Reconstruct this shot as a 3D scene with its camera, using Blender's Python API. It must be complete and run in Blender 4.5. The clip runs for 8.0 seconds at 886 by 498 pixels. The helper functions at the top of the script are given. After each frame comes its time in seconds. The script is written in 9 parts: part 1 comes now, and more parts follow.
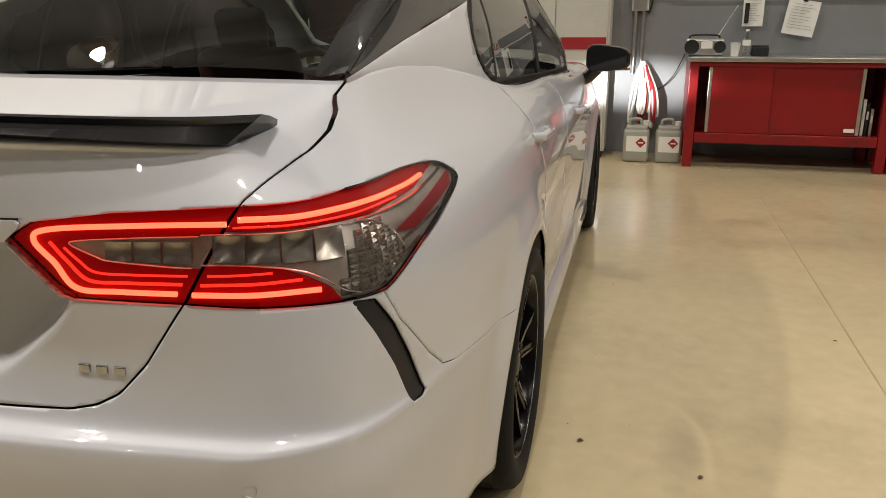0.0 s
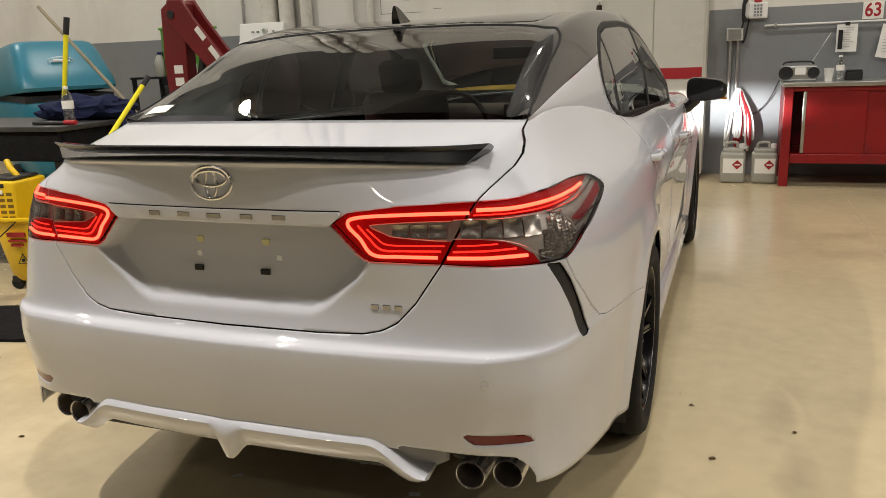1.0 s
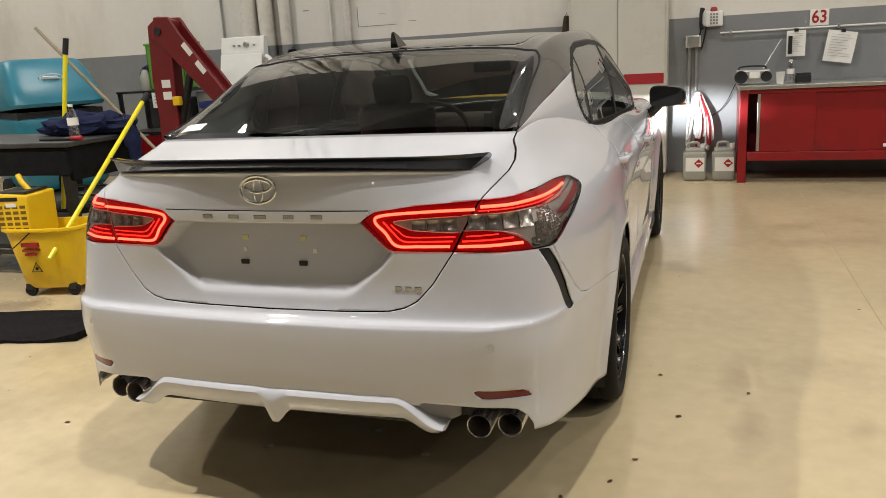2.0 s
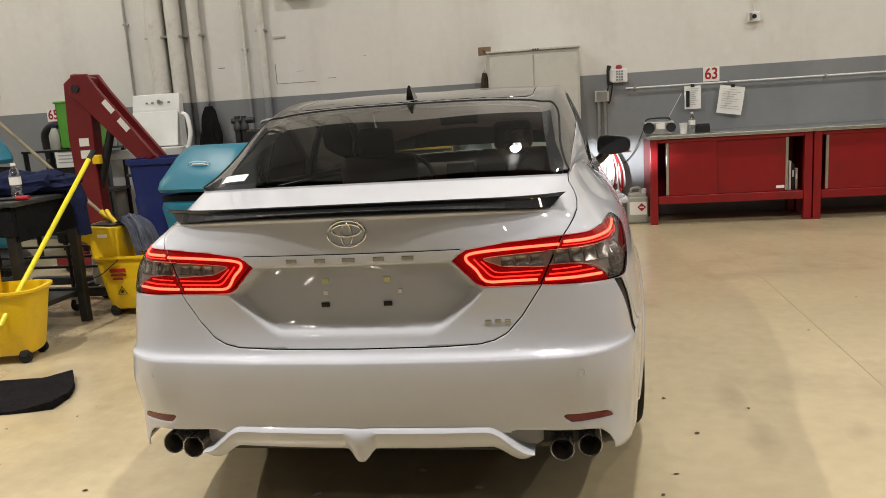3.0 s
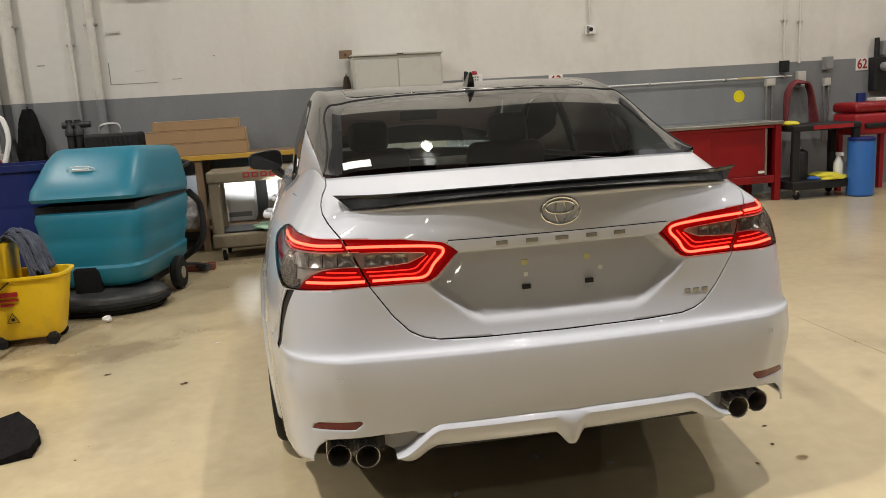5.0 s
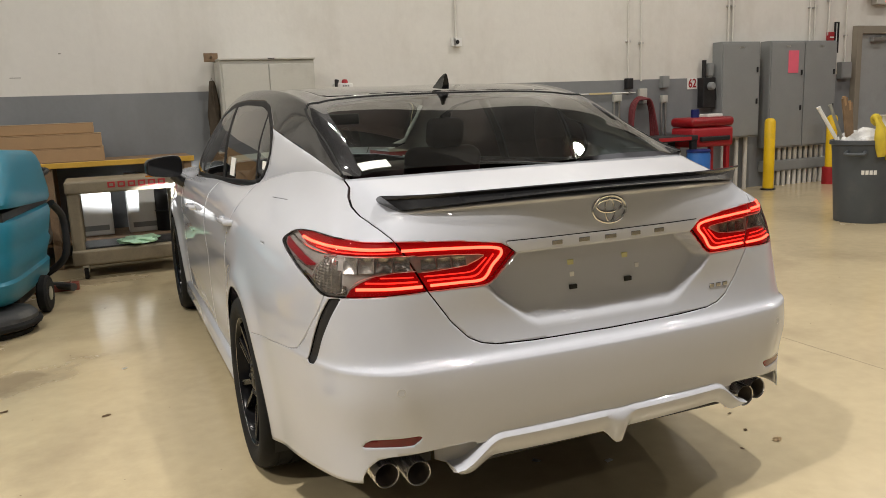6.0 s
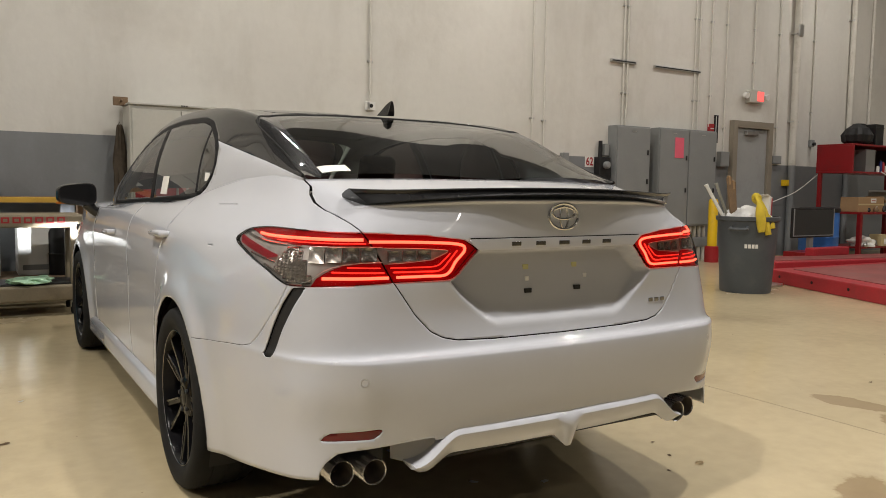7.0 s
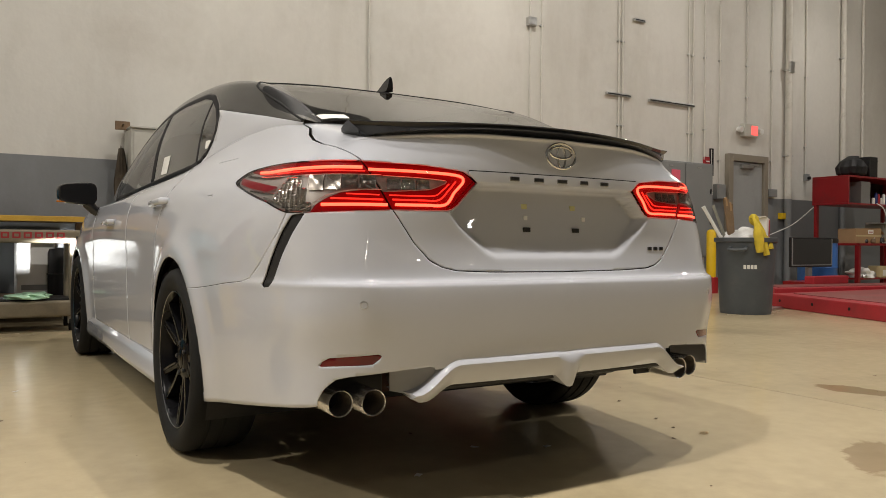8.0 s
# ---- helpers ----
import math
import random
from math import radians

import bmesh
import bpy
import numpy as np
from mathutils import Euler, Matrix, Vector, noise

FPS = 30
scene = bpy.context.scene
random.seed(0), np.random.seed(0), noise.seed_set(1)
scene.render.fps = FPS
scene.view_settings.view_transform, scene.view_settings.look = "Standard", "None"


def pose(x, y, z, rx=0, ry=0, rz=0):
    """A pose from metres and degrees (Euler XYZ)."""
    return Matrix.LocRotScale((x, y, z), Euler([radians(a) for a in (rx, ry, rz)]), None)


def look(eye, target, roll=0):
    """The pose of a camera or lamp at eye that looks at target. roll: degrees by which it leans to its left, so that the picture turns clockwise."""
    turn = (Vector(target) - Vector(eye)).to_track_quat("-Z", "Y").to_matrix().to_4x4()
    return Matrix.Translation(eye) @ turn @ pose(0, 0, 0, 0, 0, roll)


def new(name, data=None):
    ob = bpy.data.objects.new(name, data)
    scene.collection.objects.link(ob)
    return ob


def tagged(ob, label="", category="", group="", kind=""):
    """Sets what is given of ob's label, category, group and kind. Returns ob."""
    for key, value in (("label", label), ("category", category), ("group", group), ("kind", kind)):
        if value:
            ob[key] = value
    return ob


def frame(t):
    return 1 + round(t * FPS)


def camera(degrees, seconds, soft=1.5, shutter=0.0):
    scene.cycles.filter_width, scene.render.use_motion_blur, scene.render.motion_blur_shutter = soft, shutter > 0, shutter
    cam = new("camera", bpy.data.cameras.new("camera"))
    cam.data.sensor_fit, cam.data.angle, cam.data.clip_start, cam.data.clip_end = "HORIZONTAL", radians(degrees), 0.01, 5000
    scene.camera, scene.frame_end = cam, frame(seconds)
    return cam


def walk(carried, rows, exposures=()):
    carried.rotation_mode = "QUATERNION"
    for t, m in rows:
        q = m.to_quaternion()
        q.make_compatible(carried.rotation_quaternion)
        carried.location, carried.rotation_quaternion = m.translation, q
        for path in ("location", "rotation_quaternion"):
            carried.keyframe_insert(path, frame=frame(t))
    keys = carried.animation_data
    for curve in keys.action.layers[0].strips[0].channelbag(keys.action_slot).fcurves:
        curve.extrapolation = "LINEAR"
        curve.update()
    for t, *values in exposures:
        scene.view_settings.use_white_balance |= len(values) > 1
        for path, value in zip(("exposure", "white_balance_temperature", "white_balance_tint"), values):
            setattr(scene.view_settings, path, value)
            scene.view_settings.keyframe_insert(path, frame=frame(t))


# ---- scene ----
cam = camera(59.7, 8.0, 0.9)
PATH = [
    (0, (1.183, -0.867, 1.244), (0.705, 0.99, 0.675), -0.2),
    (0.5, (1.087, -1.205, 1.264), (0.516, 0.637, 0.736), -0.9),
    (1, (1.175, -1.516, 1.316), (0.475, 0.292, 0.824), -2.3),
    (1.2, (1.260, -1.584, 1.335), (0.521, 0.209, 0.845), -2.8),
    (2.3, (1.131, -2.054, 1.384), (0.582, -0.188, 0.916), -3.7),
    (2.5, (1.023, -2.133, 1.377), (0.536, -0.242, 0.946), -3.9),
    (3, (0.645, -2.197, 1.393), (0.329, -0.256, 1.028), -3.7),
    (3.5, (0.281, -2.293, 1.397), (0.126, -0.327, 1.064), -3.4),
    (4, (-0.039, -2.295, 1.378), (-0.041, -0.323, 1.042), -2.9),
    (4.5, (-0.383, -2.222, 1.368), (-0.202, -0.262, 1.016), -2.7),
    (4.7, (-0.519, -2.196, 1.360), (-0.276, -0.244, 0.999), -2.8),
    (5.8, (-1.219, -1.916, 1.370), (-0.565, -0.063, 0.999), -3.5),
    (6, (-1.341, -1.859, 1.346), (-0.558, -0.054, 0.987), -2.3),
    (6.5, (-1.508, -1.802, 1.299), (-0.501, -0.098, 1.013), -0.0),
    (7, (-1.564, -1.824, 1.117), (-0.514, -0.129, 0.961), 0.8),
    (7.5, (-1.571, -1.815, 0.896), (-0.514, -0.118, 0.849), 0.7),
    (8, (-1.571, -1.844, 0.764), (-0.517, -0.144, 0.75), 0.4),
]
walk(cam, [(t, look(eye, target, roll)) for t, eye, target, roll in PATH],
     exposures=((0, -0.22, 6950), (1, -0.11, 6750), (2.5, -0.03, 6600), (4.5, -0.05, 6560), (6, -0.06, 6520), (6.5, -0.14, 6550), (7, -0.2, 6600), (8, -0.24, 6680)))

# ---- world and lights ----
world = bpy.data.worlds.new("night_hall")
world.use_nodes = True
scene.world = world
bg = world.node_tree.nodes["Background"]
bg.inputs[0].default_value, bg.inputs[1].default_value = (0.5, 0.55, 0.6, 1), 0.02

CEIL, HANG = 7.4, 1.82


def ceiling_lamp(x, y, down, around):
    """A high-bay lamp: the disc of light under a closed bell, or the glow of a clear bell all round."""
    if down:
        data = bpy.data.lights.new("high_bay", "AREA")
        data.shape, data.size, data.energy, data.color = "DISK", 0.17 if around else 0.24, down, (1.0, 0.955, 0.89)
        data.spread = radians(160)
        new("high_bay_light", data).matrix_world = Matrix.Translation((x, y, CEIL - HANG))
    if around:
        data = bpy.data.lights.new("high_bay_glow", "POINT")
        data.shadow_soft_size, data.energy, data.color = 0.06, around, (1.0, 0.955, 0.89)
        new("high_bay_glow_light", data).matrix_world = Matrix.Translation((x, y, CEIL - HANG + 0.05))


# the rows of lamps: y, watts down, watts all round, and where along x
ROWS = [(-21.0, 26, 0, (-8.2, -4.5, 1.0, 6.2)), (-15.6, 22, 0, (-8.2, -4.5, 1.0, 6.2)), (-10.2, 15, 0, (-4.5, 1.0, 6.2)), (-5.6, 12, 0, (-6.4, -2.7, 1.0, 4.4, 8.0)),
        (-0.6, 118, 24, (-6.4, -2.7, 1.0, 4.4, 8.0, 11.8)), (4.8, 30, 115, (-8.4, -4.6, 0.5, 4.4, 8.0, 11.8))]
LAMPS = [(x, y) for y, _, _, xs in ROWS for x in xs]
for y, down, around, xs in ROWS:
    for x in xs:
        ceiling_lamp(x, y, down * (1.6 if x < -2 and y == -0.6 else 0.7 if x == 8.0 and y == 4.8 else 0.86 if y == -0.6 and x < 5 else 1.2 if y == 4.8 and x == 4.4 else 1.0), around * (0.65 if x > 11 else 0.55 if x > 7 else 1.08 if x > 4 else 1.12 if x < 1 else 1.0))

# dipped beams of the parked car, cut off level by added unseen plates
for s in (-1, 1):
    data = bpy.data.lights.new("dipped_beam", "SPOT")
    data.energy, data.spot_size, data.spot_blend, data.shadow_soft_size, data.color = 600, radians(62), 1.0, 0.004, (0.94, 0.97, 1.0)
    ob = new("dipped_beam_light", data)
    ob.matrix_world = look((s * 0.65, 4.815, 0.748), (s * 1.05, 6.6, 0.72)) @ Matrix.Diagonal((1, 0.30, 1, 1))

# ---- materials ----
def material(name, color, rough=0.5, metal=0.0, vary=0.12, scale=6.0, bump=0.0, bump_scale=60.0, coat=0.0, spread=0.0, dirt=None, dirt_amount=0.0):
    """A painted, plastic or metal surface: base colour with variation at two scales, fine relief and optional dirt."""
    mat = bpy.data.materials.new(name)
    mat.use_nodes = True
    nt = mat.node_tree
    n, l = nt.nodes, nt.links
    b = n["Principled BSDF"]
    b.inputs["Roughness"].default_value, b.inputs["Metallic"].default_value = rough, metal
    b.inputs["Coat Weight"].default_value, b.inputs["Coat Roughness"].default_value = coat, 0.03
    co = n.new("ShaderNodeTexCoord")
    big = n.new("ShaderNodeTexNoise")
    big.inputs["Scale"].default_value, big.inputs["Detail"].default_value = scale, 6
    l.new(co.outputs["Object"], big.inputs["Vector"])
    fine = n.new("ShaderNodeTexNoise")
    fine.inputs["Scale"].default_value, fine.inputs["Detail"].default_value = scale * 14, 3
    l.new(co.outputs["Object"], fine.inputs["Vector"])
    add = n.new("ShaderNodeMath")
    add.operation = "MULTIPLY_ADD"
    add.inputs[1].default_value = 0.65
    l.new(big.outputs["Fac"], add.inputs[0])
    mul = n.new("ShaderNodeMath")
    mul.operation = "MULTIPLY"
    mul.inputs[1].default_value = 0.35
    l.new(fine.outputs["Fac"], mul.inputs[0])
    l.new(mul.outputs[0], add.inputs[2])
    ramp = n.new("ShaderNodeValToRGB")
    ramp.color_ramp.elements[0].position, ramp.color_ramp.elements[1].position = 0.3, 0.7
    ramp.color_ramp.elements[0].color = (*[c * (1 - vary) for c in color], 1)
    ramp.color_ramp.elements[1].color = (*[min(1, c * (1 + vary)) for c in color], 1)
    l.new(add.outputs[0], ramp.inputs[0])
    last = ramp.outputs[0]
    if spread:
        info = n.new("ShaderNodeObjectInfo")
        hsv = n.new("ShaderNodeHueSaturation")
        mr = n.new("ShaderNodeMapRange")
        mr.inputs[3].default_value, mr.inputs[4].default_value = 1 - spread, 1 + spread
        l.new(info.outputs["Random"], mr.inputs[0])
        l.new(mr.outputs[0], hsv.inputs["Value"])
        l.new(last, hsv.inputs["Color"])
        last = hsv.outputs[0]
    if dirt:
        dn = n.new("ShaderNodeTexNoise")
        dn.inputs["Scale"].default_value, dn.inputs["Detail"].default_value, dn.inputs["Roughness"].default_value = scale * 0.6, 9, 0.7
        l.new(co.outputs["Object"], dn.inputs["Vector"])
        dr = n.new("ShaderNodeMapRange")
        dr.inputs[1].default_value, dr.inputs[2].default_value, dr.inputs[4].default_value = 0.52, 0.72, dirt_amount
        l.new(dn.outputs["Fac"], dr.inputs[0])
        mix = n.new("ShaderNodeMix")
        mix.data_type = "RGBA"
        mix.inputs["B"].default_value = (*dirt, 1)
        l.new(dr.outputs[0], mix.inputs["Factor"])
        l.new(last, mix.inputs["A"])
        last = mix.outputs["Result"]
    l.new(last, b.inputs["Base Color"])
    rr = n.new("ShaderNodeMapRange")
    rr.inputs[3].default_value, rr.inputs[4].default_value = max(0.0, rough * 0.85), min(1.0, rough * 1.15)
    l.new(add.outputs[0], rr.inputs[0])
    l.new(rr.outputs[0], b.inputs["Roughness"])
    if bump:
        bn = n.new("ShaderNodeTexNoise")
        bn.inputs["Scale"].default_value, bn.inputs["Detail"].default_value = bump_scale, 4
        l.new(co.outputs["Object"], bn.inputs["Vector"])
        bp = n.new("ShaderNodeBump")
        bp.inputs["Strength"].default_value, bp.inputs["Distance"].default_value = bump, 0.01
        l.new(bn.outputs["Fac"], bp.inputs["Height"])
        l.new(bp.outputs[0], b.inputs["Normal"])
    return mat


def glass(name, color=(1, 1, 1), rough=0.0, share=0.0, ior=1.5, pane=False):
    """Thin glass: mostly clear with a tint, and a Fresnel gloss; a pane mirrors on both of its faces."""
    mat = bpy.data.materials.new(name)
    mat.use_nodes = True
    nt = mat.node_tree
    n, l = nt.nodes, nt.links
    n.remove(n["Principled BSDF"])
    tr, gl, mx, fr = n.new("ShaderNodeBsdfTransparent"), n.new("ShaderNodeBsdfGlossy"), n.new("ShaderNodeMixShader"), n.new("ShaderNodeFresnel")
    tr.inputs[0].default_value = (*color, 1)
    gl.inputs["Roughness"].default_value = rough
    fr.inputs[0].default_value = ior
    if share:
        mx.inputs[0].default_value = share
    elif pane:
        up, add, by = n.new("ShaderNodeMath"), n.new("ShaderNodeMath"), n.new("ShaderNodeMath")
        up.operation, add.operation, by.operation = "MULTIPLY", "ADD", "DIVIDE"
        up.inputs[1].default_value, add.inputs[1].default_value = 2.0, 1.0
        l.new(fr.outputs[0], up.inputs[0])
        l.new(fr.outputs[0], add.inputs[0])
        l.new(up.outputs[0], by.inputs[0])
        l.new(add.outputs[0], by.inputs[1])
        l.new(by.outputs[0], mx.inputs[0])
    else:
        l.new(fr.outputs[0], mx.inputs[0])
    l.new(tr.outputs[0], mx.inputs[1])
    l.new(gl.outputs[0], mx.inputs[2])
    l.new(mx.outputs[0], n["Material Output"].inputs[0])
    return mat


def glow(name, color, strength):
    mat = bpy.data.materials.new(name)
    mat.use_nodes = True
    b = mat.node_tree.nodes["Principled BSDF"]
    b.inputs["Base Color"].default_value = (*color, 1)
    b.inputs["Emission Color"].default_value, b.inputs["Emission Strength"].default_value = (*color, 1), strength
    return mat


PEARL = material("pearl_white_paint", (0.515, 0.53, 0.58), 0.5, 0.03, 0.015, 3, coat=1.0)
PEARL.node_tree.nodes["Principled BSDF"].inputs["Specular IOR Level"].default_value = 0.2
PEARL.node_tree.nodes["Principled BSDF"].inputs["Coat IOR"].default_value = 1.7
BLACK_GLOSS = material("gloss_black_paint", (0.009, 0.009, 0.010), 0.5, 0.0, 0.1, 5, coat=1.0)
ROOF_BLACK = material("gloss_black_roof", (0.010, 0.010, 0.011), 0.5, 0.0, 0.1, 5, coat=1.0)
RIM_BLACK = material("black_alloy_paint", (0.006, 0.006, 0.007), 0.2, 0.0, 0.15, 8, coat=0.0)
RIM_BLACK.node_tree.nodes["Principled BSDF"].inputs["Specular IOR Level"].default_value = 0.15
PIPE_STEEL = material("polished_pipe", (0.68, 0.67, 0.67), 0.2, 0.75, 0.1, 20)
BORE = material("pipe_bore_metal", (0.20, 0.17, 0.14), 0.5, 0.4, 0.3, 30)
BLACK_PLASTIC = material("black_plastic", (0.018, 0.018, 0.019), 0.5, 0, 0.2, 30, bump=0.1, bump_scale=300)
TRIM_BLACK = material("black_window_trim", (0.008, 0.008, 0.009), 0.55, 0, 0.2, 20)
TRIM_BLACK.node_tree.nodes["Principled BSDF"].inputs["Specular IOR Level"].default_value = 0.15
RUBBER = material("tyre_rubber", (0.014, 0.014, 0.014), 0.75, 0, 0.25, 20, bump=0.15, bump_scale=200)
CHROME = material("chrome", (0.75, 0.75, 0.76), 0.1, 1.0, 0.05, 10)
EMBLEM = material("emblem_chrome", (0.74, 0.74, 0.75), 0.20, 1.0, 0.05, 10)
MACHINED = material("machined_alloy", (0.40, 0.40, 0.41), 0.25, 1.0, 0.1, 20)
BADGE = material("dark_chrome", (0.38, 0.38, 0.39), 0.14, 1.0, 0.2, 60)
STEEL = material("brushed_steel", (0.55, 0.55, 0.54), 0.32, 1.0, 0.12, 12)
DARK_STEEL = material("dark_steel", (0.05, 0.05, 0.052), 0.45, 0.8, 0.2, 14)
TINTED = glass("tinted_glass", (0.66, 0.79, 0.72), ior=1.67, pane=True)
CLEAR = glass("clear_plastic", (0.95, 0.96, 0.96), share=0.30)
RED_PAINT = material("red_bench_paint", (0.24, 0.0045, 0.008), 0.36, 0, 0.12, 4, dirt=(0.08, 0.02, 0.02), dirt_amount=0.5)
WALL_CREAM = material("wall_cream", (0.68, 0.665, 0.625), 0.7, 0, 0.05, 0.8, bump=0.15, bump_scale=25, dirt=(0.42, 0.39, 0.34), dirt_amount=0.35)
WALL_GREY = material("wall_grey", (0.20, 0.21, 0.22), 0.55, 0, 0.06, 1.2, bump=0.12, bump_scale=25, dirt=(0.30, 0.30, 0.30), dirt_amount=0.3)
FLOOR = material("epoxy_floor", (0.52, 0.43, 0.27), 0.22, 0, 0.11, 0.9, bump=0.04, bump_scale=11, dirt=(0.30, 0.24, 0.15), dirt_amount=0.6)
DECK_DARK = material("dark_roof_deck", (0.09, 0.09, 0.088), 0.8, 0, 0.2, 1)
YELLOW = material("yellow_plastic", (0.80, 0.52, 0.01), 0.4, 0, 0.06, 5, dirt=(0.35, 0.25, 0.05), dirt_amount=0.5)
TEAL = material("teal_plastic", (0.010, 0.160, 0.240), 0.38, 0, 0.08, 4, bump=0.05, bump_scale=150, dirt=(0.05, 0.13, 0.15), dirt_amount=0.5)
GREY_METAL = material("grey_enamel", (0.24, 0.25, 0.25), 0.45, 0, 0.06, 4)
CABINET = material("putty_enamel", (0.52, 0.51, 0.46), 0.5, 0, 0.05, 3, dirt=(0.3, 0.29, 0.25), dirt_amount=0.4)
CARDBOARD = material("cardboard", (0.36, 0.23, 0.12), 0.8, 0, 0.08, 8)
WHITE = material("white_plastic", (0.74, 0.74, 0.72), 0.45, 0, 0.04, 6)
PAPER = material("paper", (0.78, 0.77, 0.73), 0.8, 0, 0.04, 10)
BLUE = material("blue_plastic", (0.005, 0.016, 0.125), 0.42, 0, 0.15, 5, dirt=(0.03, 0.035, 0.06), dirt_amount=0.5)
CLOTH_NAVY = material("navy_cloth", (0.012, 0.016, 0.045), 0.9, 0, 0.3, 20, bump=0.4, bump_scale=80)
CLOTH_BLACK = material("black_cloth", (0.012, 0.012, 0.013), 0.95, 0, 0.3, 20, bump=0.5, bump_scale=120)
SATIN = material("satin_silver", (0.62, 0.62, 0.63), 0.3, 0.85, 0.04, 8)
SEAT = material("dark_red_leather", (0.032, 0.014, 0.012), 0.55, 0, 0.2, 12, bump=0.1, bump_scale=200)
HEADLINING = material("grey_headlining", (0.40, 0.39, 0.36), 0.9, 0, 0.05, 20, bump=0.1, bump_scale=200)
# black for joints and openings, their shade put into the colour
GAP_SHADE = material("gap_shade_black", (0.01, 0.01, 0.01), 0.9, 0, 0.3, 40)
MIRROR = material("mirror_silver", (0.30, 0.31, 0.33), 0.02, 1.0, 0.01, 5)
AMBER = material("amber_plastic", (0.55, 0.16, 0.01), 0.25, 0, 0.1, 30)
PALE_YELLOW = material("pale_yellow_plastic", (0.55, 0.52, 0.25), 0.5, 0, 0.1, 30)
RED_LENS = material("dark_red_lens", (0.13, 0.004, 0.006), 0.2, 0, 0.15, 40, coat=0.15)
CHROME_REFLECTOR = material("lamp_reflector", (0.40, 0.38, 0.34), 0.24, 0.9, 0.1, 40)
SMOKE_REFLECTOR = material("smoked_reflector", (0.42, 0.40, 0.37), 0.36, 0.55, 0.25, 30)
RED_GLOW = glow("red_lit_plastic", (0.13, 0.0005, 0.001), 1.0)
LED_RED = glow("red_light_bar", (1.0, 0.070, 0.036), 5.5)
LED_DIM = glow("faint_red_light_bar", (1.0, 0.030, 0.018), 1.5)
LENS = glass("lamp_lens", (0.97, 0.95, 0.95), ior=1.22)
RED_REFLECTOR = material("red_reflector", (0.42, 0.008, 0.022), 0.3, 0, 0.15, 60)
WIND = glass("window_glass", (0.76, 0.82, 0.79))
SIGN_RED = material("sign_red", (0.33, 0.010, 0.016), 0.5, 0, 0.06, 8)
PIPE_CREAM = material("pipe_cream", (0.62, 0.60, 0.55), 0.5, 0, 0.08, 4, dirt=(0.30, 0.26, 0.20), dirt_amount=0.7)
PIPE_GREY = material("pipe_grey", (0.64, 0.62, 0.57), 0.45, 0.0, 0.08, 8)
TAPE = material("tan_tape", (0.55, 0.45, 0.25), 0.6, 0, 0.05, 20)
PRINT_GREY = material("print_grey", (0.35, 0.35, 0.36), 0.8, 0, 0.1, 30)
LEMON = material("lemon_yellow", (0.72, 0.62, 0.05), 0.7, 0, 0.12, 12)
HOSE_RED = material("hose_red", (0.16, 0.025, 0.03), 0.5, 0, 0.15, 20)
OLD_WOOD = material("old_wood", (0.20, 0.13, 0.075), 0.75, 0, 0.3, 9, bump=0.2, bump_scale=60)
BROWN_CLOTH = material("brown_cloth", (0.075, 0.06, 0.045), 0.95, 0, 0.25, 15, bump=0.4, bump_scale=90)
CLOTH_BLUE = material("blue_cloth", (0.03, 0.12, 0.42), 0.9, 0, 0.2, 20, bump=0.3, bump_scale=90)
PINK = material("pink_paper", (0.80, 0.13, 0.20), 0.8, 0, 0.05, 10)
FRAME_GREY = material("frame_grey", (0.25, 0.22, 0.175), 0.5, 0, 0.08, 5)
DOOR_GREY = material("door_grey", (0.33, 0.34, 0.34), 0.5, 0, 0.06, 3, dirt=(0.22, 0.22, 0.21), dirt_amount=0.5)
EXIT_GLOW = glow("exit_glow", (1.0, 0.10, 0.09), 1.6)
JUG = material("cloudy_plastic", (0.33, 0.33, 0.29), 0.4, 0, 0.06, 9)
SKY_BLUE = material("sky_blue_plastic", (0.03, 0.14, 0.45), 0.4, 0, 0.08, 6)
MOP = material("mop_yarn", (0.10, 0.11, 0.15), 0.95, 0, 0.3, 25, bump=0.5, bump_scale=150)
MOP_STICK = material("mop_stick", (0.24, 0.20, 0.13), 0.6, 0, 0.2, 10)
LEMON_GLOSS = material("gloss_yellow", (0.80, 0.70, 0.02), 0.3, 0, 0.05, 8)
CARPET = material("dark_carpet", (0.013, 0.012, 0.013), 0.98, 0, 0.5, 40, bump=0.5, bump_scale=220)
DARK_PLASTIC = material("scuffed_dark_plastic", (0.035, 0.036, 0.038), 0.45, 0, 0.3, 7, dirt=(0.12, 0.115, 0.10), dirt_amount=0.6)
RED_WOOD = material("red_wood", (0.16, 0.035, 0.02), 0.6, 0, 0.25, 10)
HOIST_RED = material("hoist_red", (0.155, 0.009, 0.011), 0.4, 0, 0.15, 4, dirt=(0.06, 0.02, 0.02), dirt_amount=0.5)
GREEN = material("green_plastic", (0.10, 0.34, 0.04), 0.4, 0, 0.08, 6)
EDGE_YELLOW = material("edge_yellow", (0.52, 0.31, 0.04), 0.5, 0, 0.15, 6)
CART_TAN = material("cart_tan", (0.20, 0.165, 0.11), 0.55, 0, 0.12, 6, dirt=(0.09, 0.07, 0.05), dirt_amount=0.6)
RAG_GREEN = material("green_rag", (0.38, 0.60, 0.42), 0.9, 0, 0.15, 15, bump=0.3, bump_scale=90)
RAG_YELLOW = material("yellow_rag", (0.60, 0.45, 0.04), 0.9, 0, 0.15, 15, bump=0.3, bump_scale=90)
BAG = material("grey_bag", (0.22, 0.21, 0.21), 0.2, 0, 0.4, 12)
BAG_WHITE = material("white_bag", (0.72, 0.72, 0.72), 0.35, 0, 0.1, 10)
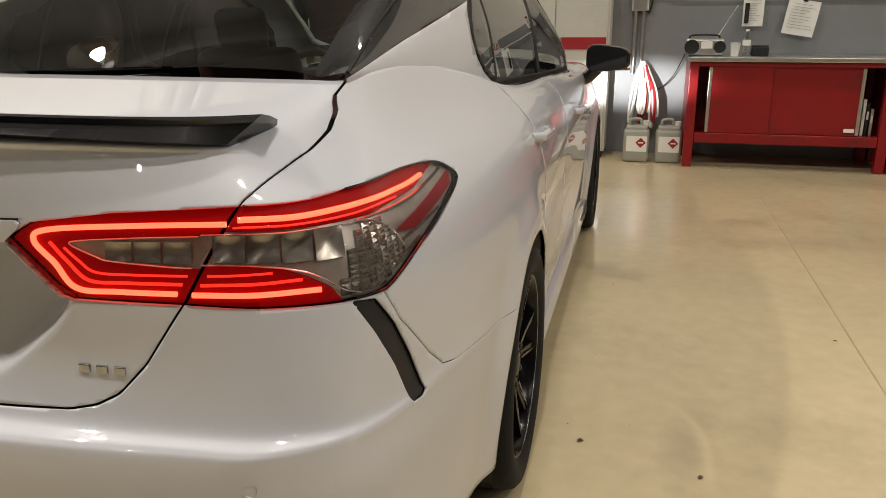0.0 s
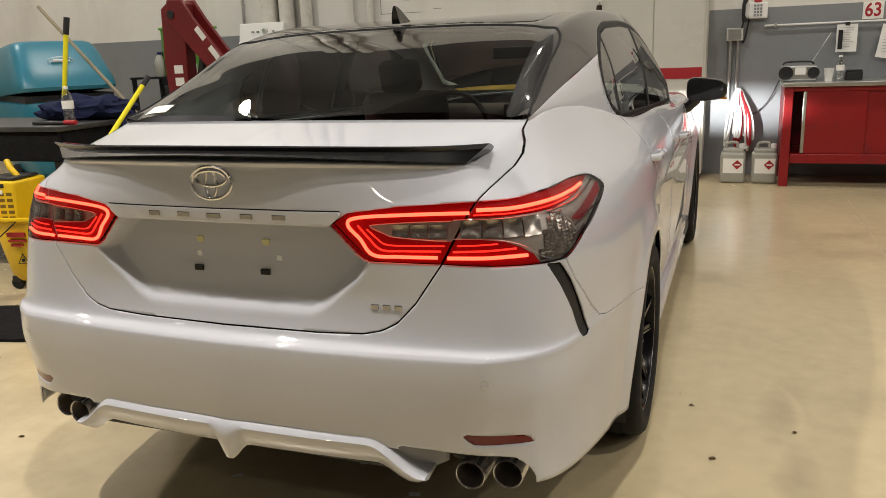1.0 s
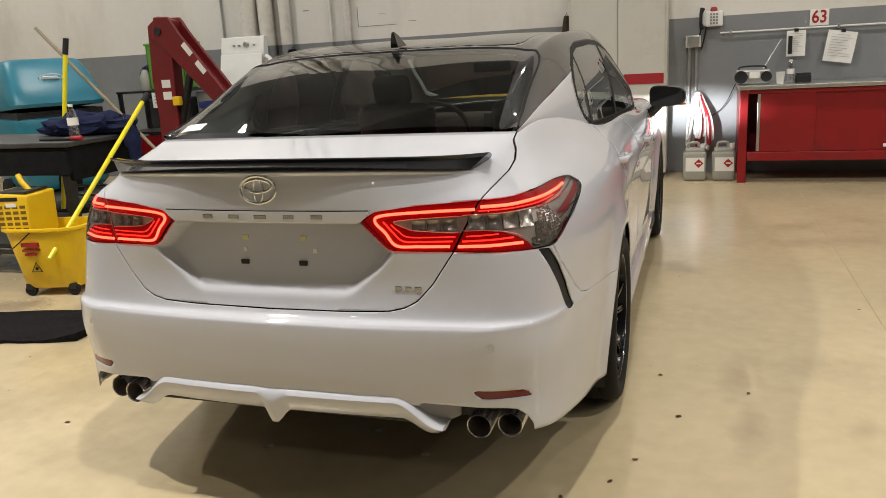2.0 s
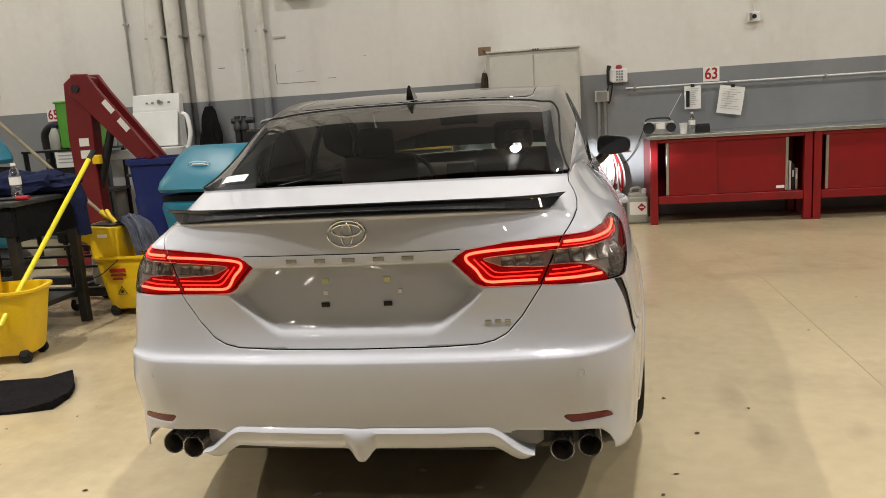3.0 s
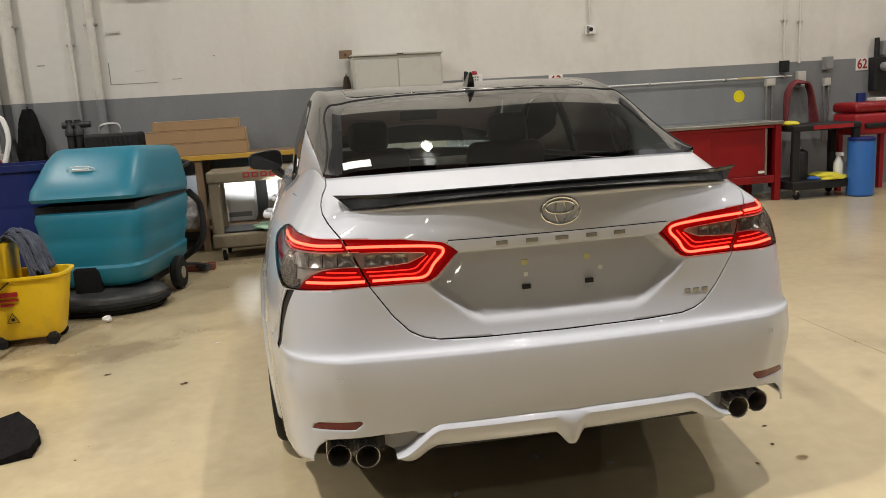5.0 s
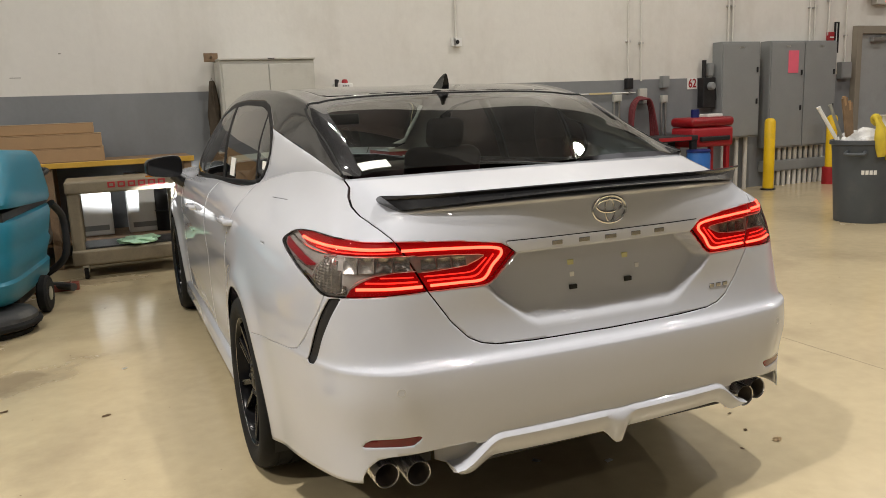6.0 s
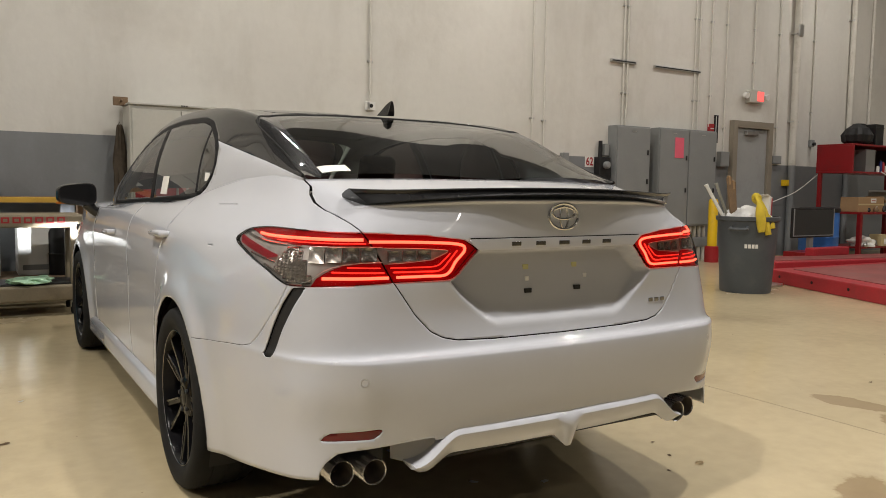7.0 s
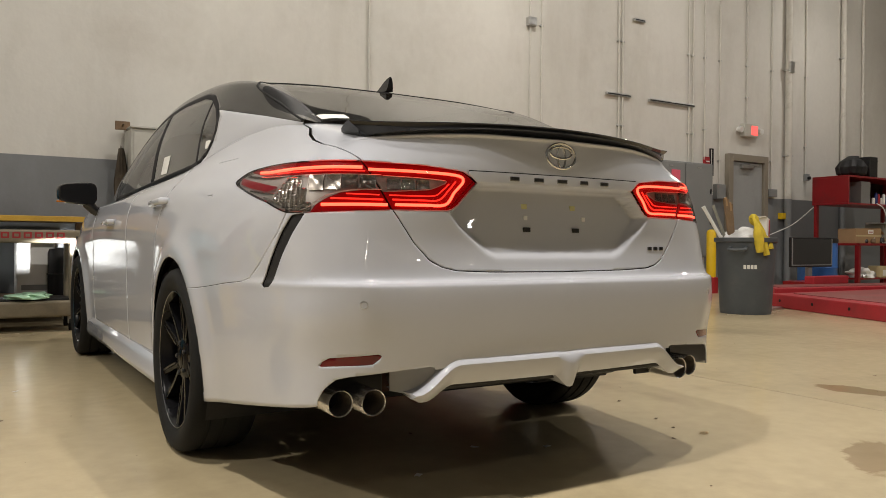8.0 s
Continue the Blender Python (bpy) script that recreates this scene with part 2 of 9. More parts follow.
BIN_GREY = material("bin_grey", (0.065, 0.075, 0.085), 0.5, 0, 0.12, 6, dirt=(0.12, 0.12, 0.12), dirt_amount=0.4)
LIFT_RED = material("lift_red", (0.40, 0.025, 0.035), 0.42, 0, 0.12, 3, dirt=(0.14, 0.03, 0.03), dirt_amount=0.5)
LIFT_WORN = material("lift_worn", (0.24, 0.06, 0.055), 0.6, 0, 0.3, 3, dirt=(0.16, 0.14, 0.12), dirt_amount=0.7)
SCREEN = material("blank_screen", (0.035, 0.036, 0.036), 0.3, 0, 0.1, 3)
JOINT = material("floor_joint", (0.36, 0.29, 0.18), 0.7, 0, 0.2, 10)
GRIT = material("grit", (0.20, 0.14, 0.08), 0.9, 0, 0.3, 40)
LEAF = material("dry_leaf", (0.16, 0.10, 0.05), 0.8, 0, 0.3, 60)
PALE_LEAF = material("pale_leaf", (0.50, 0.38, 0.22), 0.8, 0, 0.3, 60)
WALL_LINE = material("wall_line_dark", (0.20, 0.19, 0.17), 0.8, 0, 0.3, 30)
BEAM = material("beam_paint", (0.10, 0.10, 0.10), 0.6, 0, 0.15, 2)


def floor_marks(mat, spills, scuffs, grime_and_strip):
    """Add wet-looking dried spills and dull scuffs, with ragged edges, at places (x, y, half length, half width, turn) of the floor."""
    n, l = mat.node_tree.nodes, mat.node_tree.links
    b = n["Principled BSDF"]
    co = n.new("ShaderNodeTexCoord")
    warp = n.new("ShaderNodeTexNoise")
    warp.inputs["Scale"].default_value, warp.inputs["Detail"].default_value, warp.inputs["Roughness"].default_value = 4.5, 7, 0.6
    l.new(co.outputs["Object"], warp.inputs["Vector"])

    def mask(places, soft, ragged):
        last = None
        for x, y, a, w, turn in places:
            mp = n.new("ShaderNodeMapping")
            mp.vector_type = "TEXTURE"
            mp.inputs["Location"].default_value, mp.inputs["Rotation"].default_value, mp.inputs["Scale"].default_value = (x, y, 0), (0, 0, turn), (a, w, 1)
            l.new(co.outputs["Object"], mp.inputs[0])
            ln = n.new("ShaderNodeVectorMath")
            ln.operation = "LENGTH"
            l.new(mp.outputs[0], ln.inputs[0])
            ad = n.new("ShaderNodeMath")
            ad.operation = "MULTIPLY_ADD"
            ad.inputs[1].default_value = ragged
            l.new(warp.outputs["Fac"], ad.inputs[0])
            l.new(ln.outputs["Value"], ad.inputs[2])
            mr = n.new("ShaderNodeMapRange")
            mr.inputs[1].default_value, mr.inputs[2].default_value = 1 + ragged * 0.5, 1 + ragged * 0.5 - soft
            l.new(ad.outputs[0], mr.inputs[0])
            if last:
                mx = n.new("ShaderNodeMath")
                mx.operation = "MAXIMUM"
                l.new(last, mx.inputs[0])
                l.new(mr.outputs[0], mx.inputs[1])
                last = mx.outputs[0]
            else:
                last = mr.outputs[0]
        return last

    color = b.inputs["Base Color"].links[0].from_socket
    rough = b.inputs["Roughness"].links[0].from_socket
    for places, soft, ragged, tint, shine, depth in ((spills, 0.14, 1.5, (0.25, 0.165, 0.085), 0.08, 0.6), (scuffs, 1.0, 2.0, (0.28, 0.22, 0.14), 0.25, 0.42), (grime_and_strip, 0.7, 2.2, (0.15, 0.105, 0.06), 0.4, 0.62)):
        m = mask(places, soft, ragged)
        k = n.new("ShaderNodeMath")
        k.operation = "MULTIPLY"
        k.inputs[1].default_value = depth
        l.new(m, k.inputs[0])
        mix = n.new("ShaderNodeMix")
        mix.data_type = "RGBA"
        mix.inputs["B"].default_value = (*tint, 1)
        l.new(k.outputs[0], mix.inputs["Factor"])
        l.new(color, mix.inputs["A"])
        color = mix.outputs["Result"]
        rm = n.new("ShaderNodeMix")
        rm.inputs["B"].default_value = shine
        l.new(m, rm.inputs["Factor"])
        l.new(rough, rm.inputs["A"])
        rough = rm.outputs["Result"]
    l.new(color, b.inputs["Base Color"])
    l.new(rough, b.inputs["Roughness"])


floor_marks(FLOOR, ((2.46, 0.46, 0.26, 0.10, 1.8), (2.30, 0.10, 0.22, 0.09, 1.2), (1.26, -0.28, 0.28, 0.11, 0.5), (2.6, -0.4, 0.3, 0.15, 0.3)),
            ((1.38, 1.35, 0.35, 0.10, 1.4), (1.40, 0.85, 0.30, 0.08, 1.5), (1.79, 0.93, 0.12, 0.06, 1.2), (1.0, 3.1, 0.18, 0.10, 0.2), (-1.6, 1.6, 0.5, 0.2, 1.2), (3.4, 2.6, 0.7, 0.25, 0.4), (2.2, 3.8, 0.8, 0.2, 0.2), (-1.5, -0.3, 0.4, 0.2, 0.5), (-1.85, 2.5, 0.5, 0.16, 0.9), (-2.0, 3.35, 0.6, 0.2, 0.2), (-1.6, 3.0, 0.35, 0.12, 2.0), (-2.3, 1.7, 0.3, 0.2, 0.4), (-1.7, 4.3, 0.5, 0.2, 0.3)),
            # brown grime; the last entry darkens a strip along the benches' foot
            ((-2.05, 2.6, 0.65, 0.22, 0.4), (-2.6, 3.5, 0.7, 0.28, 0.1), (-3.3, 2.8, 0.9, 0.5, 0.0), (-1.75, 5.3, 0.8, 0.22, 0.0), (-3.0, 1.55, 0.45, 0.22, 0.4), (-2.2, 4.9, 0.4, 0.3, 0.8), (6.2, 3.9, 0.6, 0.3, 0.3), (2.9, 6.2, 1.9, 0.10, 0.0)))


def streaks(mat, tint, depth):
    """Run-down dirt on a painted wall: long upright smears, uneven across and along."""
    n, l = mat.node_tree.nodes, mat.node_tree.links
    b = n["Principled BSDF"]
    color = b.inputs["Base Color"].links[0].from_socket
    co, mp, nz = n.new("ShaderNodeTexCoord"), n.new("ShaderNodeMapping"), n.new("ShaderNodeTexNoise")
    mp.inputs["Scale"].default_value = (0.9, 0.9, 0.26)
    nz.inputs["Scale"].default_value, nz.inputs["Detail"].default_value, nz.inputs["Roughness"].default_value = 1.6, 8, 0.62
    l.new(co.outputs["Object"], mp.inputs[0])
    l.new(mp.outputs[0], nz.inputs["Vector"])
    mr = n.new("ShaderNodeMapRange")
    mr.inputs[1].default_value, mr.inputs[2].default_value, mr.inputs[4].default_value = 0.50, 0.78, depth
    l.new(nz.outputs["Fac"], mr.inputs[0])
    mix = n.new("ShaderNodeMix")
    mix.data_type = "RGBA"
    mix.inputs["B"].default_value = (*tint, 1)
    l.new(mr.outputs[0], mix.inputs["Factor"])
    l.new(color, mix.inputs["A"])
    l.new(mix.outputs["Result"], b.inputs["Base Color"])


streaks(WALL_CREAM, (0.40, 0.37, 0.31), 0.38)
streaks(WALL_GREY, (0.13, 0.13, 0.13), 0.4)
streaks(PIPE_CREAM, (0.22, 0.19, 0.14), 0.6)
# dark yellow for the shade inside the wringer's slots
SLOT_SHADE = material("slot_shadow_yellow", (0.16, 0.09, 0.008), 0.6, 0, 0.2, 20)
for dull, level in ((RUBBER, 0.2), (CARPET, 0.05), (CLOTH_BLACK, 0.05), (CLOTH_NAVY, 0.1), (BROWN_CLOTH, 0.1), (BLACK_PLASTIC, 0.28), (DARK_PLASTIC, 0.3), (BLACK_GLOSS, 0.08), (ROOF_BLACK, 0.08), (RED_GLOW, 0.1), (SEAT, 0.2), (GAP_SHADE, 0.05), (MOP, 0.1), (FLOOR, 0.55)):
    dull.node_tree.nodes["Principled BSDF"].inputs["Specular IOR Level"].default_value = level

# ---- mesh tools ----
def mesh_object(name, verts, faces, mat, parent=None, smooth=True, label=""):
    me = bpy.data.meshes.new(name)
    me.from_pydata([tuple(v) for v in verts], [], [tuple(f) for f in faces])
    me.update()
    if smooth:
        me.polygons.foreach_set("use_smooth", [True] * len(me.polygons))
    if mat:
        me.materials.append(mat)
    ob = new(name, me)
    if parent:
        ob.parent = parent
    if label:
        tagged(ob, label)
    return ob


def part(name, bm, mat, parent=None, label="", smooth=False):
    """Link a bmesh as one mesh object under a thing or part."""
    me = bpy.data.meshes.new(name)
    bmesh.ops.recalc_face_normals(bm, faces=bm.faces)
    bm.to_mesh(me)
    bm.free()
    if smooth:
        me.polygons.foreach_set("use_smooth", [True] * len(me.polygons))
        me.set_sharp_from_angle(angle=radians(42))
    if mat:
        me.materials.append(mat)
    ob = new(name, me)
    if parent:
        ob.parent = parent
    if label:
        tagged(ob, label)
    return ob


def thing(name, m, label, category, group="", kind=""):
    ob = new(name)
    ob.matrix_world = m
    ob.empty_display_size = 0.1
    return tagged(ob, label, category, group, kind)


def add_box(bm, lo, hi, bevel=0.0, m=None, seg=2):
    """A box from corner lo to corner hi with rounded edges, added to bm."""
    c = [(a + b) / 2 for a, b in zip(lo, hi)]
    s = [abs(b - a) for a, b in zip(lo, hi)]
    mm = Matrix.LocRotScale(c, None, s)
    r = bmesh.ops.create_cube(bm, size=1, matrix=mm)
    vs = r["verts"]
    if bevel:
        es = list({e for v in vs for e in v.link_edges})
        out = bmesh.ops.bevel(bm, geom=es, offset=min(bevel, min(s) * 0.45), segments=seg, affect="EDGES", profile=0.5)
        vs = list({v for f in out["faces"] for v in f.verts} | {v for v in vs if v.is_valid})
    if m:
        bmesh.ops.transform(bm, matrix=m, verts=vs)
    return vs


def box(lo, hi, bevel=0.0, m=None, seg=2):
    bm = bmesh.new()
    add_box(bm, lo, hi, bevel, m, seg)
    return bm


def add_lathe(bm, profile, n=32, m=None, cap=True):
    """Spin a profile of (radius, height) round z."""
    rings = []
    for r, z in profile:
        rings.append([bm.verts.new((r * math.cos(2 * math.pi * i / n), r * math.sin(2 * math.pi * i / n), z)) for i in range(n)])
    for a, b in zip(rings, rings[1:]):
        for i in range(n):
            bm.faces.new((a[i], a[(i + 1) % n], b[(i + 1) % n], b[i]))
    if cap:
        bm.faces.new(rings[0][::-1])
        bm.faces.new(rings[-1])
    if m:
        bmesh.ops.transform(bm, matrix=m, verts=[v for r in rings for v in r])
    return rings


def lathe(profile, n=32, m=None, cap=True):
    bm = bmesh.new()
    add_lathe(bm, profile, n, m, cap)
    return bm


def add_tube(bm, pts, r, n=10, closed=False, cap=True):
    """A round bar along a line of points; r is a number or one radius a point."""
    pts = [Vector(p) for p in pts]
    k = len(pts)
    rs = [r] * k if isinstance(r, (int, float)) else r
    rings, up = [], None
    for i, p in enumerate(pts):
        a = pts[i - 1] if (i or closed) else p
        b = pts[(i + 1) % k] if (i < k - 1 or closed) else p
        d = (b - a).normalized()
        if up is None:
            up = d.orthogonal().normalized()
        up = (up - d * up.dot(d)).normalized()
        side = d.cross(up)
        rings.append([bm.verts.new(p + rs[i] * (math.cos(2 * math.pi * j / n) * up + math.sin(2 * math.pi * j / n) * side)) for j in range(n)])
    pairs = list(zip(rings, rings[1:])) + ([(rings[-1], rings[0])] if closed else [])
    for a, b in pairs:
        for j in range(n):
            bm.faces.new((a[j], a[(j + 1) % n], b[(j + 1) % n], b[j]))
    if cap and not closed:
        bm.faces.new(rings[0][::-1])
        bm.faces.new(rings[-1])


def tube(pts, r, n=10, closed=False):
    bm = bmesh.new()
    add_tube(bm, pts, r, n, closed)
    return bm


def spline(pts, per=8, closed=False):
    """Catmull-Rom points through pts."""
    p = [np.array(q, float) for q in pts]
    k, out = len(p), []
    for i in range(k if closed else k - 1):
        if closed:
            a, b, c, d = p[i - 1], p[i], p[(i + 1) % k], p[(i + 2) % k]
        else:
            b, c = p[i], p[i + 1]
            a = p[i - 1] if i else 2 * b - c
            d = p[i + 2] if i + 2 < k else 2 * c - b
        for t in np.arange(per) / per:
            out.append(0.5 * (2 * b + (c - a) * t + (2 * a - 5 * b + 4 * c - d) * t * t + (3 * b - 3 * c + d - a) * t ** 3))
    if not closed:
        out.append(p[-1])
    return out


def extrude_poly(pts, axis, lo, hi, bevel=0.0):
    """A prism: a closed 2D outline pushed along axis x, y or z from lo to hi."""
    bm = bmesh.new()
    put = {"x": lambda a, b, c: (c, a, b), "y": lambda a, b, c: (a, c, b), "z": lambda a, b, c: (a, b, c)}[axis]
    lov = [bm.verts.new(put(a, b, lo)) for a, b in pts]
    hiv = [bm.verts.new(put(a, b, hi)) for a, b in pts]
    k = len(pts)
    bm.faces.new(lov)
    bm.faces.new(hiv[::-1])
    for i in range(k):
        bm.faces.new((lov[i], hiv[i], hiv[(i + 1) % k], lov[(i + 1) % k]))
    bmesh.ops.recalc_face_normals(bm, faces=bm.faces)
    if bevel:
        es = [e for e in bm.edges if len(e.link_faces) == 2 and e.calc_face_angle(0) > 0.5]
        bmesh.ops.bevel(bm, geom=es, offset=bevel, segments=2, affect="EDGES", profile=0.5)
    return bm


# ---- the hall ----
X0, X1, Y0, Y1 = -11.0, 17.0, -25.0, 6.87
BAND, EAVES = 1.62, 5.9


def structure(name, bm, mat, label, category):
    return tagged(part(name, bm, mat), label, category, kind="structure")


structure("floor", box((X0 - 0.3, Y0 - 0.3, -0.2), (X1 + 0.3, Y1 + 0.3, 0)), FLOOR, "glossy cream-beige epoxy workshop floor, stained and scuffed", "floor")
structure("ceiling", box((X0 - 0.3, Y0 - 0.3, CEIL), (X1 + 0.3, Y1 + 0.3, CEIL + 0.2)), DECK_DARK, "dark steel roof deck above the lamps", "ceiling")
for nm, lo, hi in (("north", (X0 - 0.3, Y1, 0), (X1 + 0.3, Y1 + 0.3, CEIL)), ("south", (X0 - 0.3, Y0 - 0.3, 0), (X1 + 0.3, Y0, CEIL)), ("east", (X1, Y0, 0), (X1 + 0.3, Y1, CEIL)), ("west", (X0 - 0.3, Y0, 0), (X0, Y1, CEIL))):
    # unseen dark band, added for what the car's rear glass mirrors
    structure("wall_" + nm + "_upper", box((lo[0], lo[1], EAVES), hi), DECK_DARK, "dark upper wall, unseen, added to darken reflections", "wall")
    structure("wall_" + nm, box((lo[0], lo[1], BAND), (hi[0], hi[1], EAVES)), WALL_CREAM, "cream painted concrete wall with faint stains", "wall")
    structure("wall_" + nm + "_lower", box(lo, (hi[0], hi[1], BAND)), WALL_GREY, "grey painted lower band of the wall", "wall")

# ---- the car: surface tools ----
from mathutils.bvhtree import BVHTree


def knotted(pts, per, h):
    """A smooth line through pts with knot spacings h, so that close points make a tight bend without loops."""
    p = [np.array(q, float) for q in pts]
    k, m = len(p), []
    for i in range(k):
        if i == 0:
            m.append((p[1] - p[0]) / h[0])
        elif i == k - 1:
            m.append((p[-1] - p[-2]) / h[-1])
        else:
            m.append(((p[i + 1] - p[i]) / h[i] * h[i - 1] + (p[i] - p[i - 1]) / h[i - 1] * h[i]) / (h[i - 1] + h[i]))
    out = []
    for i in range(k - 1):
        a, b, c, d = p[i], p[i + 1], m[i] * h[i], m[i + 1] * h[i]
        for t in np.arange(per) / per:
            out.append(a * (2 * t ** 3 - 3 * t * t + 1) + c * (t ** 3 - 2 * t * t + t) + b * (3 * t * t - 2 * t ** 3) + d * (t ** 3 - t * t))
    return out + [p[-1]]


def grid_surface(net, per_row, per_col, h=None):
    """A smooth surface through a net of control points (rows of points): vertices and quads."""
    rows = [spline(r, per_col) for r in net] if isinstance(per_col, int) else None
    cols = list(zip(*rows))
    fine = [knotted(c, per_row, h) if h else spline(c, per_row) for c in cols]
    nu, nv = len(fine), len(fine[0])
    verts = np.array([p for c in fine for p in c])
    tris = []
    for i in range(nu - 1):
        for j in range(nv - 1):
            a, b, c, d = i * nv + j, (i + 1) * nv + j, (i + 1) * nv + j + 1, i * nv + j + 1
            tris += [(a, b, c), (a, c, d)]
    return verts, np.array(tris)


def mirrored(verts, tris):
    """The right half joined with its mirror image on the left, the middle welded."""
    n = len(verts)
    other = verts * np.array((-1, 1, 1))
    remap = np.where(np.abs(verts[:, 0]) < 1e-4, np.arange(n), np.arange(n) + n)
    return np.vstack((verts, other)), np.vstack((tris, remap[tris][:, ::-1]))


def cut(verts, tris, f):
    """Split a triangle mesh along f = 0. Returns (verts, triangles where f < 0, triangles where f > 0)."""
    f = np.where(np.abs(f) < 1e-5, 1e-5, f)
    verts, made, neg, pos = list(verts), {}, [], []

    def mid(a, b):
        k = (min(a, b), max(a, b))
        if k not in made:
            t = f[a] / (f[a] - f[b])
            made[k] = len(verts)
            verts.append(verts[a] + t * (verts[b] - verts[a]))
        return made[k]

    s = f[tris] > 0
    total = s.sum(axis=1)
    neg = [tuple(t) for t in tris[total == 0]]
    pos = [tuple(t) for t in tris[total == 3]]
    for t, k in zip(tris[(total == 1) | (total == 2)], s[(total == 1) | (total == 2)]):
        lone = k if k.sum() == 1 else ~k
        i = int(np.argmax(lone))
        a, b, c = t[i], t[(i + 1) % 3], t[(i + 2) % 3]
        ab, ac = mid(a, b), mid(a, c)
        one, two = (pos, neg) if k.sum() == 1 else (neg, pos)
        one.append((a, ab, ac))
        two += [(ab, b, c), (ab, c, ac)]
    return np.array(verts), np.array(neg or np.zeros((0, 3), int), int).reshape(-1, 3), np.array(pos or np.zeros((0, 3), int), int).reshape(-1, 3)


def inside(p, poly):
    """Signed distance of 2D points to a closed outline, negative inside."""
    poly = np.array(poly, float)
    d = np.full(len(p), 1e9)
    odd = np.zeros(len(p), bool)
    for a, b in zip(poly, np.roll(poly, -1, axis=0)):
        e, w = b - a, p - a
        t = np.clip((w @ e) / max(e @ e, 1e-12), 0, 1)
        d = np.minimum(d, np.linalg.norm(w - t[:, None] * e, axis=1))
        c = (a[1] > p[:, 1]) != (b[1] > p[:, 1])
        with np.errstate(divide="ignore", invalid="ignore"):
            x = a[0] + (p[:, 1] - a[1]) / (b[1] - a[1] if b[1] != a[1] else 1e-9) * e[0]
        odd ^= c & (p[:, 0] < x)
    return np.where(odd, -d, d)


def shell(name, verts, tris, mat, parent, thick=0.004, label=""):
    """A sheet-metal panel: the used vertices, with thickness inwards."""
    a, b, c = verts[tris[:, 0]], verts[tris[:, 1]], verts[tris[:, 2]]
    out = (np.cross(b - a, c - a) * ((a + b + c) / 3 - np.array((0, 2.2, 0.62)))).sum()
    if out < 0:
        tris = tris[:, ::-1]
    used, inv = np.unique(tris, return_inverse=True)
    ob = mesh_object(name, verts[used], inv.reshape(-1, 3), mat, parent, True, label)
    if thick:
        so = ob.modifiers.new("thickness", "SOLIDIFY")
        so.thickness, so.offset = thick, -1
        so.use_quality_normals = True
    return ob


# ---- the car: its surface ----
AX_R, AX_F, TYRE_R = 1.07, 3.895, 0.335


def body_row(zr, zs, ys, corner, xs, nose):
    """One height line round the right half of the body, from the middle of the tail to the middle of the nose."""
    pts = [(x, y, zr) for x, y in zip((0, 0.32, 0.57, 0.70), ys)]
    pts.append((*corner, zr * 0.9 + zs * 0.1))
    for x, y, k in zip(xs, (0.32, 0.63, 1.07, 1.55, 2.4, 3.3, 3.9, 4.4), (0.3, 0.6, 1, 1, 1, 1, 1, 1)):
        pts.append((x, y, zr + (zs - zr) * k))
    return pts + [(nose[0], nose[1], zs), (0.4, nose[2], zs), (0, nose[3], zs)]


BODY_NET = [
    body_row(0.335, 0.20, (-0.015, -0.01, 0.0, 0.03), (0.80, 0.11), (0.855, 0.885, 0.885, 0.88, 0.88, 0.88, 0.88, 0.84), (0.70, 4.66, 4.80, 4.83)),
    body_row(0.45, 0.38, (-0.048, -0.038, -0.012, 0.025), (0.805, 0.115), (0.862, 0.90, 0.905, 0.90, 0.895, 0.895, 0.905, 0.87), (0.72, 4.68, 4.82, 4.86)),
    body_row(0.56, 0.52, (-0.056, -0.046, -0.022, 0.005), (0.815, 0.105), (0.868, 0.908, 0.918, 0.905, 0.90, 0.90, 0.915, 0.88), (0.74, 4.69, 4.83, 4.88)),
    body_row(0.633, 0.595, (-0.0550, -0.0450, -0.0210, 0.003), (0.8125, 0.1085), (0.868, 0.910, 0.920, 0.908, 0.90, 0.90, 0.915, 0.88), (0.74, 4.69, 4.825, 4.872)),
    body_row(0.654, 0.625, (-0.0465, -0.0365, -0.0125, 0.0085), (0.812, 0.111), (0.868, 0.910, 0.920, 0.908, 0.90, 0.90, 0.915, 0.88), (0.74, 4.69, 4.82, 4.87)),
    body_row(0.672, 0.68, (-0.012, -0.006, 0.012, 0.035), (0.805, 0.125), (0.862, 0.907, 0.920, 0.908, 0.90, 0.90, 0.912, 0.875), (0.74, 4.66, 4.79, 4.84)),
    body_row(0.76, 0.76, (0.012, 0.014, 0.028, 0.055), (0.803, 0.145), (0.857, 0.902, 0.919, 0.912, 0.905, 0.905, 0.91, 0.86), (0.72, 4.60, 4.72, 4.77)),
    body_row(0.86, 0.84, (0.004, 0.010, 0.036, 0.075), (0.803, 0.17), (0.845, 0.885, 0.908, 0.908, 0.905, 0.905, 0.895, 0.83), (0.68, 4.50, 4.60, 4.66)),
    body_row(0.94, 0.92, (-0.003, 0.009, 0.051, 0.097), (0.785, 0.19), (0.818, 0.855, 0.888, 0.892, 0.89, 0.885, 0.87, 0.80), (0.64, 4.30, 4.45, 4.50)),
    body_row(0.995, 0.975, (-0.004, 0.011, 0.072, 0.129), (0.752, 0.235), (0.775, 0.815, 0.855, 0.866, 0.865, 0.862, 0.84, 0.74), (0.60, 4.0, 4.15, 4.2)),
]
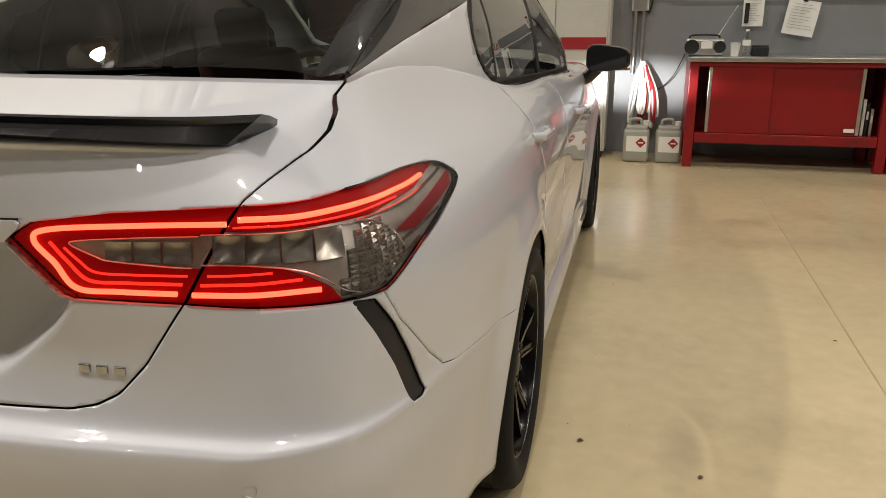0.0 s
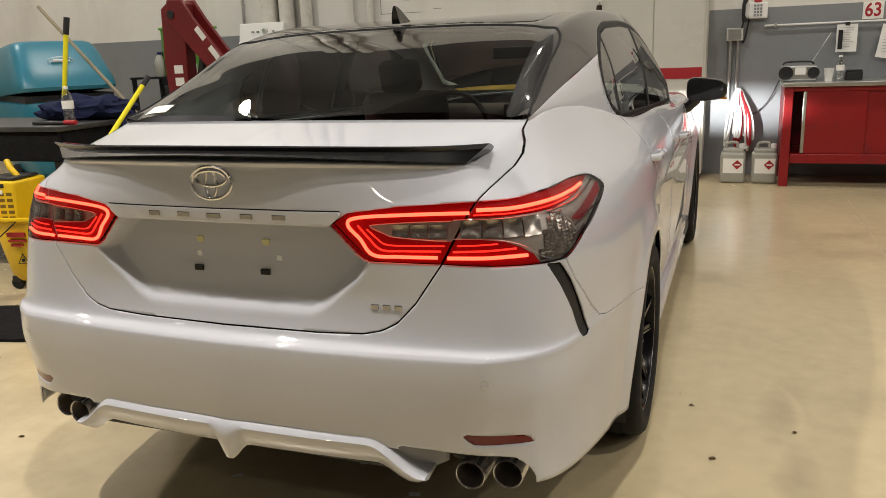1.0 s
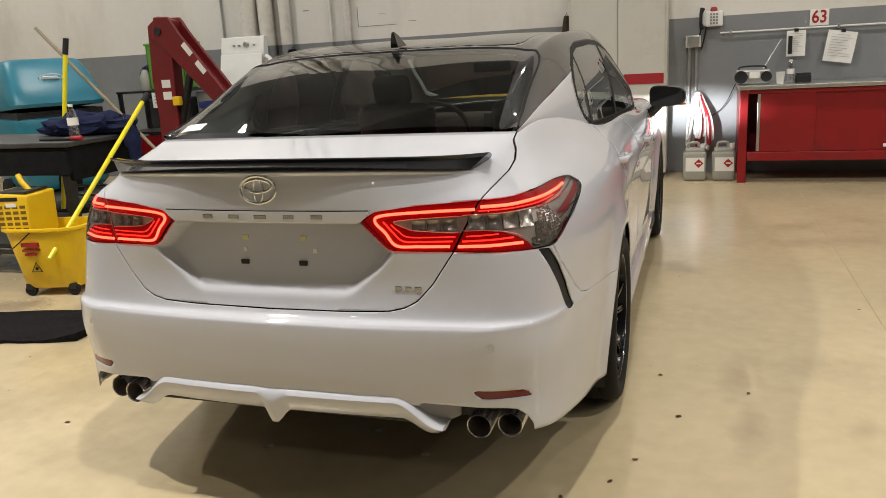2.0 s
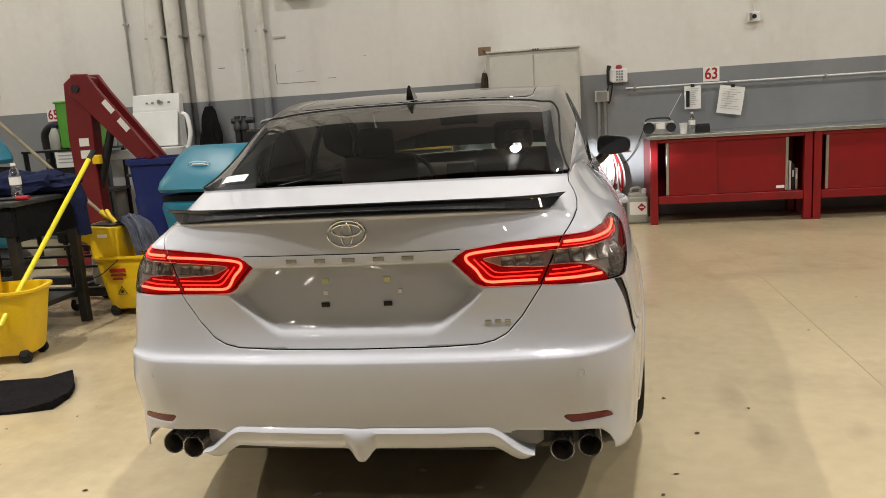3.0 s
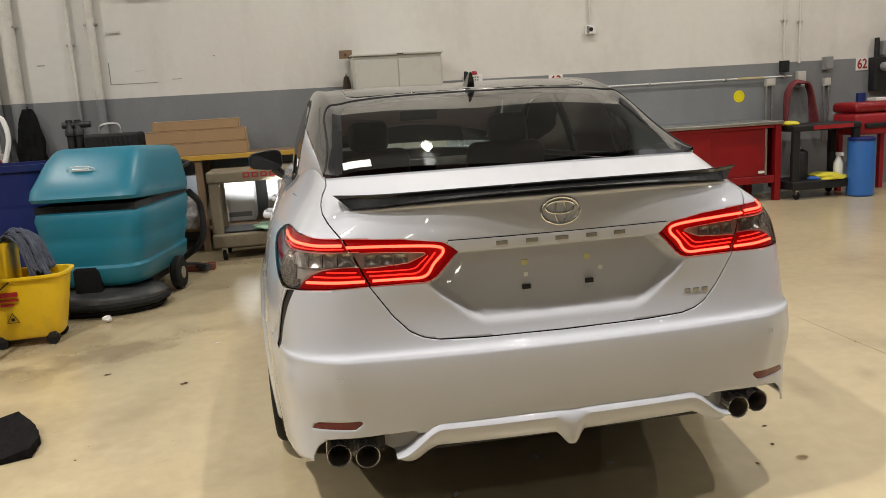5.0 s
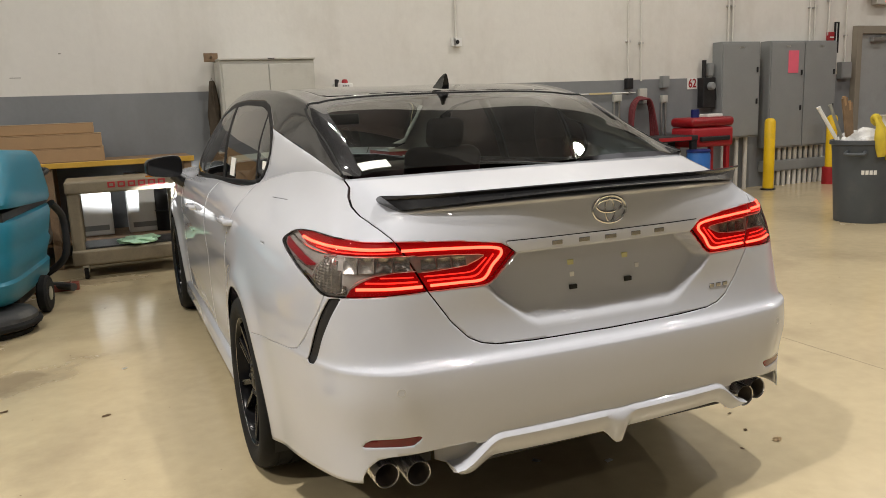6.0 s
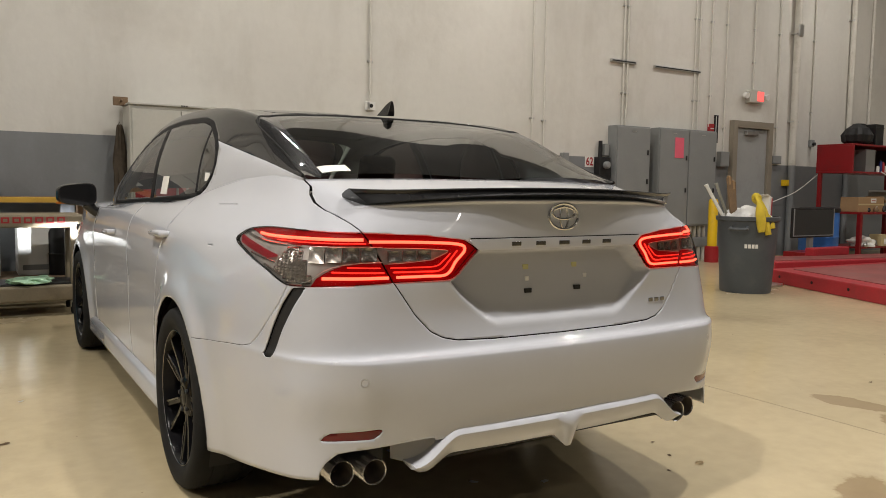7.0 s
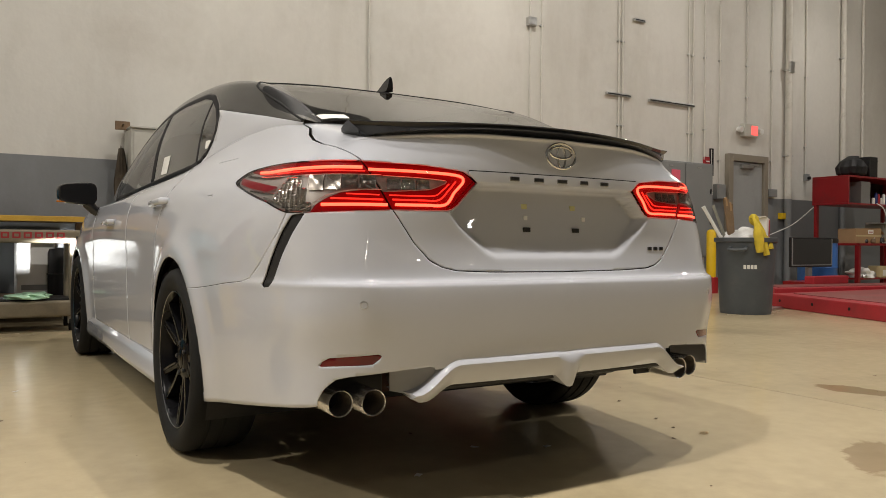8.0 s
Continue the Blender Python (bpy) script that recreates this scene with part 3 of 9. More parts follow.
# deck edge and shoulder
BODY_NET.append([(0, 0.002, 1.089), (0.32, 0.028, 1.086), (0.57, 0.127, 1.071), (0.66, 0.225, 1.06), (0.705, 0.37, 1.06), (0.722, 0.51, 1.068), (0.745, 0.73, 1.068), (0.79, 1.07, 1.05),
                 (0.82, 1.55, 1.03), (0.825, 2.4, 1.01), (0.825, 3.3, 0.97), (0.80, 3.75, 0.985), (0.70, 3.9, 1.0), (0.56, 3.8, 1.02), (0.36, 3.85, 1.03), (0, 3.9, 1.035)])
# deck at the foot of the glass, and the belt line
BODY_NET.append([(0, 0.37, 1.150), (0.32, 0.385, 1.148), (0.57, 0.43, 1.143), (0.645, 0.455, 1.14), (0.664, 0.50, 1.142), (0.676, 0.60, 1.152), (0.697, 0.80, 1.155), (0.744, 1.09, 1.115),
                 (0.79, 1.55, 1.05), (0.80, 2.4, 1.025), (0.80, 3.25, 0.985), (0.74, 3.5, 1.0), (0.62, 3.6, 1.02), (0.5, 3.62, 1.035), (0.3, 3.64, 1.045), (0, 3.66, 1.05)])
# two close rows keep the edge of the deck crisp at the tail
edge_p, edge_d, edge_n = BODY_NET[-3], BODY_NET[-2], BODY_NET[-1]
below, above = [], []
for k, (p, d, q) in enumerate(zip(edge_p, edge_d, edge_n)):
    p, d, q = (np.array(v) for v in (p, d, q))
    if k < 4:
        below.append(d + (p - d) * 0.16)
        above.append(d + (q - d) * 0.06 + np.array((0, 0, 0.001)))
    else:
        curve = spline([2 * p - d, p, d, q, 2 * q - d], 50)
        below.append(curve[92])
        above.append(curve[103])
BODY_NET[-2:] = [below, edge_d, above, edge_n]
bv, bt = grid_surface(BODY_NET, 11, 26, [1.0] * (len(BODY_NET) - 5) + [0.84, 0.16, 0.06, 0.94])


def smooth(t):
    t = np.clip(t, 0, 1)
    return t * t * (3 - 2 * t)


# the wheel-arch lips swell a little
for ay in (AX_R, AX_F):
    rr = np.hypot(bv[:, 1] - ay, bv[:, 2] - TYRE_R)
    side = bv[:, 0] > 0.6
    bv[:, 0] += np.where(side, 0.019 * np.exp(-((rr - 0.39) / 0.06) ** 2), 0)
bv, bt = mirrored(bv, bt)
TAIL_TREE = BVHTree.FromPolygons([tuple(v) for v in bv], [tuple(int(i) for i in t) for t in bt])
LAMP_AXIS = (0.42, 0.62)


def turn_of(v):
    """Angle, in degrees, of points round the upright axis inside the tail corner; 0 looks straight back."""
    return np.degrees(np.arctan2(np.abs(v[:, 0]) - LAMP_AXIS[0], LAMP_AXIS[1] - v[:, 1]))


def on_tail(phi, z, sink=0.0):
    """The place on the right tail corner at that angle and height, sunk inwards by sink."""
    a = radians(phi)
    d = Vector((math.sin(a), -math.cos(a), 0))
    hit = TAIL_TREE.ray_cast(Vector((*LAMP_AXIS, z)), d)
    return hit[0] - d * sink


def keep(verts, tris, poly, coords, zone):
    """Split off the part of a mesh inside an outline, in the plane of coords, where zone holds."""
    f = np.where(zone, inside(coords, poly), 1.0)
    return cut(verts, tris, f)


def gap_cut(verts, tris, poly, coords, zone, gap=0.0012):
    """Split along an outline and leave an open joint. Returns verts, the inner and the outer part."""
    f = np.where(zone, inside(coords(verts), poly), 1.0)
    v, inner, rest = cut(verts, tris, f + gap)
    f = np.where(zone_of(zone, v, len(verts)), inside(coords(v), poly), 1.0)
    v, _, outer = cut(v, rest, f - gap)
    return v, inner, outer


def zone_of(zone, v, n):
    return np.concatenate((zone, np.ones(len(v) - n, bool)))


def sides(v, t):
    """The left and the right triangles."""
    m = v[t].mean(axis=1)[:, 0] < 0
    return t[m], t[~m]


xz = lambda v: np.column_stack((np.abs(v[:, 0]), v[:, 2]))
yz = lambda v: v[:, 1:3]
xy = lambda v: np.column_stack((np.abs(v[:, 0]), v[:, 1]))
tz = lambda v: np.column_stack((turn_of(v) * 0.0075, v[:, 2]))


def tzp(pts):
    return [(a * 0.0075, z) for a, z in pts]


car = thing("sedan_car", Matrix.Identity(4), "pearl white four-door sedan with gloss black roof, tail lamps lit", "car")

# wheel arches
for ay in (AX_R, AX_F):
    f = np.where(np.abs(bv[:, 0]) > 0.4, np.hypot(bv[:, 1] - ay, (bv[:, 2] - TYRE_R - 0.005)) - 0.368, 1.0)
    bv, _, bt = cut(bv, bt, f)

# tail lamps: openings
LAMP = tzp([(-10.6, 0.939), (-8.6, 0.957), (-6.2, 0.972), (4.5, 0.985), (23, 0.993), (40.5, 0.996), (60, 0.997), (76, 0.990), (83, 0.978), (87, 0.958), (84.5, 0.944), (72.7, 0.921), (53.3, 0.879), (45, 0.851), (42.0, 0.845), (36.2, 0.846), (13.6, 0.857), (-2.4, 0.859), (-4.3, 0.867)])
bv, lamp_t, bt = keep(bv, bt, LAMP, tz(bv), (bv[:, 1] < 0.8) & (bv[:, 2] > 0.7))

# the sunk number-plate field under the garnish, with a sloping lower lip; its sides drop straight from the lamps
FIELD = [(-0.4, 0.9405), (0.330, 0.9395), (0.400, 0.853), (0.368, 0.812), (0.274, 0.732), (0.24, 0.718), (-0.4, 0.716)]
sd = inside(xz(bv), FIELD)
tail = (bv[:, 1] < 0.3) & (np.abs(bv[:, 0]) < 0.5)
lean = 0.072 - 0.058 * np.clip((0.94 - bv[:, 2]) / 0.20, 0, 1)
edge = np.where(bv[:, 2] > 0.90, 0.008, 0.026)
off_lamp = inside(tz(bv), LAMP)
bv[:, 1] += np.where(tail, lean * smooth(-sd / edge) * smooth(off_lamp / 0.010), 0)
BODY_TREE = BVHTree.FromPolygons([tuple(v) for v in bv], [tuple(int(i) for i in t) for t in np.vstack((bt, lamp_t))])

# black sheet added under the panels so that the joints look dark
n0 = np.zeros_like(bv)
tri_n = np.cross(bv[bt[:, 1]] - bv[bt[:, 0]], bv[bt[:, 2]] - bv[bt[:, 0]])
for k in range(3):
    np.add.at(n0, bt[:, k], tri_n)
n0 /= np.maximum(np.linalg.norm(n0, axis=1), 1e-9)[:, None]
if (n0 * (bv - np.array((0, 2.2, 0.62)))).sum() < 0:
    n0 = -n0
mid_t = bv[bt].mean(axis=1)
shell("joint_backing", bv - n0 * 0.014, bt[((mid_t[:, 1] > 0.35) | (mid_t[:, 2] > 0.5)) & ((mid_t[:, 1] > 1.3) | (mid_t[:, 2] < 1.09))], GAP_SHADE, car, 0, "black backing sheet added behind the panel joints")

# boot lid
LID = [(-0.1, 0.679), (0.26, 0.682), (0.38, 0.687), (0.425, 0.697), (0.462, 0.716), (0.507, 0.764), (0.569, 0.856), (0.641, 0.998), (0.669, 1.031), (0.682, 1.050), (0.684, 1.070), (0.675, 1.096), (0.660, 1.12), (0.647, 1.3), (-0.1, 1.3)]
bv, lid_t, bt = gap_cut(bv, bt, LID, xz, bv[:, 1] < 0.9, 0.0019)
lamp_seam = inside(xz(bv), LID)
bv2, lamp_in, lamp_rest = cut(bv, lamp_t, lamp_seam + 0.003)
bv2, _, lamp_out = cut(bv2, lamp_rest, inside(xz(bv2), LID) - 0.003)

# the silver garnish across the lid
GARNISH = [(-0.1, 0.941), (0.305, 0.940), (0.318, 0.946), (0.338, 0.968), (0.336, 0.9735), (-0.1, 0.9735)]
bv3, garnish_t, lid_t = keep(bv, lid_t, GARNISH, xz(bv), bv[:, 1] < 0.3)
lid = shell("boot_lid", bv3, lid_t, PEARL, car)
gar_v = bv3 - np.array((0, 0.003, 0))
garnish = shell("garnish", gar_v, garnish_t, PEARL, lid, label="satin silver strip across the boot lid")

seam = [(0.335 - 0.67 * i / 40, 0.9752) for i in range(41)]
seam = [BODY_TREE.ray_cast(Vector((x, -1.0, z)), Vector((0, 1, 0)))[0] for x, z in seam]
part("garnish_gap", tube(seam, 0.0014, 6), GAP_SHADE, lid, "dark gap above the silver strip", True)

# side vents and reflectors in the bumper
VENT = tzp([(41.2, 0.840), (37.0, 0.846), (40.5, 0.79), (44.2, 0.72), (47.0, 0.652), (48.2, 0.640), (51.2, 0.636), (51.8, 0.646), (48.5, 0.72), (44.8, 0.79)])
bv, vent_t, bt = keep(bv, bt, VENT, tz(bv), bv[:, 1] < 0.6)
REFL = tzp([(32.6, 0.434), (31.8, 0.447), (30.0, 0.458), (17.4, 0.467), (18.2, 0.452), (19.8, 0.439), (21.5, 0.4375)])
bv, refl_t, bt = keep(bv, bt, REFL, tz(bv), bv[:, 1] < 0.4)
# lower edge: room for the tail pipes and the diffuser
PIPES = tzp([(33.5, 0.2), (32.8, 0.345), (31.2, 0.375), (28.5, 0.400), (25, 0.408), (12, 0.420), (4, 0.425), (3, 0.2)])
bv, _, bt = keep(bv, bt, PIPES, tz(bv), (bv[:, 1] < 0.3) & (bv[:, 2] < 0.6))
bv, _, bt = keep(bv, bt, [(-0.2, 0.1), (0.47, 0.1), (0.47, 0.415), (-0.2, 0.415)], xz(bv), bv[:, 1] < 0.3)
# bumper
BUMPER = tzp([(-95, 0.1), (125, 0.1), (125, 0.60), (105, 0.612), (75, 0.640), (64, 0.649), (59, 0.660), (54, 0.70), (46, 0.79), (41.5, 0.87), (0, 0.90), (-95, 0.90)])
bv, bumper_t, bt = gap_cut(bv, bt, BUMPER, tz, bv[:, 1] < 0.9, 0.0008)
bumper = shell("rear_bumper", bv, bumper_t, PEARL, car)
for t in sides(bv, vent_t):
    o = shell("side_vent", bv - np.sign(bv[:, :1]) * np.array((0.006, 0, 0)), t, BLACK_PLASTIC, bumper, 0.01, "narrow black trim fin")
for t in sides(bv, refl_t):
    shell("reflector", bv + np.array((0, 0.002, 0)), t, RED_LENS, bumper, 0.01, "dark red bumper reflector")

# doors and fuel flap
DOOR_R = [(1.30, 1.2), (1.335, 1.03), (1.37, 0.93), (1.445, 0.75), (1.52, 0.56), (1.535, 0.42), (1.55, 0.30), (2.13, 0.285), (2.14, 0.6), (2.13, 1.2)]
DOOR_F = [(2.13, 1.2), (2.14, 0.6), (2.13, 0.285), (3.27, 0.285), (3.30, 0.6), (3.27, 0.90), (3.22, 1.2)]
bv, door_r, bt = gap_cut(bv, bt, DOOR_R, yz, np.abs(bv[:, 0]) > 0.5)
bv, door_f, bt = gap_cut(bv, bt, DOOR_F, yz, np.abs(bv[:, 0]) > 0.5)
FLAP_LINES = ([(0.81, 1.0535), (0.985, 1.0495), (0.985, 1.0515), (0.81, 1.0555)], [(0.75, 0.9185), (0.92, 0.910), (0.92, 0.912), (0.75, 0.9205)])
for line in FLAP_LINES:
    f = np.where(bv[:, 0] < -0.5, inside(yz(bv), line), 1.0)
    bv, _, bt = cut(bv, bt, f)
shell("body_shell", bv, bt, PEARL, car)
for nm, t4 in (("rear_door", door_r), ("front_door", door_f)):
    for t in sides(bv, t4):
        d = shell(nm, bv, t, PEARL, car)
        s = -1 if bv[t[0, 0], 0] < 0 else 1
        y0, z0 = (1.305, 0.925) if nm == "rear_door" else (2.50, 0.868)
        hx = 0.905 if nm == "rear_door" else 0.918
        bm = bmesh.new()
        add_tube(bm, [(s * (hx - 0.02), y0, z0), (s * (hx + 0.006), y0 + 0.02, z0), (s * (hx + 0.010), y0 + 0.12, z0 - 0.002), (s * (hx + 0.008), y0 + 0.21, z0 - 0.006), (s * (hx - 0.02), y0 + 0.235, z0 - 0.008)], [0.012, 0.0145, 0.0135, 0.0135, 0.012], 12)
        part("door_handle", bm, PEARL, d, "white pull handle", True)


def inwards(v, depth):
    """Points moved towards the lamp axis on their own side."""
    ax = np.column_stack((np.sign(v[:, 0]) * LAMP_AXIS[0], np.full(len(v), LAMP_AXIS[1])))
    d = ax - v[:, :2]
    d /= np.linalg.norm(d, axis=1)[:, None]
    out = v.copy()
    out[:, :2] += d * depth
    return out


# tail lamps: housing, red zones, light guides, lens
ZONES_OUT = [tzp([(10, 1.05), (79, 1.05), (80, 0.984), (72, 0.976), (61, 0.962), (42.7, 0.956), (10, 0.957)]),
             tzp([(10, 0.84), (36.5, 0.84), (34.6, 0.868), (31.5, 0.888), (28, 0.902), (22, 0.910), (10, 0.911)])]
CLEAR_IN = tzp([(30, 0.953), (17.6, 0.952), (-0.5, 0.945), (-2.6, 0.938), (1.4, 0.921), (3.5, 0.914), (15.9, 0.906), (30, 0.905)])
BOWL = tzp([(36.2, 0.853), (42.5, 0.852), (46, 0.866), (50, 0.882), (48.5, 0.915), (45, 0.945), (40.5, 0.947), (37.5, 0.90)])
# light bars: bright or faint, half thickness, line
GUIDES_OUT = [(True, 0.0044, [(22.2, 0.9735), (30, 0.9735), (38, 0.9735), (46, 0.973), (54, 0.9725), (60, 0.973), (67, 0.976)]),
              (False, 0.0016, [(21.5, 0.963), (30, 0.963), (40, 0.963), (52, 0.9635)]),
              (True, 0.0042, [(15.6, 0.870), (24, 0.8695), (33.0, 0.8685)]),
              (False, 0.0024, [(16.8, 0.884), (24, 0.885), (30.5, 0.886)]),
              (False, 0.0018, [(17.8, 0.897), (22, 0.898), (26.5, 0.899)])]
GUIDES_IN = [(True, 0.0040, [(20.6, 0.968), (8, 0.9665), (-4.4, 0.960), (-6.6, 0.943), (-4.0, 0.911), (-1.2, 0.8745), (5, 0.8715), (13.4, 0.871)]),
             (False, 0.0024, [(-4.4, 0.942), (-2.0, 0.913), (0.8, 0.887), (6, 0.885), (14.2, 0.885)]),
             (False, 0.0018, [(-2.4, 0.934), (-0.4, 0.915), (2.0, 0.899), (8, 0.897), (15.0, 0.897)])]


def tail_line(pts, sink, sgn, per=6):
    """A smooth line on the tail corner through (angle, height) places, on the side sgn."""
    pts = [Vector(q) for q in spline([on_tail(a, z, sink) for a, z in pts], per)]
    return [Vector((sgn * p.x, p.y, p.z)) for p in pts]


def tail_patch(bm, a0, a1, z0, z1, n, depth, sgn):
    """A patch of n by n faces on the tail corner between two angles and heights; depth(u, v) sinks each corner."""
    grid = []
    for i in range(n + 1):
        row = []
        for j in range(n + 1):
            u, v = i / n, j / n
            p = on_tail(a0 + (a1 - a0) * u, z0 + (z1 - z0) * v, depth(2 * u - 1, 2 * v - 1))
            row.append(bm.verts.new((sgn * p.x, p.y, p.z)))
        grid.append(row)
    for i in range(n):
        for j in range(n):
            bm.faces.new((grid[i][j], grid[i + 1][j], grid[i + 1][j + 1], grid[i][j + 1]))


for sgn, tag in ((-1, 0), (1, 1)):
    for which, tris, zones, guides in (("outer", sides(bv2, lamp_out)[tag], ZONES_OUT, GUIDES_OUT), ("inner", sides(bv2, lamp_in)[tag], None, GUIDES_IN)):
        host = car if which == "outer" else lid
        base = shell("tail_lamp", inwards(bv2, 0.013), tris, SMOKE_REFLECTOR, host, 0.004, "tail lamp with red light bars and a clear amber field")
        v, t = bv2, tris
        if zones:
            for zp in zones:
                zv, zt, _ = keep(v, t, zp, tz(v), np.ones(len(v), bool))
                shell("red_zone", inwards(zv, 0.010), zt, RED_GLOW, base, 0.004, "glowing red field")
            bm = bmesh.new()
            strip = []
            for u in range(13):
                a = 49.0 + 34.0 * u / 12
                lo, hi = np.interp(a, (49, 54, 81, 83), (0.919, 0.910, 0.945, 0.960)), np.interp(a, (49, 64, 83), (0.923, 0.944, 0.966))
                strip.append([bm.verts.new((sgn * p.x, p.y, p.z)) for p in (on_tail(a, lo, 0.005), on_tail(a, (lo + hi) / 2, 0.004), on_tail(a, hi, 0.005))])
            for p, q in zip(strip, strip[1:]):
                bm.faces.new((p[0], q[0], q[1], p[1]))
                bm.faces.new((p[1], q[1], q[2], p[2]))
            bmesh.ops.solidify(bm, geom=bm.faces, thickness=0.002)
            part("red_patch", bm, RED_REFLECTOR, base, "unlit red reflector patch", True)
        else:
            zv, _, zt = keep(v, t, CLEAR_IN, tz(v), np.ones(len(v), bool))
            shell("red_zone", inwards(zv, 0.010), zt, RED_GLOW, base, 0.004, "glowing red field")
        for bright, thick, g in guides:
            bm = bmesh.new()
            add_tube(bm, tail_line(g, 0.0052, sgn), thick, 8)
            part("light_guide", bm, LED_RED if bright else LED_DIM, base, "bright red light bar" if bright else "faint red light bar", True)
        # the clear cover
        shell("lens", inwards(bv2, -0.001), tris, LENS, base, 0)
        if which == "inner":
            part("field_frame", tube(tail_line([(16.6, 0.951), (8, 0.949), (-0.3, 0.944), (-1.6, 0.938), (1.8, 0.922), (4.0, 0.9155), (12, 0.909), (15.6, 0.9075)], 0.007, sgn), 0.0011, 6), SATIN, base, "", True)
            for a0, a1 in ((3.2, 7.0), (7.4, 11.2), (11.6, 15.6)):
                bm = bmesh.new()
                tail_patch(bm, a0, a1, 0.914, 0.943, 5, lambda u, v: 0.0090 + 0.0035 * (1 - u * u) * (1 - v * v), sgn)
                part("reflector_cell", bm, CHROME_REFLECTOR, base, "", True)
            continue
        # clear outer field: dished cells of the turn signal, cut-glass bowl, silver bands, frame and rim
        for j in range(4):
            bm = bmesh.new()
            a0 = 18.6 + j * 4.7
            tail_patch(bm, a0, a0 + 4.4, 0.915 - 0.002 * j, 0.952, 6, lambda u, v: 0.0065 + 0.0055 * (1 - u * u) * (1 - v * v), sgn)
            part("reflector_cell", bm, CHROME_REFLECTOR, base, "", True)
        bm = bmesh.new()
        for i in range(9):
            for j in range(12):
                a0, z0 = 36.0 + i * 1.6, 0.852 + j * 0.008
                mid = np.array([((a0 + 0.8) * 0.0075, z0 + 0.004)])
                if inside(mid, BOWL)[0] < 0:
                    rim = [on_tail(a0 + da, z0 + dz, 0.0105) for da, dz in ((0, 0), (1.6, 0), (1.6, 0.008), (0, 0.008))]
                    top = on_tail(a0 + 0.8 + 0.3 * math.sin(i * 3.1 + j), z0 + 0.004 + 0.0015 * math.cos(i + j * 2.3), 0.0065)
                    rim = [bm.verts.new((sgn * q.x, q.y, q.z)) for q in rim]
                    top = bm.verts.new((sgn * top.x, top.y, top.z))
                    for k in range(4):
                        bm.faces.new((rim[k], rim[(k + 1) % 4], top))
        part("lamp_bowl", bm, CHROME_REFLECTOR, base, "cut-glass clear lamp bowl")
        for g, r in (([(40, 0.951), (50, 0.952), (60, 0.955), (72, 0.964), (80, 0.971)], 0.0034), ([(50, 0.902), (58, 0.909), (68, 0.919)], 0.0026), ([(47, 0.872), (51, 0.882), (56, 0.893)], 0.0030)):
            part("silver_band", tube(tail_line(g, 0.0095, sgn), r, 8), CHROME_REFLECTOR, base, "", True)
        for g in ([(17.0, 0.953), (28, 0.953), (38, 0.952), (43, 0.949), (47.5, 0.925), (50.2, 0.895)], [(17.0, 0.912), (23, 0.911), (28.5, 0.903), (32.5, 0.889), (36.4, 0.862), (39, 0.853)]):
            part("field_frame", tube(tail_line(g, 0.0068, sgn), 0.0012, 6), SATIN, base, "", True)
        rim = [(38, 0.847), (42.0, 0.847), (45, 0.853), (53.3, 0.881), (72.7, 0.923), (84, 0.945), (86.2, 0.958), (82.5, 0.977), (76, 0.988), (60, 0.9955), (40.5, 0.9945), (23, 0.9915)]
        part("lamp_rim", tube(tail_line(rim, 0.0015, sgn), 0.0024, 6), BLACK_GLOSS, base, "thin black rim of the lamp", True)

# greenhouse
GLASS_NET = []
for B, R, C in (
    ((0.662, 0.47, 1.135), (0.612, 0.455, 1.147), (0, 0.375, 1.152)),
    ((0.69, 0.65, 1.105), (0.614, 0.70, 1.243), (0, 0.62, 1.245)),
    ((0.735, 0.95, 1.072), (0.624, 1.02, 1.356), (0, 0.93, 1.355)),
    ((0.775, 1.30, 1.058), (0.643, 1.38, 1.419), (0, 1.20, 1.422)),
    ((0.795, 1.80, 1.043), (0.655, 1.85, 1.443), (0, 1.80, 1.462)),
    ((0.80, 2.30, 1.025), (0.657, 2.32, 1.434), (0, 2.30, 1.462)),
    ((0.805, 2.80, 1.008), (0.662, 2.78, 1.368), (0, 2.70, 1.425)),
    ((0.80, 3.20, 0.985), (0.695, 3.14, 1.225), (0, 3.0, 1.30)),
    ((0.76, 3.45, 0.985), (0.72, 3.42, 1.065), (0, 3.47, 1.10)),
):
    B, R, C = (np.array(q) for q in (B, R, C))
    q1 = B + (R - B) * 0.5 + np.array((0.022, 0, 0.012))
    q2 = R + (C - R) * 0.12 + np.array((0.0, 0, 0.011))
    q3 = R + (C - R) * 0.5 + np.array((0, 0, 0.014))
    GLASS_NET.append([B, q1, R, q2, q3, C])
gv, gt = grid_surface(GLASS_NET, 12, 12)
gv, gt = mirrored(gv, gt)

CV = gv
REAR_GLASS = [(-0.1, 0.2), (0.66, 0.36), (0.662, 0.47), (0.650, 0.56), (0.636, 0.72), (0.633, 0.95), (0.625, 1.02), (0.605, 1.058), (0.56, 1.082), (0.40, 1.108), (-0.1, 1.122)]
FRONT_GLASS = [(-0.1, 2.66), (0.50, 2.71), (0.58, 2.76), (0.645, 3.05), (0.67, 3.35), (0.5, 3.55), (-0.1, 3.6)]
DLO = [(3.12, 1.0), (2.05, 1.032), (1.42, 1.058), (1.31, 1.072), (1.235, 1.105), (1.195, 1.15), (1.185, 1.205), (1.215, 1.262), (1.30, 1.325), (1.42, 1.382), (1.55, 1.406), (1.9, 1.418), (2.25, 1.410), (2.5, 1.382), (2.75, 1.32), (3.0, 1.20), (3.12, 1.08)]
side = np.abs(gv[:, 0]) > 0.60
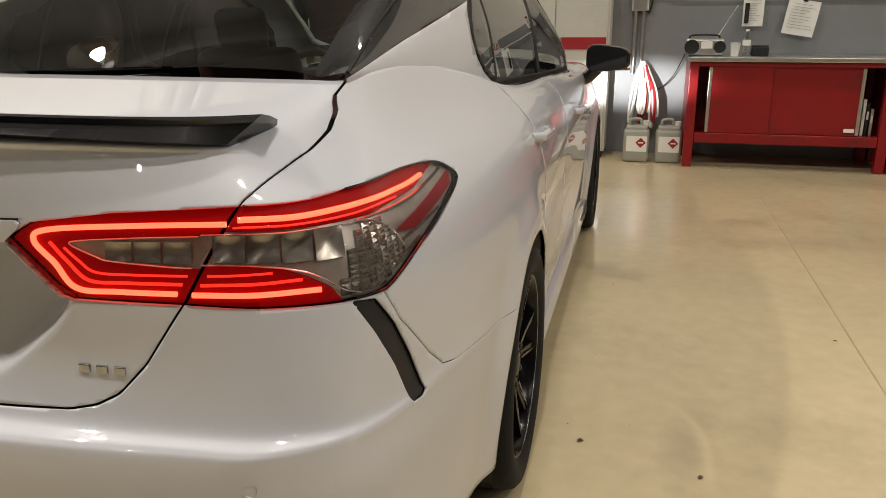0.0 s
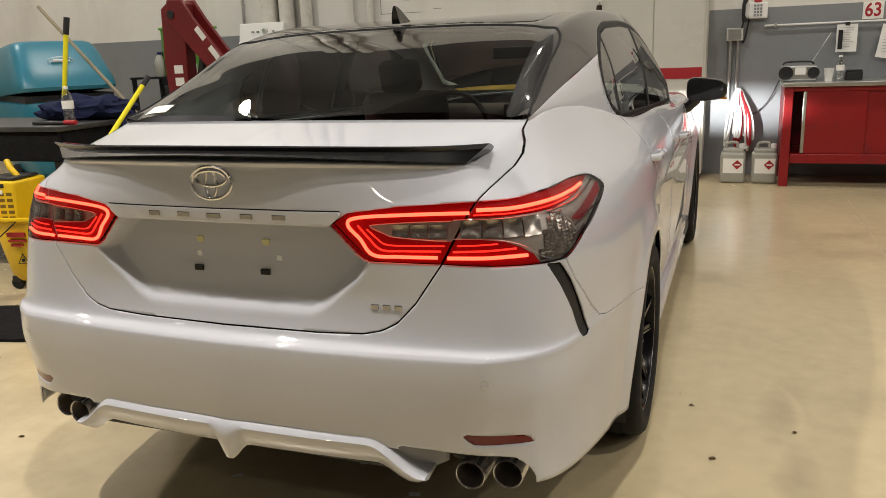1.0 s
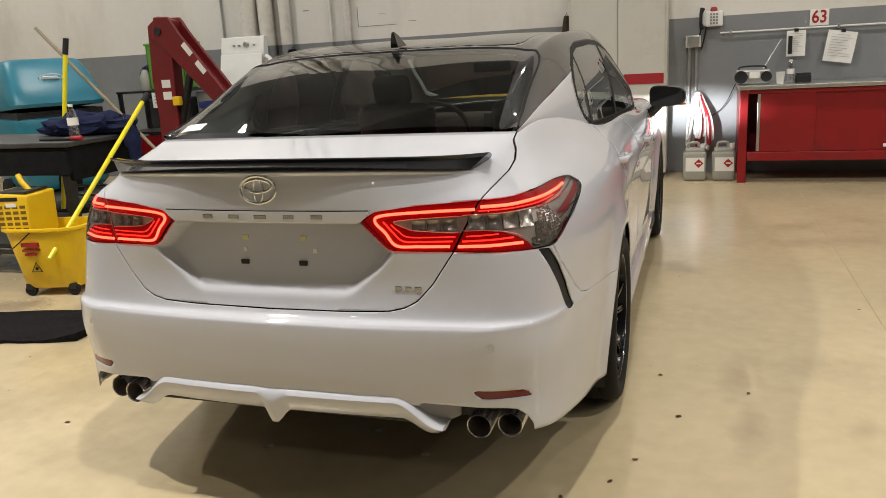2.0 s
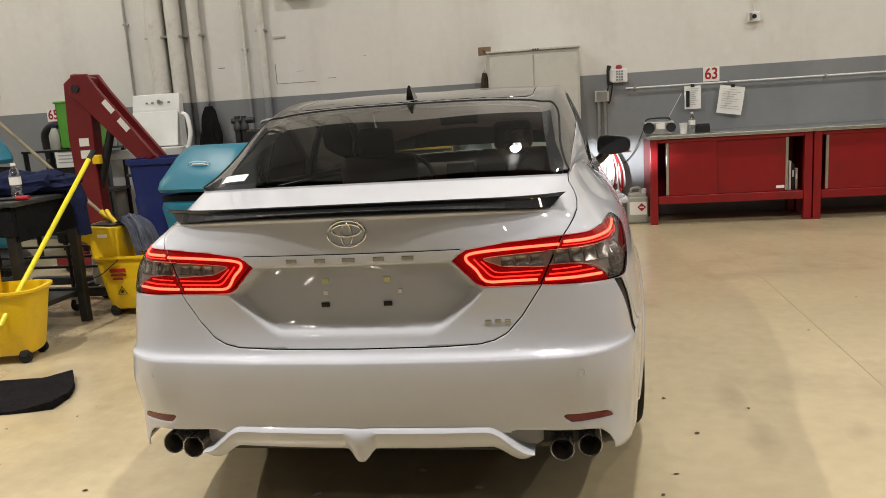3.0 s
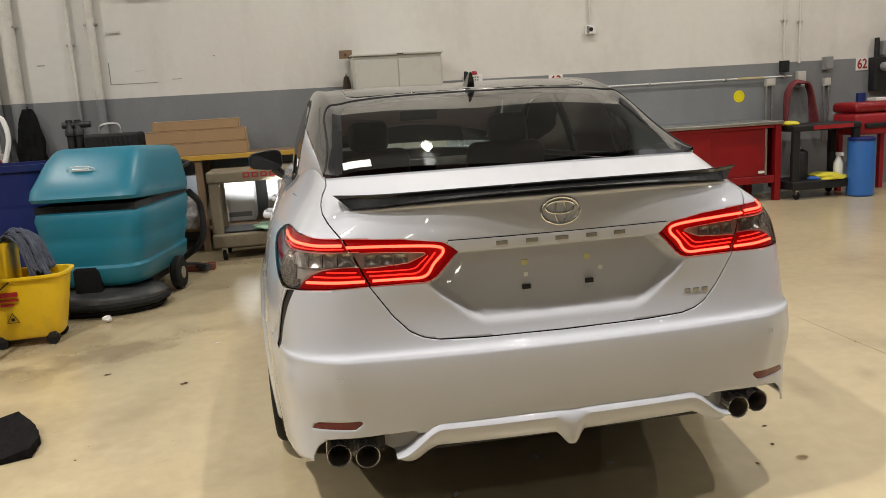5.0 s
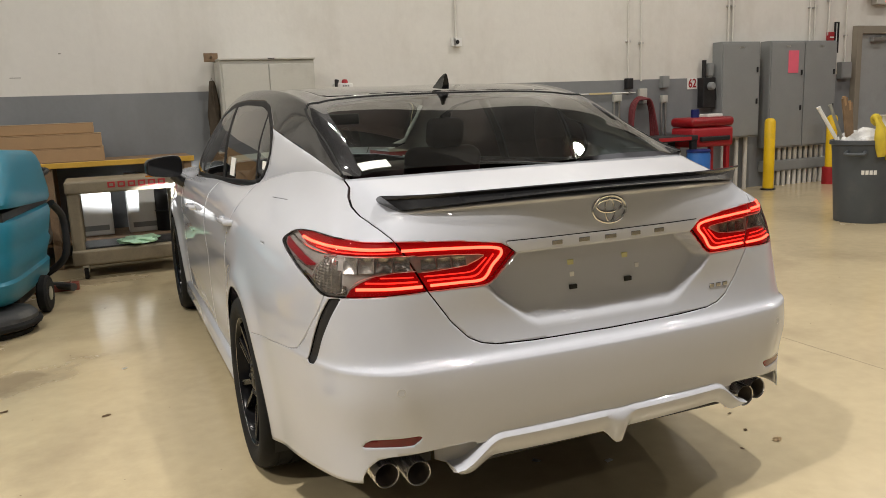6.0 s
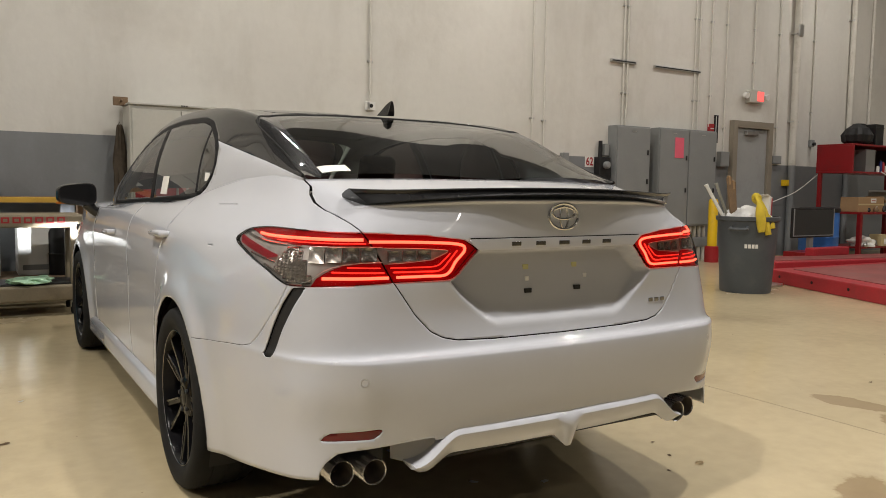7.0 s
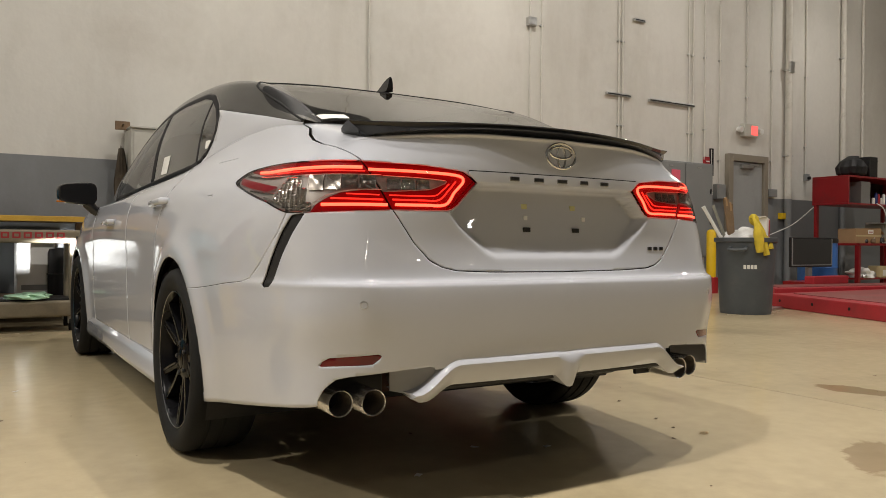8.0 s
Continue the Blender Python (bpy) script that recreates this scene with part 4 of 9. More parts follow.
gv, rg, gt = keep(gv, gt, REAR_GLASS, xy(gv), gv[:, 1] < 1.3)
gv, fg, gt = keep(gv, gt, FRONT_GLASS, xy(gv), gv[:, 1] > 2.4)
gv, dlo, gt = keep(gv, gt, DLO, yz(gv), np.abs(gv[:, 0]) > 0.60)
# rim of black trim round the side glass, and the two pillars
f = inside(yz(gv), DLO) + 0.023
gv, panes, trim_t = cut(gv, dlo, f)


def band_field(v, a, b, half):
    a, b = np.array(a), np.array(b)
    d = (b - a) / np.linalg.norm(b - a)
    w = v[:, 1:3] - a
    return w[:, 0] * d[1] - w[:, 1] * d[0]


q = band_field(gv, (1.345, 1.06), (1.40, 1.36), 0)
gv, p_quarter, rest = cut(gv, panes, np.where(True, q + 0.012, 1))
q = band_field(gv, (1.345, 1.06), (1.40, 1.36), 0)
gv, pillar_q, rest = cut(gv, rest, q - 0.012)
q = band_field(gv, (2.09, 1.02), (2.17, 1.40), 0)
gv, p_rear, rest = cut(gv, rest, q + 0.04)
q = band_field(gv, (2.09, 1.02), (2.17, 1.40), 0)
gv, pillar_b, p_front = cut(gv, rest, q - 0.04)
# white foot of the rear pillar against the black roof
line = np.interp(gv[:, 1], (0.3, 0.47, 0.77, 1.25, 1.4), (1.10, 1.145, 1.204, 1.292, 1.33))
f = np.where((gv[:, 1] < 1.45) & (np.abs(gv[:, 0]) > 0.55), gv[:, 2] - line, np.where(gv[:, 1] < 0.9, -1.0, 1.0))
gv, pillar_t, gt = cut(gv, gt, f)
ROOF_SEAM = [(-0.1, 1.155), (0.42, 1.145), (0.50, 1.16), (0.525, 1.22), (0.53, 1.8), (0.53, 2.55), (-0.1, 2.60)]
gv, panel_t, gt = gap_cut(gv, gt, ROOF_SEAM, xy, (gv[:, 2] > 1.3) & (gv[:, 1] > 1.0), 0.0018)
shell("roof_rail", gv, gt, ROOF_BLACK, car)
shell("roof_panel", gv, panel_t, ROOF_BLACK, car, label="gloss black roof panel")
lining = np.array((0, 1.9, 0.9)) + (gv - np.array((0, 1.9, 0.9))) * np.array((0.965, 0.985, 0.955))
shell("headlining", lining, np.vstack((panel_t, gt)), HEADLINING, car, 0, "grey cloth roof lining")
for t in sides(gv, pillar_t):
    shell("rear_pillar", gv, t, PEARL, car)
BORDER = [(-0.1, 0.2), (0.66, 0.36), (0.60, 0.47), (0.588, 0.60), (0.577, 0.75), (0.567, 0.93), (0.552, 1.0), (0.50, 1.032), (0.36, 1.055), (-0.1, 1.068)]
gv2, clear_t, border_t = cut(gv, rg, inside(xy(gv), BORDER))
rear_window = shell("rear_window", gv2, clear_t, TINTED, car, 0, "dark tinted rear window")
shell("glass_border", gv2, border_t, BLACK_GLOSS, rear_window, 0, "black printed border of the glass")
rear_window.visible_shadow = False
roof_tree = BVHTree.FromPolygons([tuple(v) for v in gv], [tuple(int(i) for i in t) for t in np.vstack((rg, gt, panel_t, pillar_t))])
seal = []
for x, y in [(a, b) for a, b in REAR_GLASS[2:]] + [(-a, b) for a, b in REAR_GLASS[2:][::-1]]:
    if len(seal) and abs(x) < 0.15:
        continue
    seal.append(roof_tree.ray_cast(Vector((x, y, 2.0)), Vector((0, 0, -1)))[0] + Vector((0, 0, 0.0005)))
fine = [Vector(p) for p in spline(seal, 8)]
fine = [roof_tree.find_nearest(p)[0] for p in fine]
part("window_seal", tube(fine, 0.0042, 6), RUBBER, rear_window, "thin black rubber seal round the rear window", True)
o = shell("windshield", gv, fg, WIND, car, 0)
o.visible_shadow = False
for nm, t4, mt, th in (("quarter_window", p_quarter, TINTED, 0), ("rear_door_window", p_rear, TINTED, 0), ("front_door_window", p_front, WIND, 0), ("window_trim", trim_t, TRIM_BLACK, 0.008), ("centre_pillar", pillar_b, TRIM_BLACK, 0.008), ("quarter_pillar", pillar_q, TRIM_BLACK, 0.008)):
    for t in sides(gv, t4):
        o = shell(nm, gv, t, mt, car, th)
        if not th:
            o.visible_shadow = False

# spoiler lip on the deck
bm = bmesh.new()
rings = []
for i in range(33):
    x = -0.620 + 1.240 * i / 32
    k = abs(x) / 0.620
    yf, zf = 0.080 + 0.39 * x * x, 1.112 - 0.014 * k * k
    yt, zt = 0.006 + 0.34 * x * x + 0.02 * k ** 6, 1.124 - 0.018 * k * k
    yb, zb = -0.022 + 0.25 * x * x + 0.42 * x ** 4, 1.105 - 0.033 * k ** 2
    zt += 0.008 * k ** 10
    flare = math.copysign(k ** 14, x)
    rings.append([bm.verts.new((c[0] + flare * (0.012, 0.018, 0.024, 0.028, 0.026, 0.014, -0.018, -0.018)[n], c[1], c[2])) for n, c in enumerate(((x, yf + 0.01, zf - 0.01), (x, yf, zf), (x, (yf + yt) / 2, (zf + zt) / 2 + 0.002), (x, yt + 0.004, zt), (x, yt, zt - 0.003), (x, yt + 0.003, zt - 0.012), (x, yb, zb), (x, yb + 0.03, zb - 0.012)))])
for a, b in zip(rings, rings[1:]):
    for j in range(8):
        bm.faces.new((a[j], b[j], b[(j + 1) % 8], a[(j + 1) % 8]))
bm.faces.new(rings[0])
bm.faces.new(rings[-1][::-1])
part("spoiler", bm, BLACK_GLOSS, lid, "gloss black lip spoiler", True)

# diffuser with its middle fin
bm = bmesh.new()
cols = []
for i in range(97):
    x = -0.53 + 1.06 * i / 96
    k = abs(x)
    top = 0.446 - 0.004 * k - 0.092 * float(smooth((k - 0.385) / 0.15))
    low = 0.368 - 0.037 * float(smooth((0.048 - k) / 0.042)) - 0.043 * float(smooth((k - 0.40) / 0.09)) + 0.012 * float(smooth((k - 0.505) / 0.025))
    low = min(low, top - 0.004)
    yb = -0.050 + 0.10 * x * x
    fin = 0.018 * float(smooth((0.05 - k) / 0.045))
    col = [bm.verts.new((x, yb + 0.17, top - 0.006))]
    for j in range(9):
        s = j / 8
        z = top + (low - top) * s
        bulge = 0.024 * math.sin(math.pi * min(1, s * 3.2) / 2) - 0.030 * s ** 2
        col.append(bm.verts.new((x, yb + 0.012 - bulge - fin * s, z)))
    col.append(bm.verts.new((x, yb + 0.10, low + 0.012)))
    cols.append(col)
for a, b in zip(cols, cols[1:]):
    for j in range(10):
        bm.faces.new((a[j], b[j], b[j + 1], a[j + 1]))
bm.faces.new(cols[0])
bm.faces.new(cols[-1][::-1])
part("diffuser", bm, PEARL, bumper, "white lower diffuser with a middle fin", True)
part("lower_trim", box((-0.44, -0.012, 0.352), (0.44, 0.06, 0.40), 0.01), BLACK_PLASTIC, bumper, "black plastic under trim")
for s in (-1, 1):
    # blank wall of the tail pipe pocket
    part("pipe_pocket", box((s * 0.52, 0.185, 0.29), (s * 0.705, 0.20, 0.44), 0.005), BLACK_PLASTIC, bumper)
    # white cheek that turns in from the diffuser to the pipes
    bm = bmesh.new()
    cheek = [[bm.verts.new((s * (0.455 + 0.025 * k), -0.004 + 0.010 * k + 0.0025 * k * k, z)) for z in (0.333 + 0.004 * k, 0.38, 0.43)] for k in range(5)]
    for a, b in zip(cheek, cheek[1:]):
        for j in range(2):
            bm.faces.new((a[j], b[j], b[j + 1], a[j + 1]))
    bmesh.ops.solidify(bm, geom=bm.faces[:], thickness=0.006)
    part("pocket_cheek", bm, PEARL, bumper, "white inner cheek beside the pipes", True)
    for x in (0.611, 0.697):
        y0 = 0.062 + (x - 0.611) * 0.35
        m = Matrix.Translation((s * x, y0, 0.324)) @ Matrix.Rotation(radians(-90), 4, "X") @ Matrix.Diagonal((0.82, 0.82, 0.9, 1))
        pipe = part("tail_pipe", lathe([(0.0408, 0.001), (0.0418, -0.002), (0.0440, -0.0035), (0.0458, -0.001), (0.0455, 0.14), (0.042, 0.16), (0.042, 0.15), (0.0415, 0.02)], 40, m, False), PIPE_STEEL, car, "round chrome tail pipe", True)
        part("pipe_bore", lathe([(0.0410, 0.003), (0.039, 0.13), (0.001, 0.132)], 32, m, False), BORE, pipe, "brown metal bore", True)

# small marks on the tail
def on_back(x, z, proud=0.003):
    """The place on the tail at that width and height, looked at from behind, standing proud of the paint."""
    h = BODY_TREE.ray_cast(Vector((x, -1.0, z)), Vector((0, 1, 0)))
    return (x, h[0].y - proud, z)


ROUND = [2 * math.pi * i / 40 for i in range(40)]
part("emblem_ring", tube([on_back(0.058 * math.cos(a), 1.037 + 0.039 * math.sin(a), 0.0008) for a in ROUND], 0.0048, 8, True), EMBLEM, lid, "oval chrome emblem", True)
part("emblem_bar", tube([on_back(0.044 * math.cos(a), 1.047 + 0.018 * math.sin(a), 0.0008) for a in ROUND], 0.0042, 8, True), EMBLEM, lid, "", True)
part("emblem_stem", tube([on_back(0.016 * math.cos(a), 1.034 + 0.034 * math.sin(a), 0.0008) for a in ROUND], 0.0036, 8, True), EMBLEM, lid, "", True)


def badge(name, x, z, w, h, mat, label, proud=0.0035):
    """A low bevelled block following the paint."""
    bm = bmesh.new()
    lo, hi = on_back(x - w / 2, z, proud), on_back(x + w / 2, z, proud)
    m = Matrix.Translation(on_back(x, z, 0)) @ Matrix.Rotation(math.atan2(hi[1] - lo[1], w), 4, "Z")
    return part(name, box((-w / 2, -proud, -h / 2), (w / 2, 0.012, h / 2), 0.0015, m), mat, lid, label)


for x, w in ((-0.180, 0.034), (-0.090, 0.036), (0.0, 0.040), (0.092, 0.034), (0.180, 0.036)):
    badge("badge_bar", x, 0.9575, w, 0.013, BADGE, "small chrome badge block", 0.0055)
for x in (0.407, 0.436, 0.465):
    badge("trim_badge", x, 0.7515, 0.019, 0.013, BADGE, "small chrome badge block")
for s in (-1, 1):
    badge("plate_clip", s * 0.099, 0.8085, 0.026, 0.014, BLACK_PLASTIC, "black plate clip", 0.006)
    badge("plate_sticker", s * 0.098, 0.878, 0.022, 0.020, PALE_YELLOW, "small pale yellow sticker", 0.0012)
    badge("white_block", s * 0.118 + 0.02, 0.845, 0.014, 0.014, WHITE, "small white block on the boot lid", 0.003)
    hit = BODY_TREE.ray_cast(Vector((0.676, -1.0, 0.600)), Vector((0, 1, 0)))
    p, nn = hit[0], hit[1]
    nn = -nn if nn.y > 0 else nn
    q = Vector((s * nn.x, nn.y, nn.z)).to_track_quat("Z", "Y").to_matrix().to_4x4()
    bm = tube([(0.0105 * math.cos(a), 0.0105 * math.sin(a), 0.0) for a in [2 * math.pi * i / 24 for i in range(24)]], 0.0009, 6, True)
    o = part("parking_sensor", bm, SATIN, bumper, "flush round parking sensor", True)
    o.matrix_local = Matrix.Translation((s * p.x, p.y, p.z)) @ q

# antenna fin
bm = bmesh.new()
prof = [(1.245, 1.420), (1.235, 1.428), (1.20, 1.446), (1.175, 1.468), (1.150, 1.484), (1.132, 1.487), (1.128, 1.480), (1.131, 1.455), (1.134, 1.432), (1.140, 1.410)]
rings = []
for y, z in [(y, 1.487 - (1.487 - z) * 0.82) for y, z in prof]:
    h = (z - 1.408) / 0.08
    w = 0.016 * max(0.0, 1 - h) ** 0.7 + 0.003
    rings.append((y, z, w))
left = [bm.verts.new((-w, y, z)) for y, z, w in rings]
right = [bm.verts.new((w, y, z)) for y, z, w in rings]
for i in range(len(prof) - 1):
    bm.faces.new((left[i], left[i + 1], right[i + 1], right[i]))
bm.faces.new(left)
bm.faces.new(right[::-1])
bmesh.ops.bevel(bm, geom=bm.edges[:], offset=0.002, segments=2, affect="EDGES")
part("antenna_fin", bm, BLACK_GLOSS, car, "gloss black shark-fin antenna")

# door mirrors
for s in (-1, 1):
    bm = bmesh.new()
    bmesh.ops.create_icosphere(bm, subdivisions=4, radius=1)
    for v in bm.verts:
        c = v.co
        k = max(abs(c.x), abs(c.z)) + 1e-6
        sq = (abs(c.x) ** 4 + abs(c.z) ** 4) ** 0.25 + 1e-6
        e = math.hypot(c.x, c.z) / sq
        c.x, c.z = c.x * e, c.z * e
        c.y = max(c.y, -0.35)
        c.z *= 1 - 0.18 * c.x
    bmesh.ops.transform(bm, matrix=Matrix.LocRotScale((s * 0.992, 3.30, 1.052), Euler((0, 0, s * radians(-8))), (s * 0.113, 0.095, 0.066)), verts=bm.verts)
    mirror = part("door_mirror", bm, BLACK_GLOSS, car, "gloss black door mirror", True)
    part("mirror_glass", lathe([(1.0, 0), (0.98, 0.02), (0.001, 0.02)], 28, Matrix.Translation((s * 0.992, 3.270, 1.051)) @ Matrix.Rotation(s * radians(-8), 4, "Z") @ Matrix.Diagonal((0.097, 1, 0.056, 1)) @ Matrix.Rotation(radians(90), 4, "X") @ Matrix.Diagonal((1, 1, 0.1, 1)), False), MIRROR, mirror, "", True)
    part("mirror_arm", tube([(s * 0.85, 3.31, 0.935), (s * 0.895, 3.315, 0.955), (s * 0.935, 3.31, 1.0)], [0.035, 0.03, 0.035], 12), BLACK_GLOSS, mirror, "", True)
    part("mirror_signal", box((s * 1.04, 3.272, 0.996), (s * 1.105, 3.30, 1.006), 0.003), AMBER, mirror, "thin amber side signal")

# wheels
def wheel(m):
    tyre = part("wheel", lathe([(0.243, -0.095), (0.262, -0.112), (0.29, -0.119), (0.315, -0.116), (0.328, -0.104), (0.3335, -0.088), (0.335, -0.06), (0.3305, -0.058), (0.3305, -0.048), (0.335, -0.046), (0.335, -0.006), (0.3305, -0.004), (0.3305, 0.004), (0.335, 0.006),
                                 (0.335, 0.046), (0.3305, 0.048), (0.3305, 0.058), (0.335, 0.06), (0.3335, 0.088), (0.328, 0.104), (0.315, 0.116), (0.29, 0.119), (0.262, 0.112), (0.243, 0.095)], 72, None, False), RUBBER, car, "black tyre on a gloss black alloy rim", True)
    tyre.matrix_local = m
    part("rim", lathe([(0.232, -0.10), (0.232, 0.05), (0.240, 0.098), (0.247, 0.104), (0.250, 0.100), (0.248, 0.09)], 64, None, False), RIM_BLACK, tyre, "gloss black rim barrel", True)
    part("rim_edge", tube([(0.2475 * math.cos(a), 0.2475 * math.sin(a), 0.1035) for a in [2 * math.pi * i / 64 for i in range(64)]], 0.0016, 6, True), MACHINED, tyre, "", True)
    part("brake_disc", lathe([(0.165, 0.0), (0.165, 0.012), (0.06, 0.014), (0.06, 0.0)], 40, None, False), DARK_STEEL, tyre, "", True)
    part("hub", lathe([(0.085, 0.045), (0.082, 0.07), (0.06, 0.082), (0.038, 0.083), (0.036, 0.079), (0.034, 0.084), (0.02, 0.087), (0.001, 0.088)], 32, None, False), RIM_BLACK, tyre, "", True)
    for k in range(5):
        for d in (-1, 1):
            a = 2 * math.pi * k / 5 + math.pi / 2 + d * 0.10
            b = 2 * math.pi * k / 5 + math.pi / 2 + d * 0.21
            bm = bmesh.new()
            p0, p1 = Vector((0.05 * math.cos(a), 0.05 * math.sin(a), 0.074)), Vector((0.243 * math.cos(b), 0.243 * math.sin(b), 0.094))
            along = (p1 - p0).normalized()
            across = Vector((-along.y, along.x, 0)).normalized()
            ring = []
            for p, w, dep in ((p0, 0.016, 0.045), ((p0 + p1) / 2 - Vector((0, 0, 0.004)), 0.0125, 0.035), (p1, 0.015, 0.05)):
                ring.append([bm.verts.new(q) for q in (p - across * w - Vector((0, 0, dep)), p - across * w * 0.75, p + across * w * 0.75, p + across * w - Vector((0, 0, dep)))])
            for r0, r1 in zip(ring, ring[1:]):
                for j in range(4):
                    bm.faces.new((r0[j], r0[(j + 1) % 4], r1[(j + 1) % 4], r1[j]))
            bm.faces.new(ring[0])
            bm.faces.new(ring[-1][::-1])
            bmesh.ops.bevel(bm, geom=bm.edges[:], offset=0.002, segments=1, affect="EDGES")
            spoke = part("spoke", bm, RIM_BLACK, tyre)
            bm = bmesh.new()
            e = across * (0.0095 * d)
            q0, q1 = p0.lerp(p1, 0.25) + Vector((0, 0, 0.0005)), p1 + Vector((0, 0, 0.0015))
            w2 = across * 0.0035
            vs = [bm.verts.new(c) for c in (q0 + e - w2, q1 + e - w2, q1 + e + w2, q0 + e + w2)]
            bm.faces.new(vs)
            bmesh.ops.solidify(bm, geom=bm.faces, thickness=0.002)
            part("machined_face", bm, MACHINED, spoke, "bright machined edge")
        a = 2 * math.pi * (k + 0.5) / 5 + math.pi / 2
        part("wheel_nut", lathe([(0.009, 0.06), (0.009, 0.084), (0.006, 0.087), (0.001, 0.087)], 8, Matrix.Translation((0.057 * math.cos(a), 0.057 * math.sin(a), 0)), False), DARK_STEEL, tyre)
    return tyre


for sx in (-1, 1):
    for ay in (AX_R, AX_F):
        wheel(Matrix.Translation((sx * 0.813, ay, TYRE_R)) @ Matrix.Rotation(radians(90 * sx), 4, "Y") @ Matrix.Rotation(0.3 + sx, 4, "Z"))
        # liner of the wheel well
        bm = bmesh.new()
        arc = [(ay + 0.378 * math.cos(a), TYRE_R + 0.378 * math.sin(a)) for a in [radians(-25 + 230 * i / 30) for i in range(31)]]
        lo = [bm.verts.new((sx * 0.50, y, z)) for y, z in arc]
        hi = [bm.verts.new((sx * 0.895, y, z)) for y, z in arc]
        for i in range(30):
            bm.faces.new((lo[i], lo[i + 1], hi[i + 1], hi[i]))
        bm.faces.new(lo)
        part("wheel_well", bm, BLACK_PLASTIC, car, "black wheel well liner")

# underside, sills and cabin
part("underbody", box((-0.72, 0.45, 0.24), (0.72, 4.60, 0.32), 0.03), BLACK_PLASTIC, car, "black underbody")
part("silencer", box((-0.45, 0.20, 0.30), (0.45, 0.50, 0.42), 0.05), DARK_STEEL, car)
for s in (-1, 1):
    part("sill", extrude_poly([(s * 0.80, 0.19), (s * 0.895, 0.17), (s * 0.912, 0.20), (s * 0.905, 0.265), (s * 0.88, 0.30), (s * 0.80, 0.30)], "y", 1.46, 3.50, 0.01), PEARL, car, "white side skirt", True)


def cushion(name, lo, hi, m, parent, mat=None):
    part(name, box(lo, hi, min(hi[i] - lo[i] for i in range(3)) * 0.42, m, 4), mat or SEAT, parent, smooth=True)


for s in (-1, 1):
    seat = part("front_seat", box((s * 0.38 - 0.26, 2.15, 0.42), (s * 0.38 + 0.26, 2.70, 0.60), 0.06, None, 3), SEAT, car, "dark red leather seat", True)
    lean = Matrix.Translation((s * 0.38, 2.20, 0.58)) @ Matrix.Rotation(radians(16), 4, "X")
    cushion("backrest", (-0.22, -0.07, 0.0), (0.22, 0.07, 0.58), lean, seat)
    cushion("headrest", (-0.105, -0.045, 0.58), (0.105, 0.045, 0.74), lean, seat)
bench = part("rear_seat", box((-0.66, 1.25, 0.40), (0.66, 1.75, 0.58), 0.06, None, 3), SEAT, car, "dark red leather rear bench", True)
lean = Matrix.Translation((0, 1.22, 0.55)) @ Matrix.Rotation(radians(24), 4, "X")
cushion("backrest", (-0.66, -0.07, 0.0), (0.66, 0.07, 0.50), lean, bench)
for x in (-0.38, 0.0, 0.38):
    cushion("headrest", (x - 0.11, -0.05, 0.44), (x + 0.11, 0.05, 0.54), lean, bench)
part("parcel_shelf", box((-0.64, 0.42, 1.02), (0.64, 1.02, 1.06), 0.01), SEAT, car)
part("dashboard", box((-0.74, 2.98, 0.62), (0.74, 3.45, 0.99), 0.08, None, 3), SEAT, car, "", True)
part("screen", box((-0.13, 2.93, 0.86), (0.13, 2.97, 1.01), 0.01), BLACK_GLOSS, car)
part("rear_view_mirror", box((-0.12, 2.70, 1.27), (0.12, 2.73, 1.335), 0.012, None, 3), BLACK_PLASTIC, car, "", True)
part("steering_wheel", tube([(-0.38 + 0.185 * math.cos(a), 2.80 - 0.07 * math.sin(a), 0.93 + 0.165 * math.sin(a)) for a in [2 * math.pi * i / 36 for i in range(36)]], 0.016, 8, True), SEAT, car, "", True)
part("cabin_floor", box((-0.74, 0.30, 0.30), (0.74, 3.45, 0.36)), SEAT, car)
# price and stock papers stuck on the glass
def on_glass(name, pts, label):
    """A small paper laid on the outside of the greenhouse, given by four places near it."""
    tree = BVHTree.FromPolygons([tuple(v) for v in gv], [tuple(int(i) for i in t) for t in np.vstack((rg, p_quarter, p_rear))])
    bm = bmesh.new()
    n, grid = 4, []
    a, b, c, d = (Vector(p) for p in pts)
    for i in range(n + 1):
        row = []
        for j in range(n + 1):
            p = a.lerp(b, i / n).lerp(d.lerp(c, i / n), j / n)
            loc, nor, _, _ = tree.find_nearest(p)
            if nor.dot(loc - Vector((0, 1.5, 0.9))) < 0:
                nor = -nor
            row.append(bm.verts.new(loc + nor * 0.002))
        grid.append(row)
    for i in range(n):
        for j in range(n):
            bm.faces.new((grid[i][j], grid[i + 1][j], grid[i + 1][j + 1], grid[i][j + 1]))
    bmesh.ops.recalc_face_normals(bm, faces=bm.faces)
    return part(name, bm, PAPER, car, label, True)


on_glass("window_sticker", [(-0.595, 0.475, 1.16), (-0.50, 0.465, 1.16), (-0.50, 0.515, 1.18), (-0.595, 0.525, 1.18)], "white paper sticker with faint print")
on_glass("window_sticker", [(-0.77, 1.92, 1.07), (-0.77, 1.80, 1.07), (-0.74, 1.80, 1.15), (-0.74, 1.92, 1.15)], "white paper sticker with faint print")
on_glass("window_sticker", [(-0.74, 1.27, 1.13), (-0.74, 1.215, 1.13), (-0.72, 1.225, 1.16), (-0.72, 1.28, 1.16)], "white paper sticker with faint print")

# ---- fixtures on the north wall ----
WALL = Y1


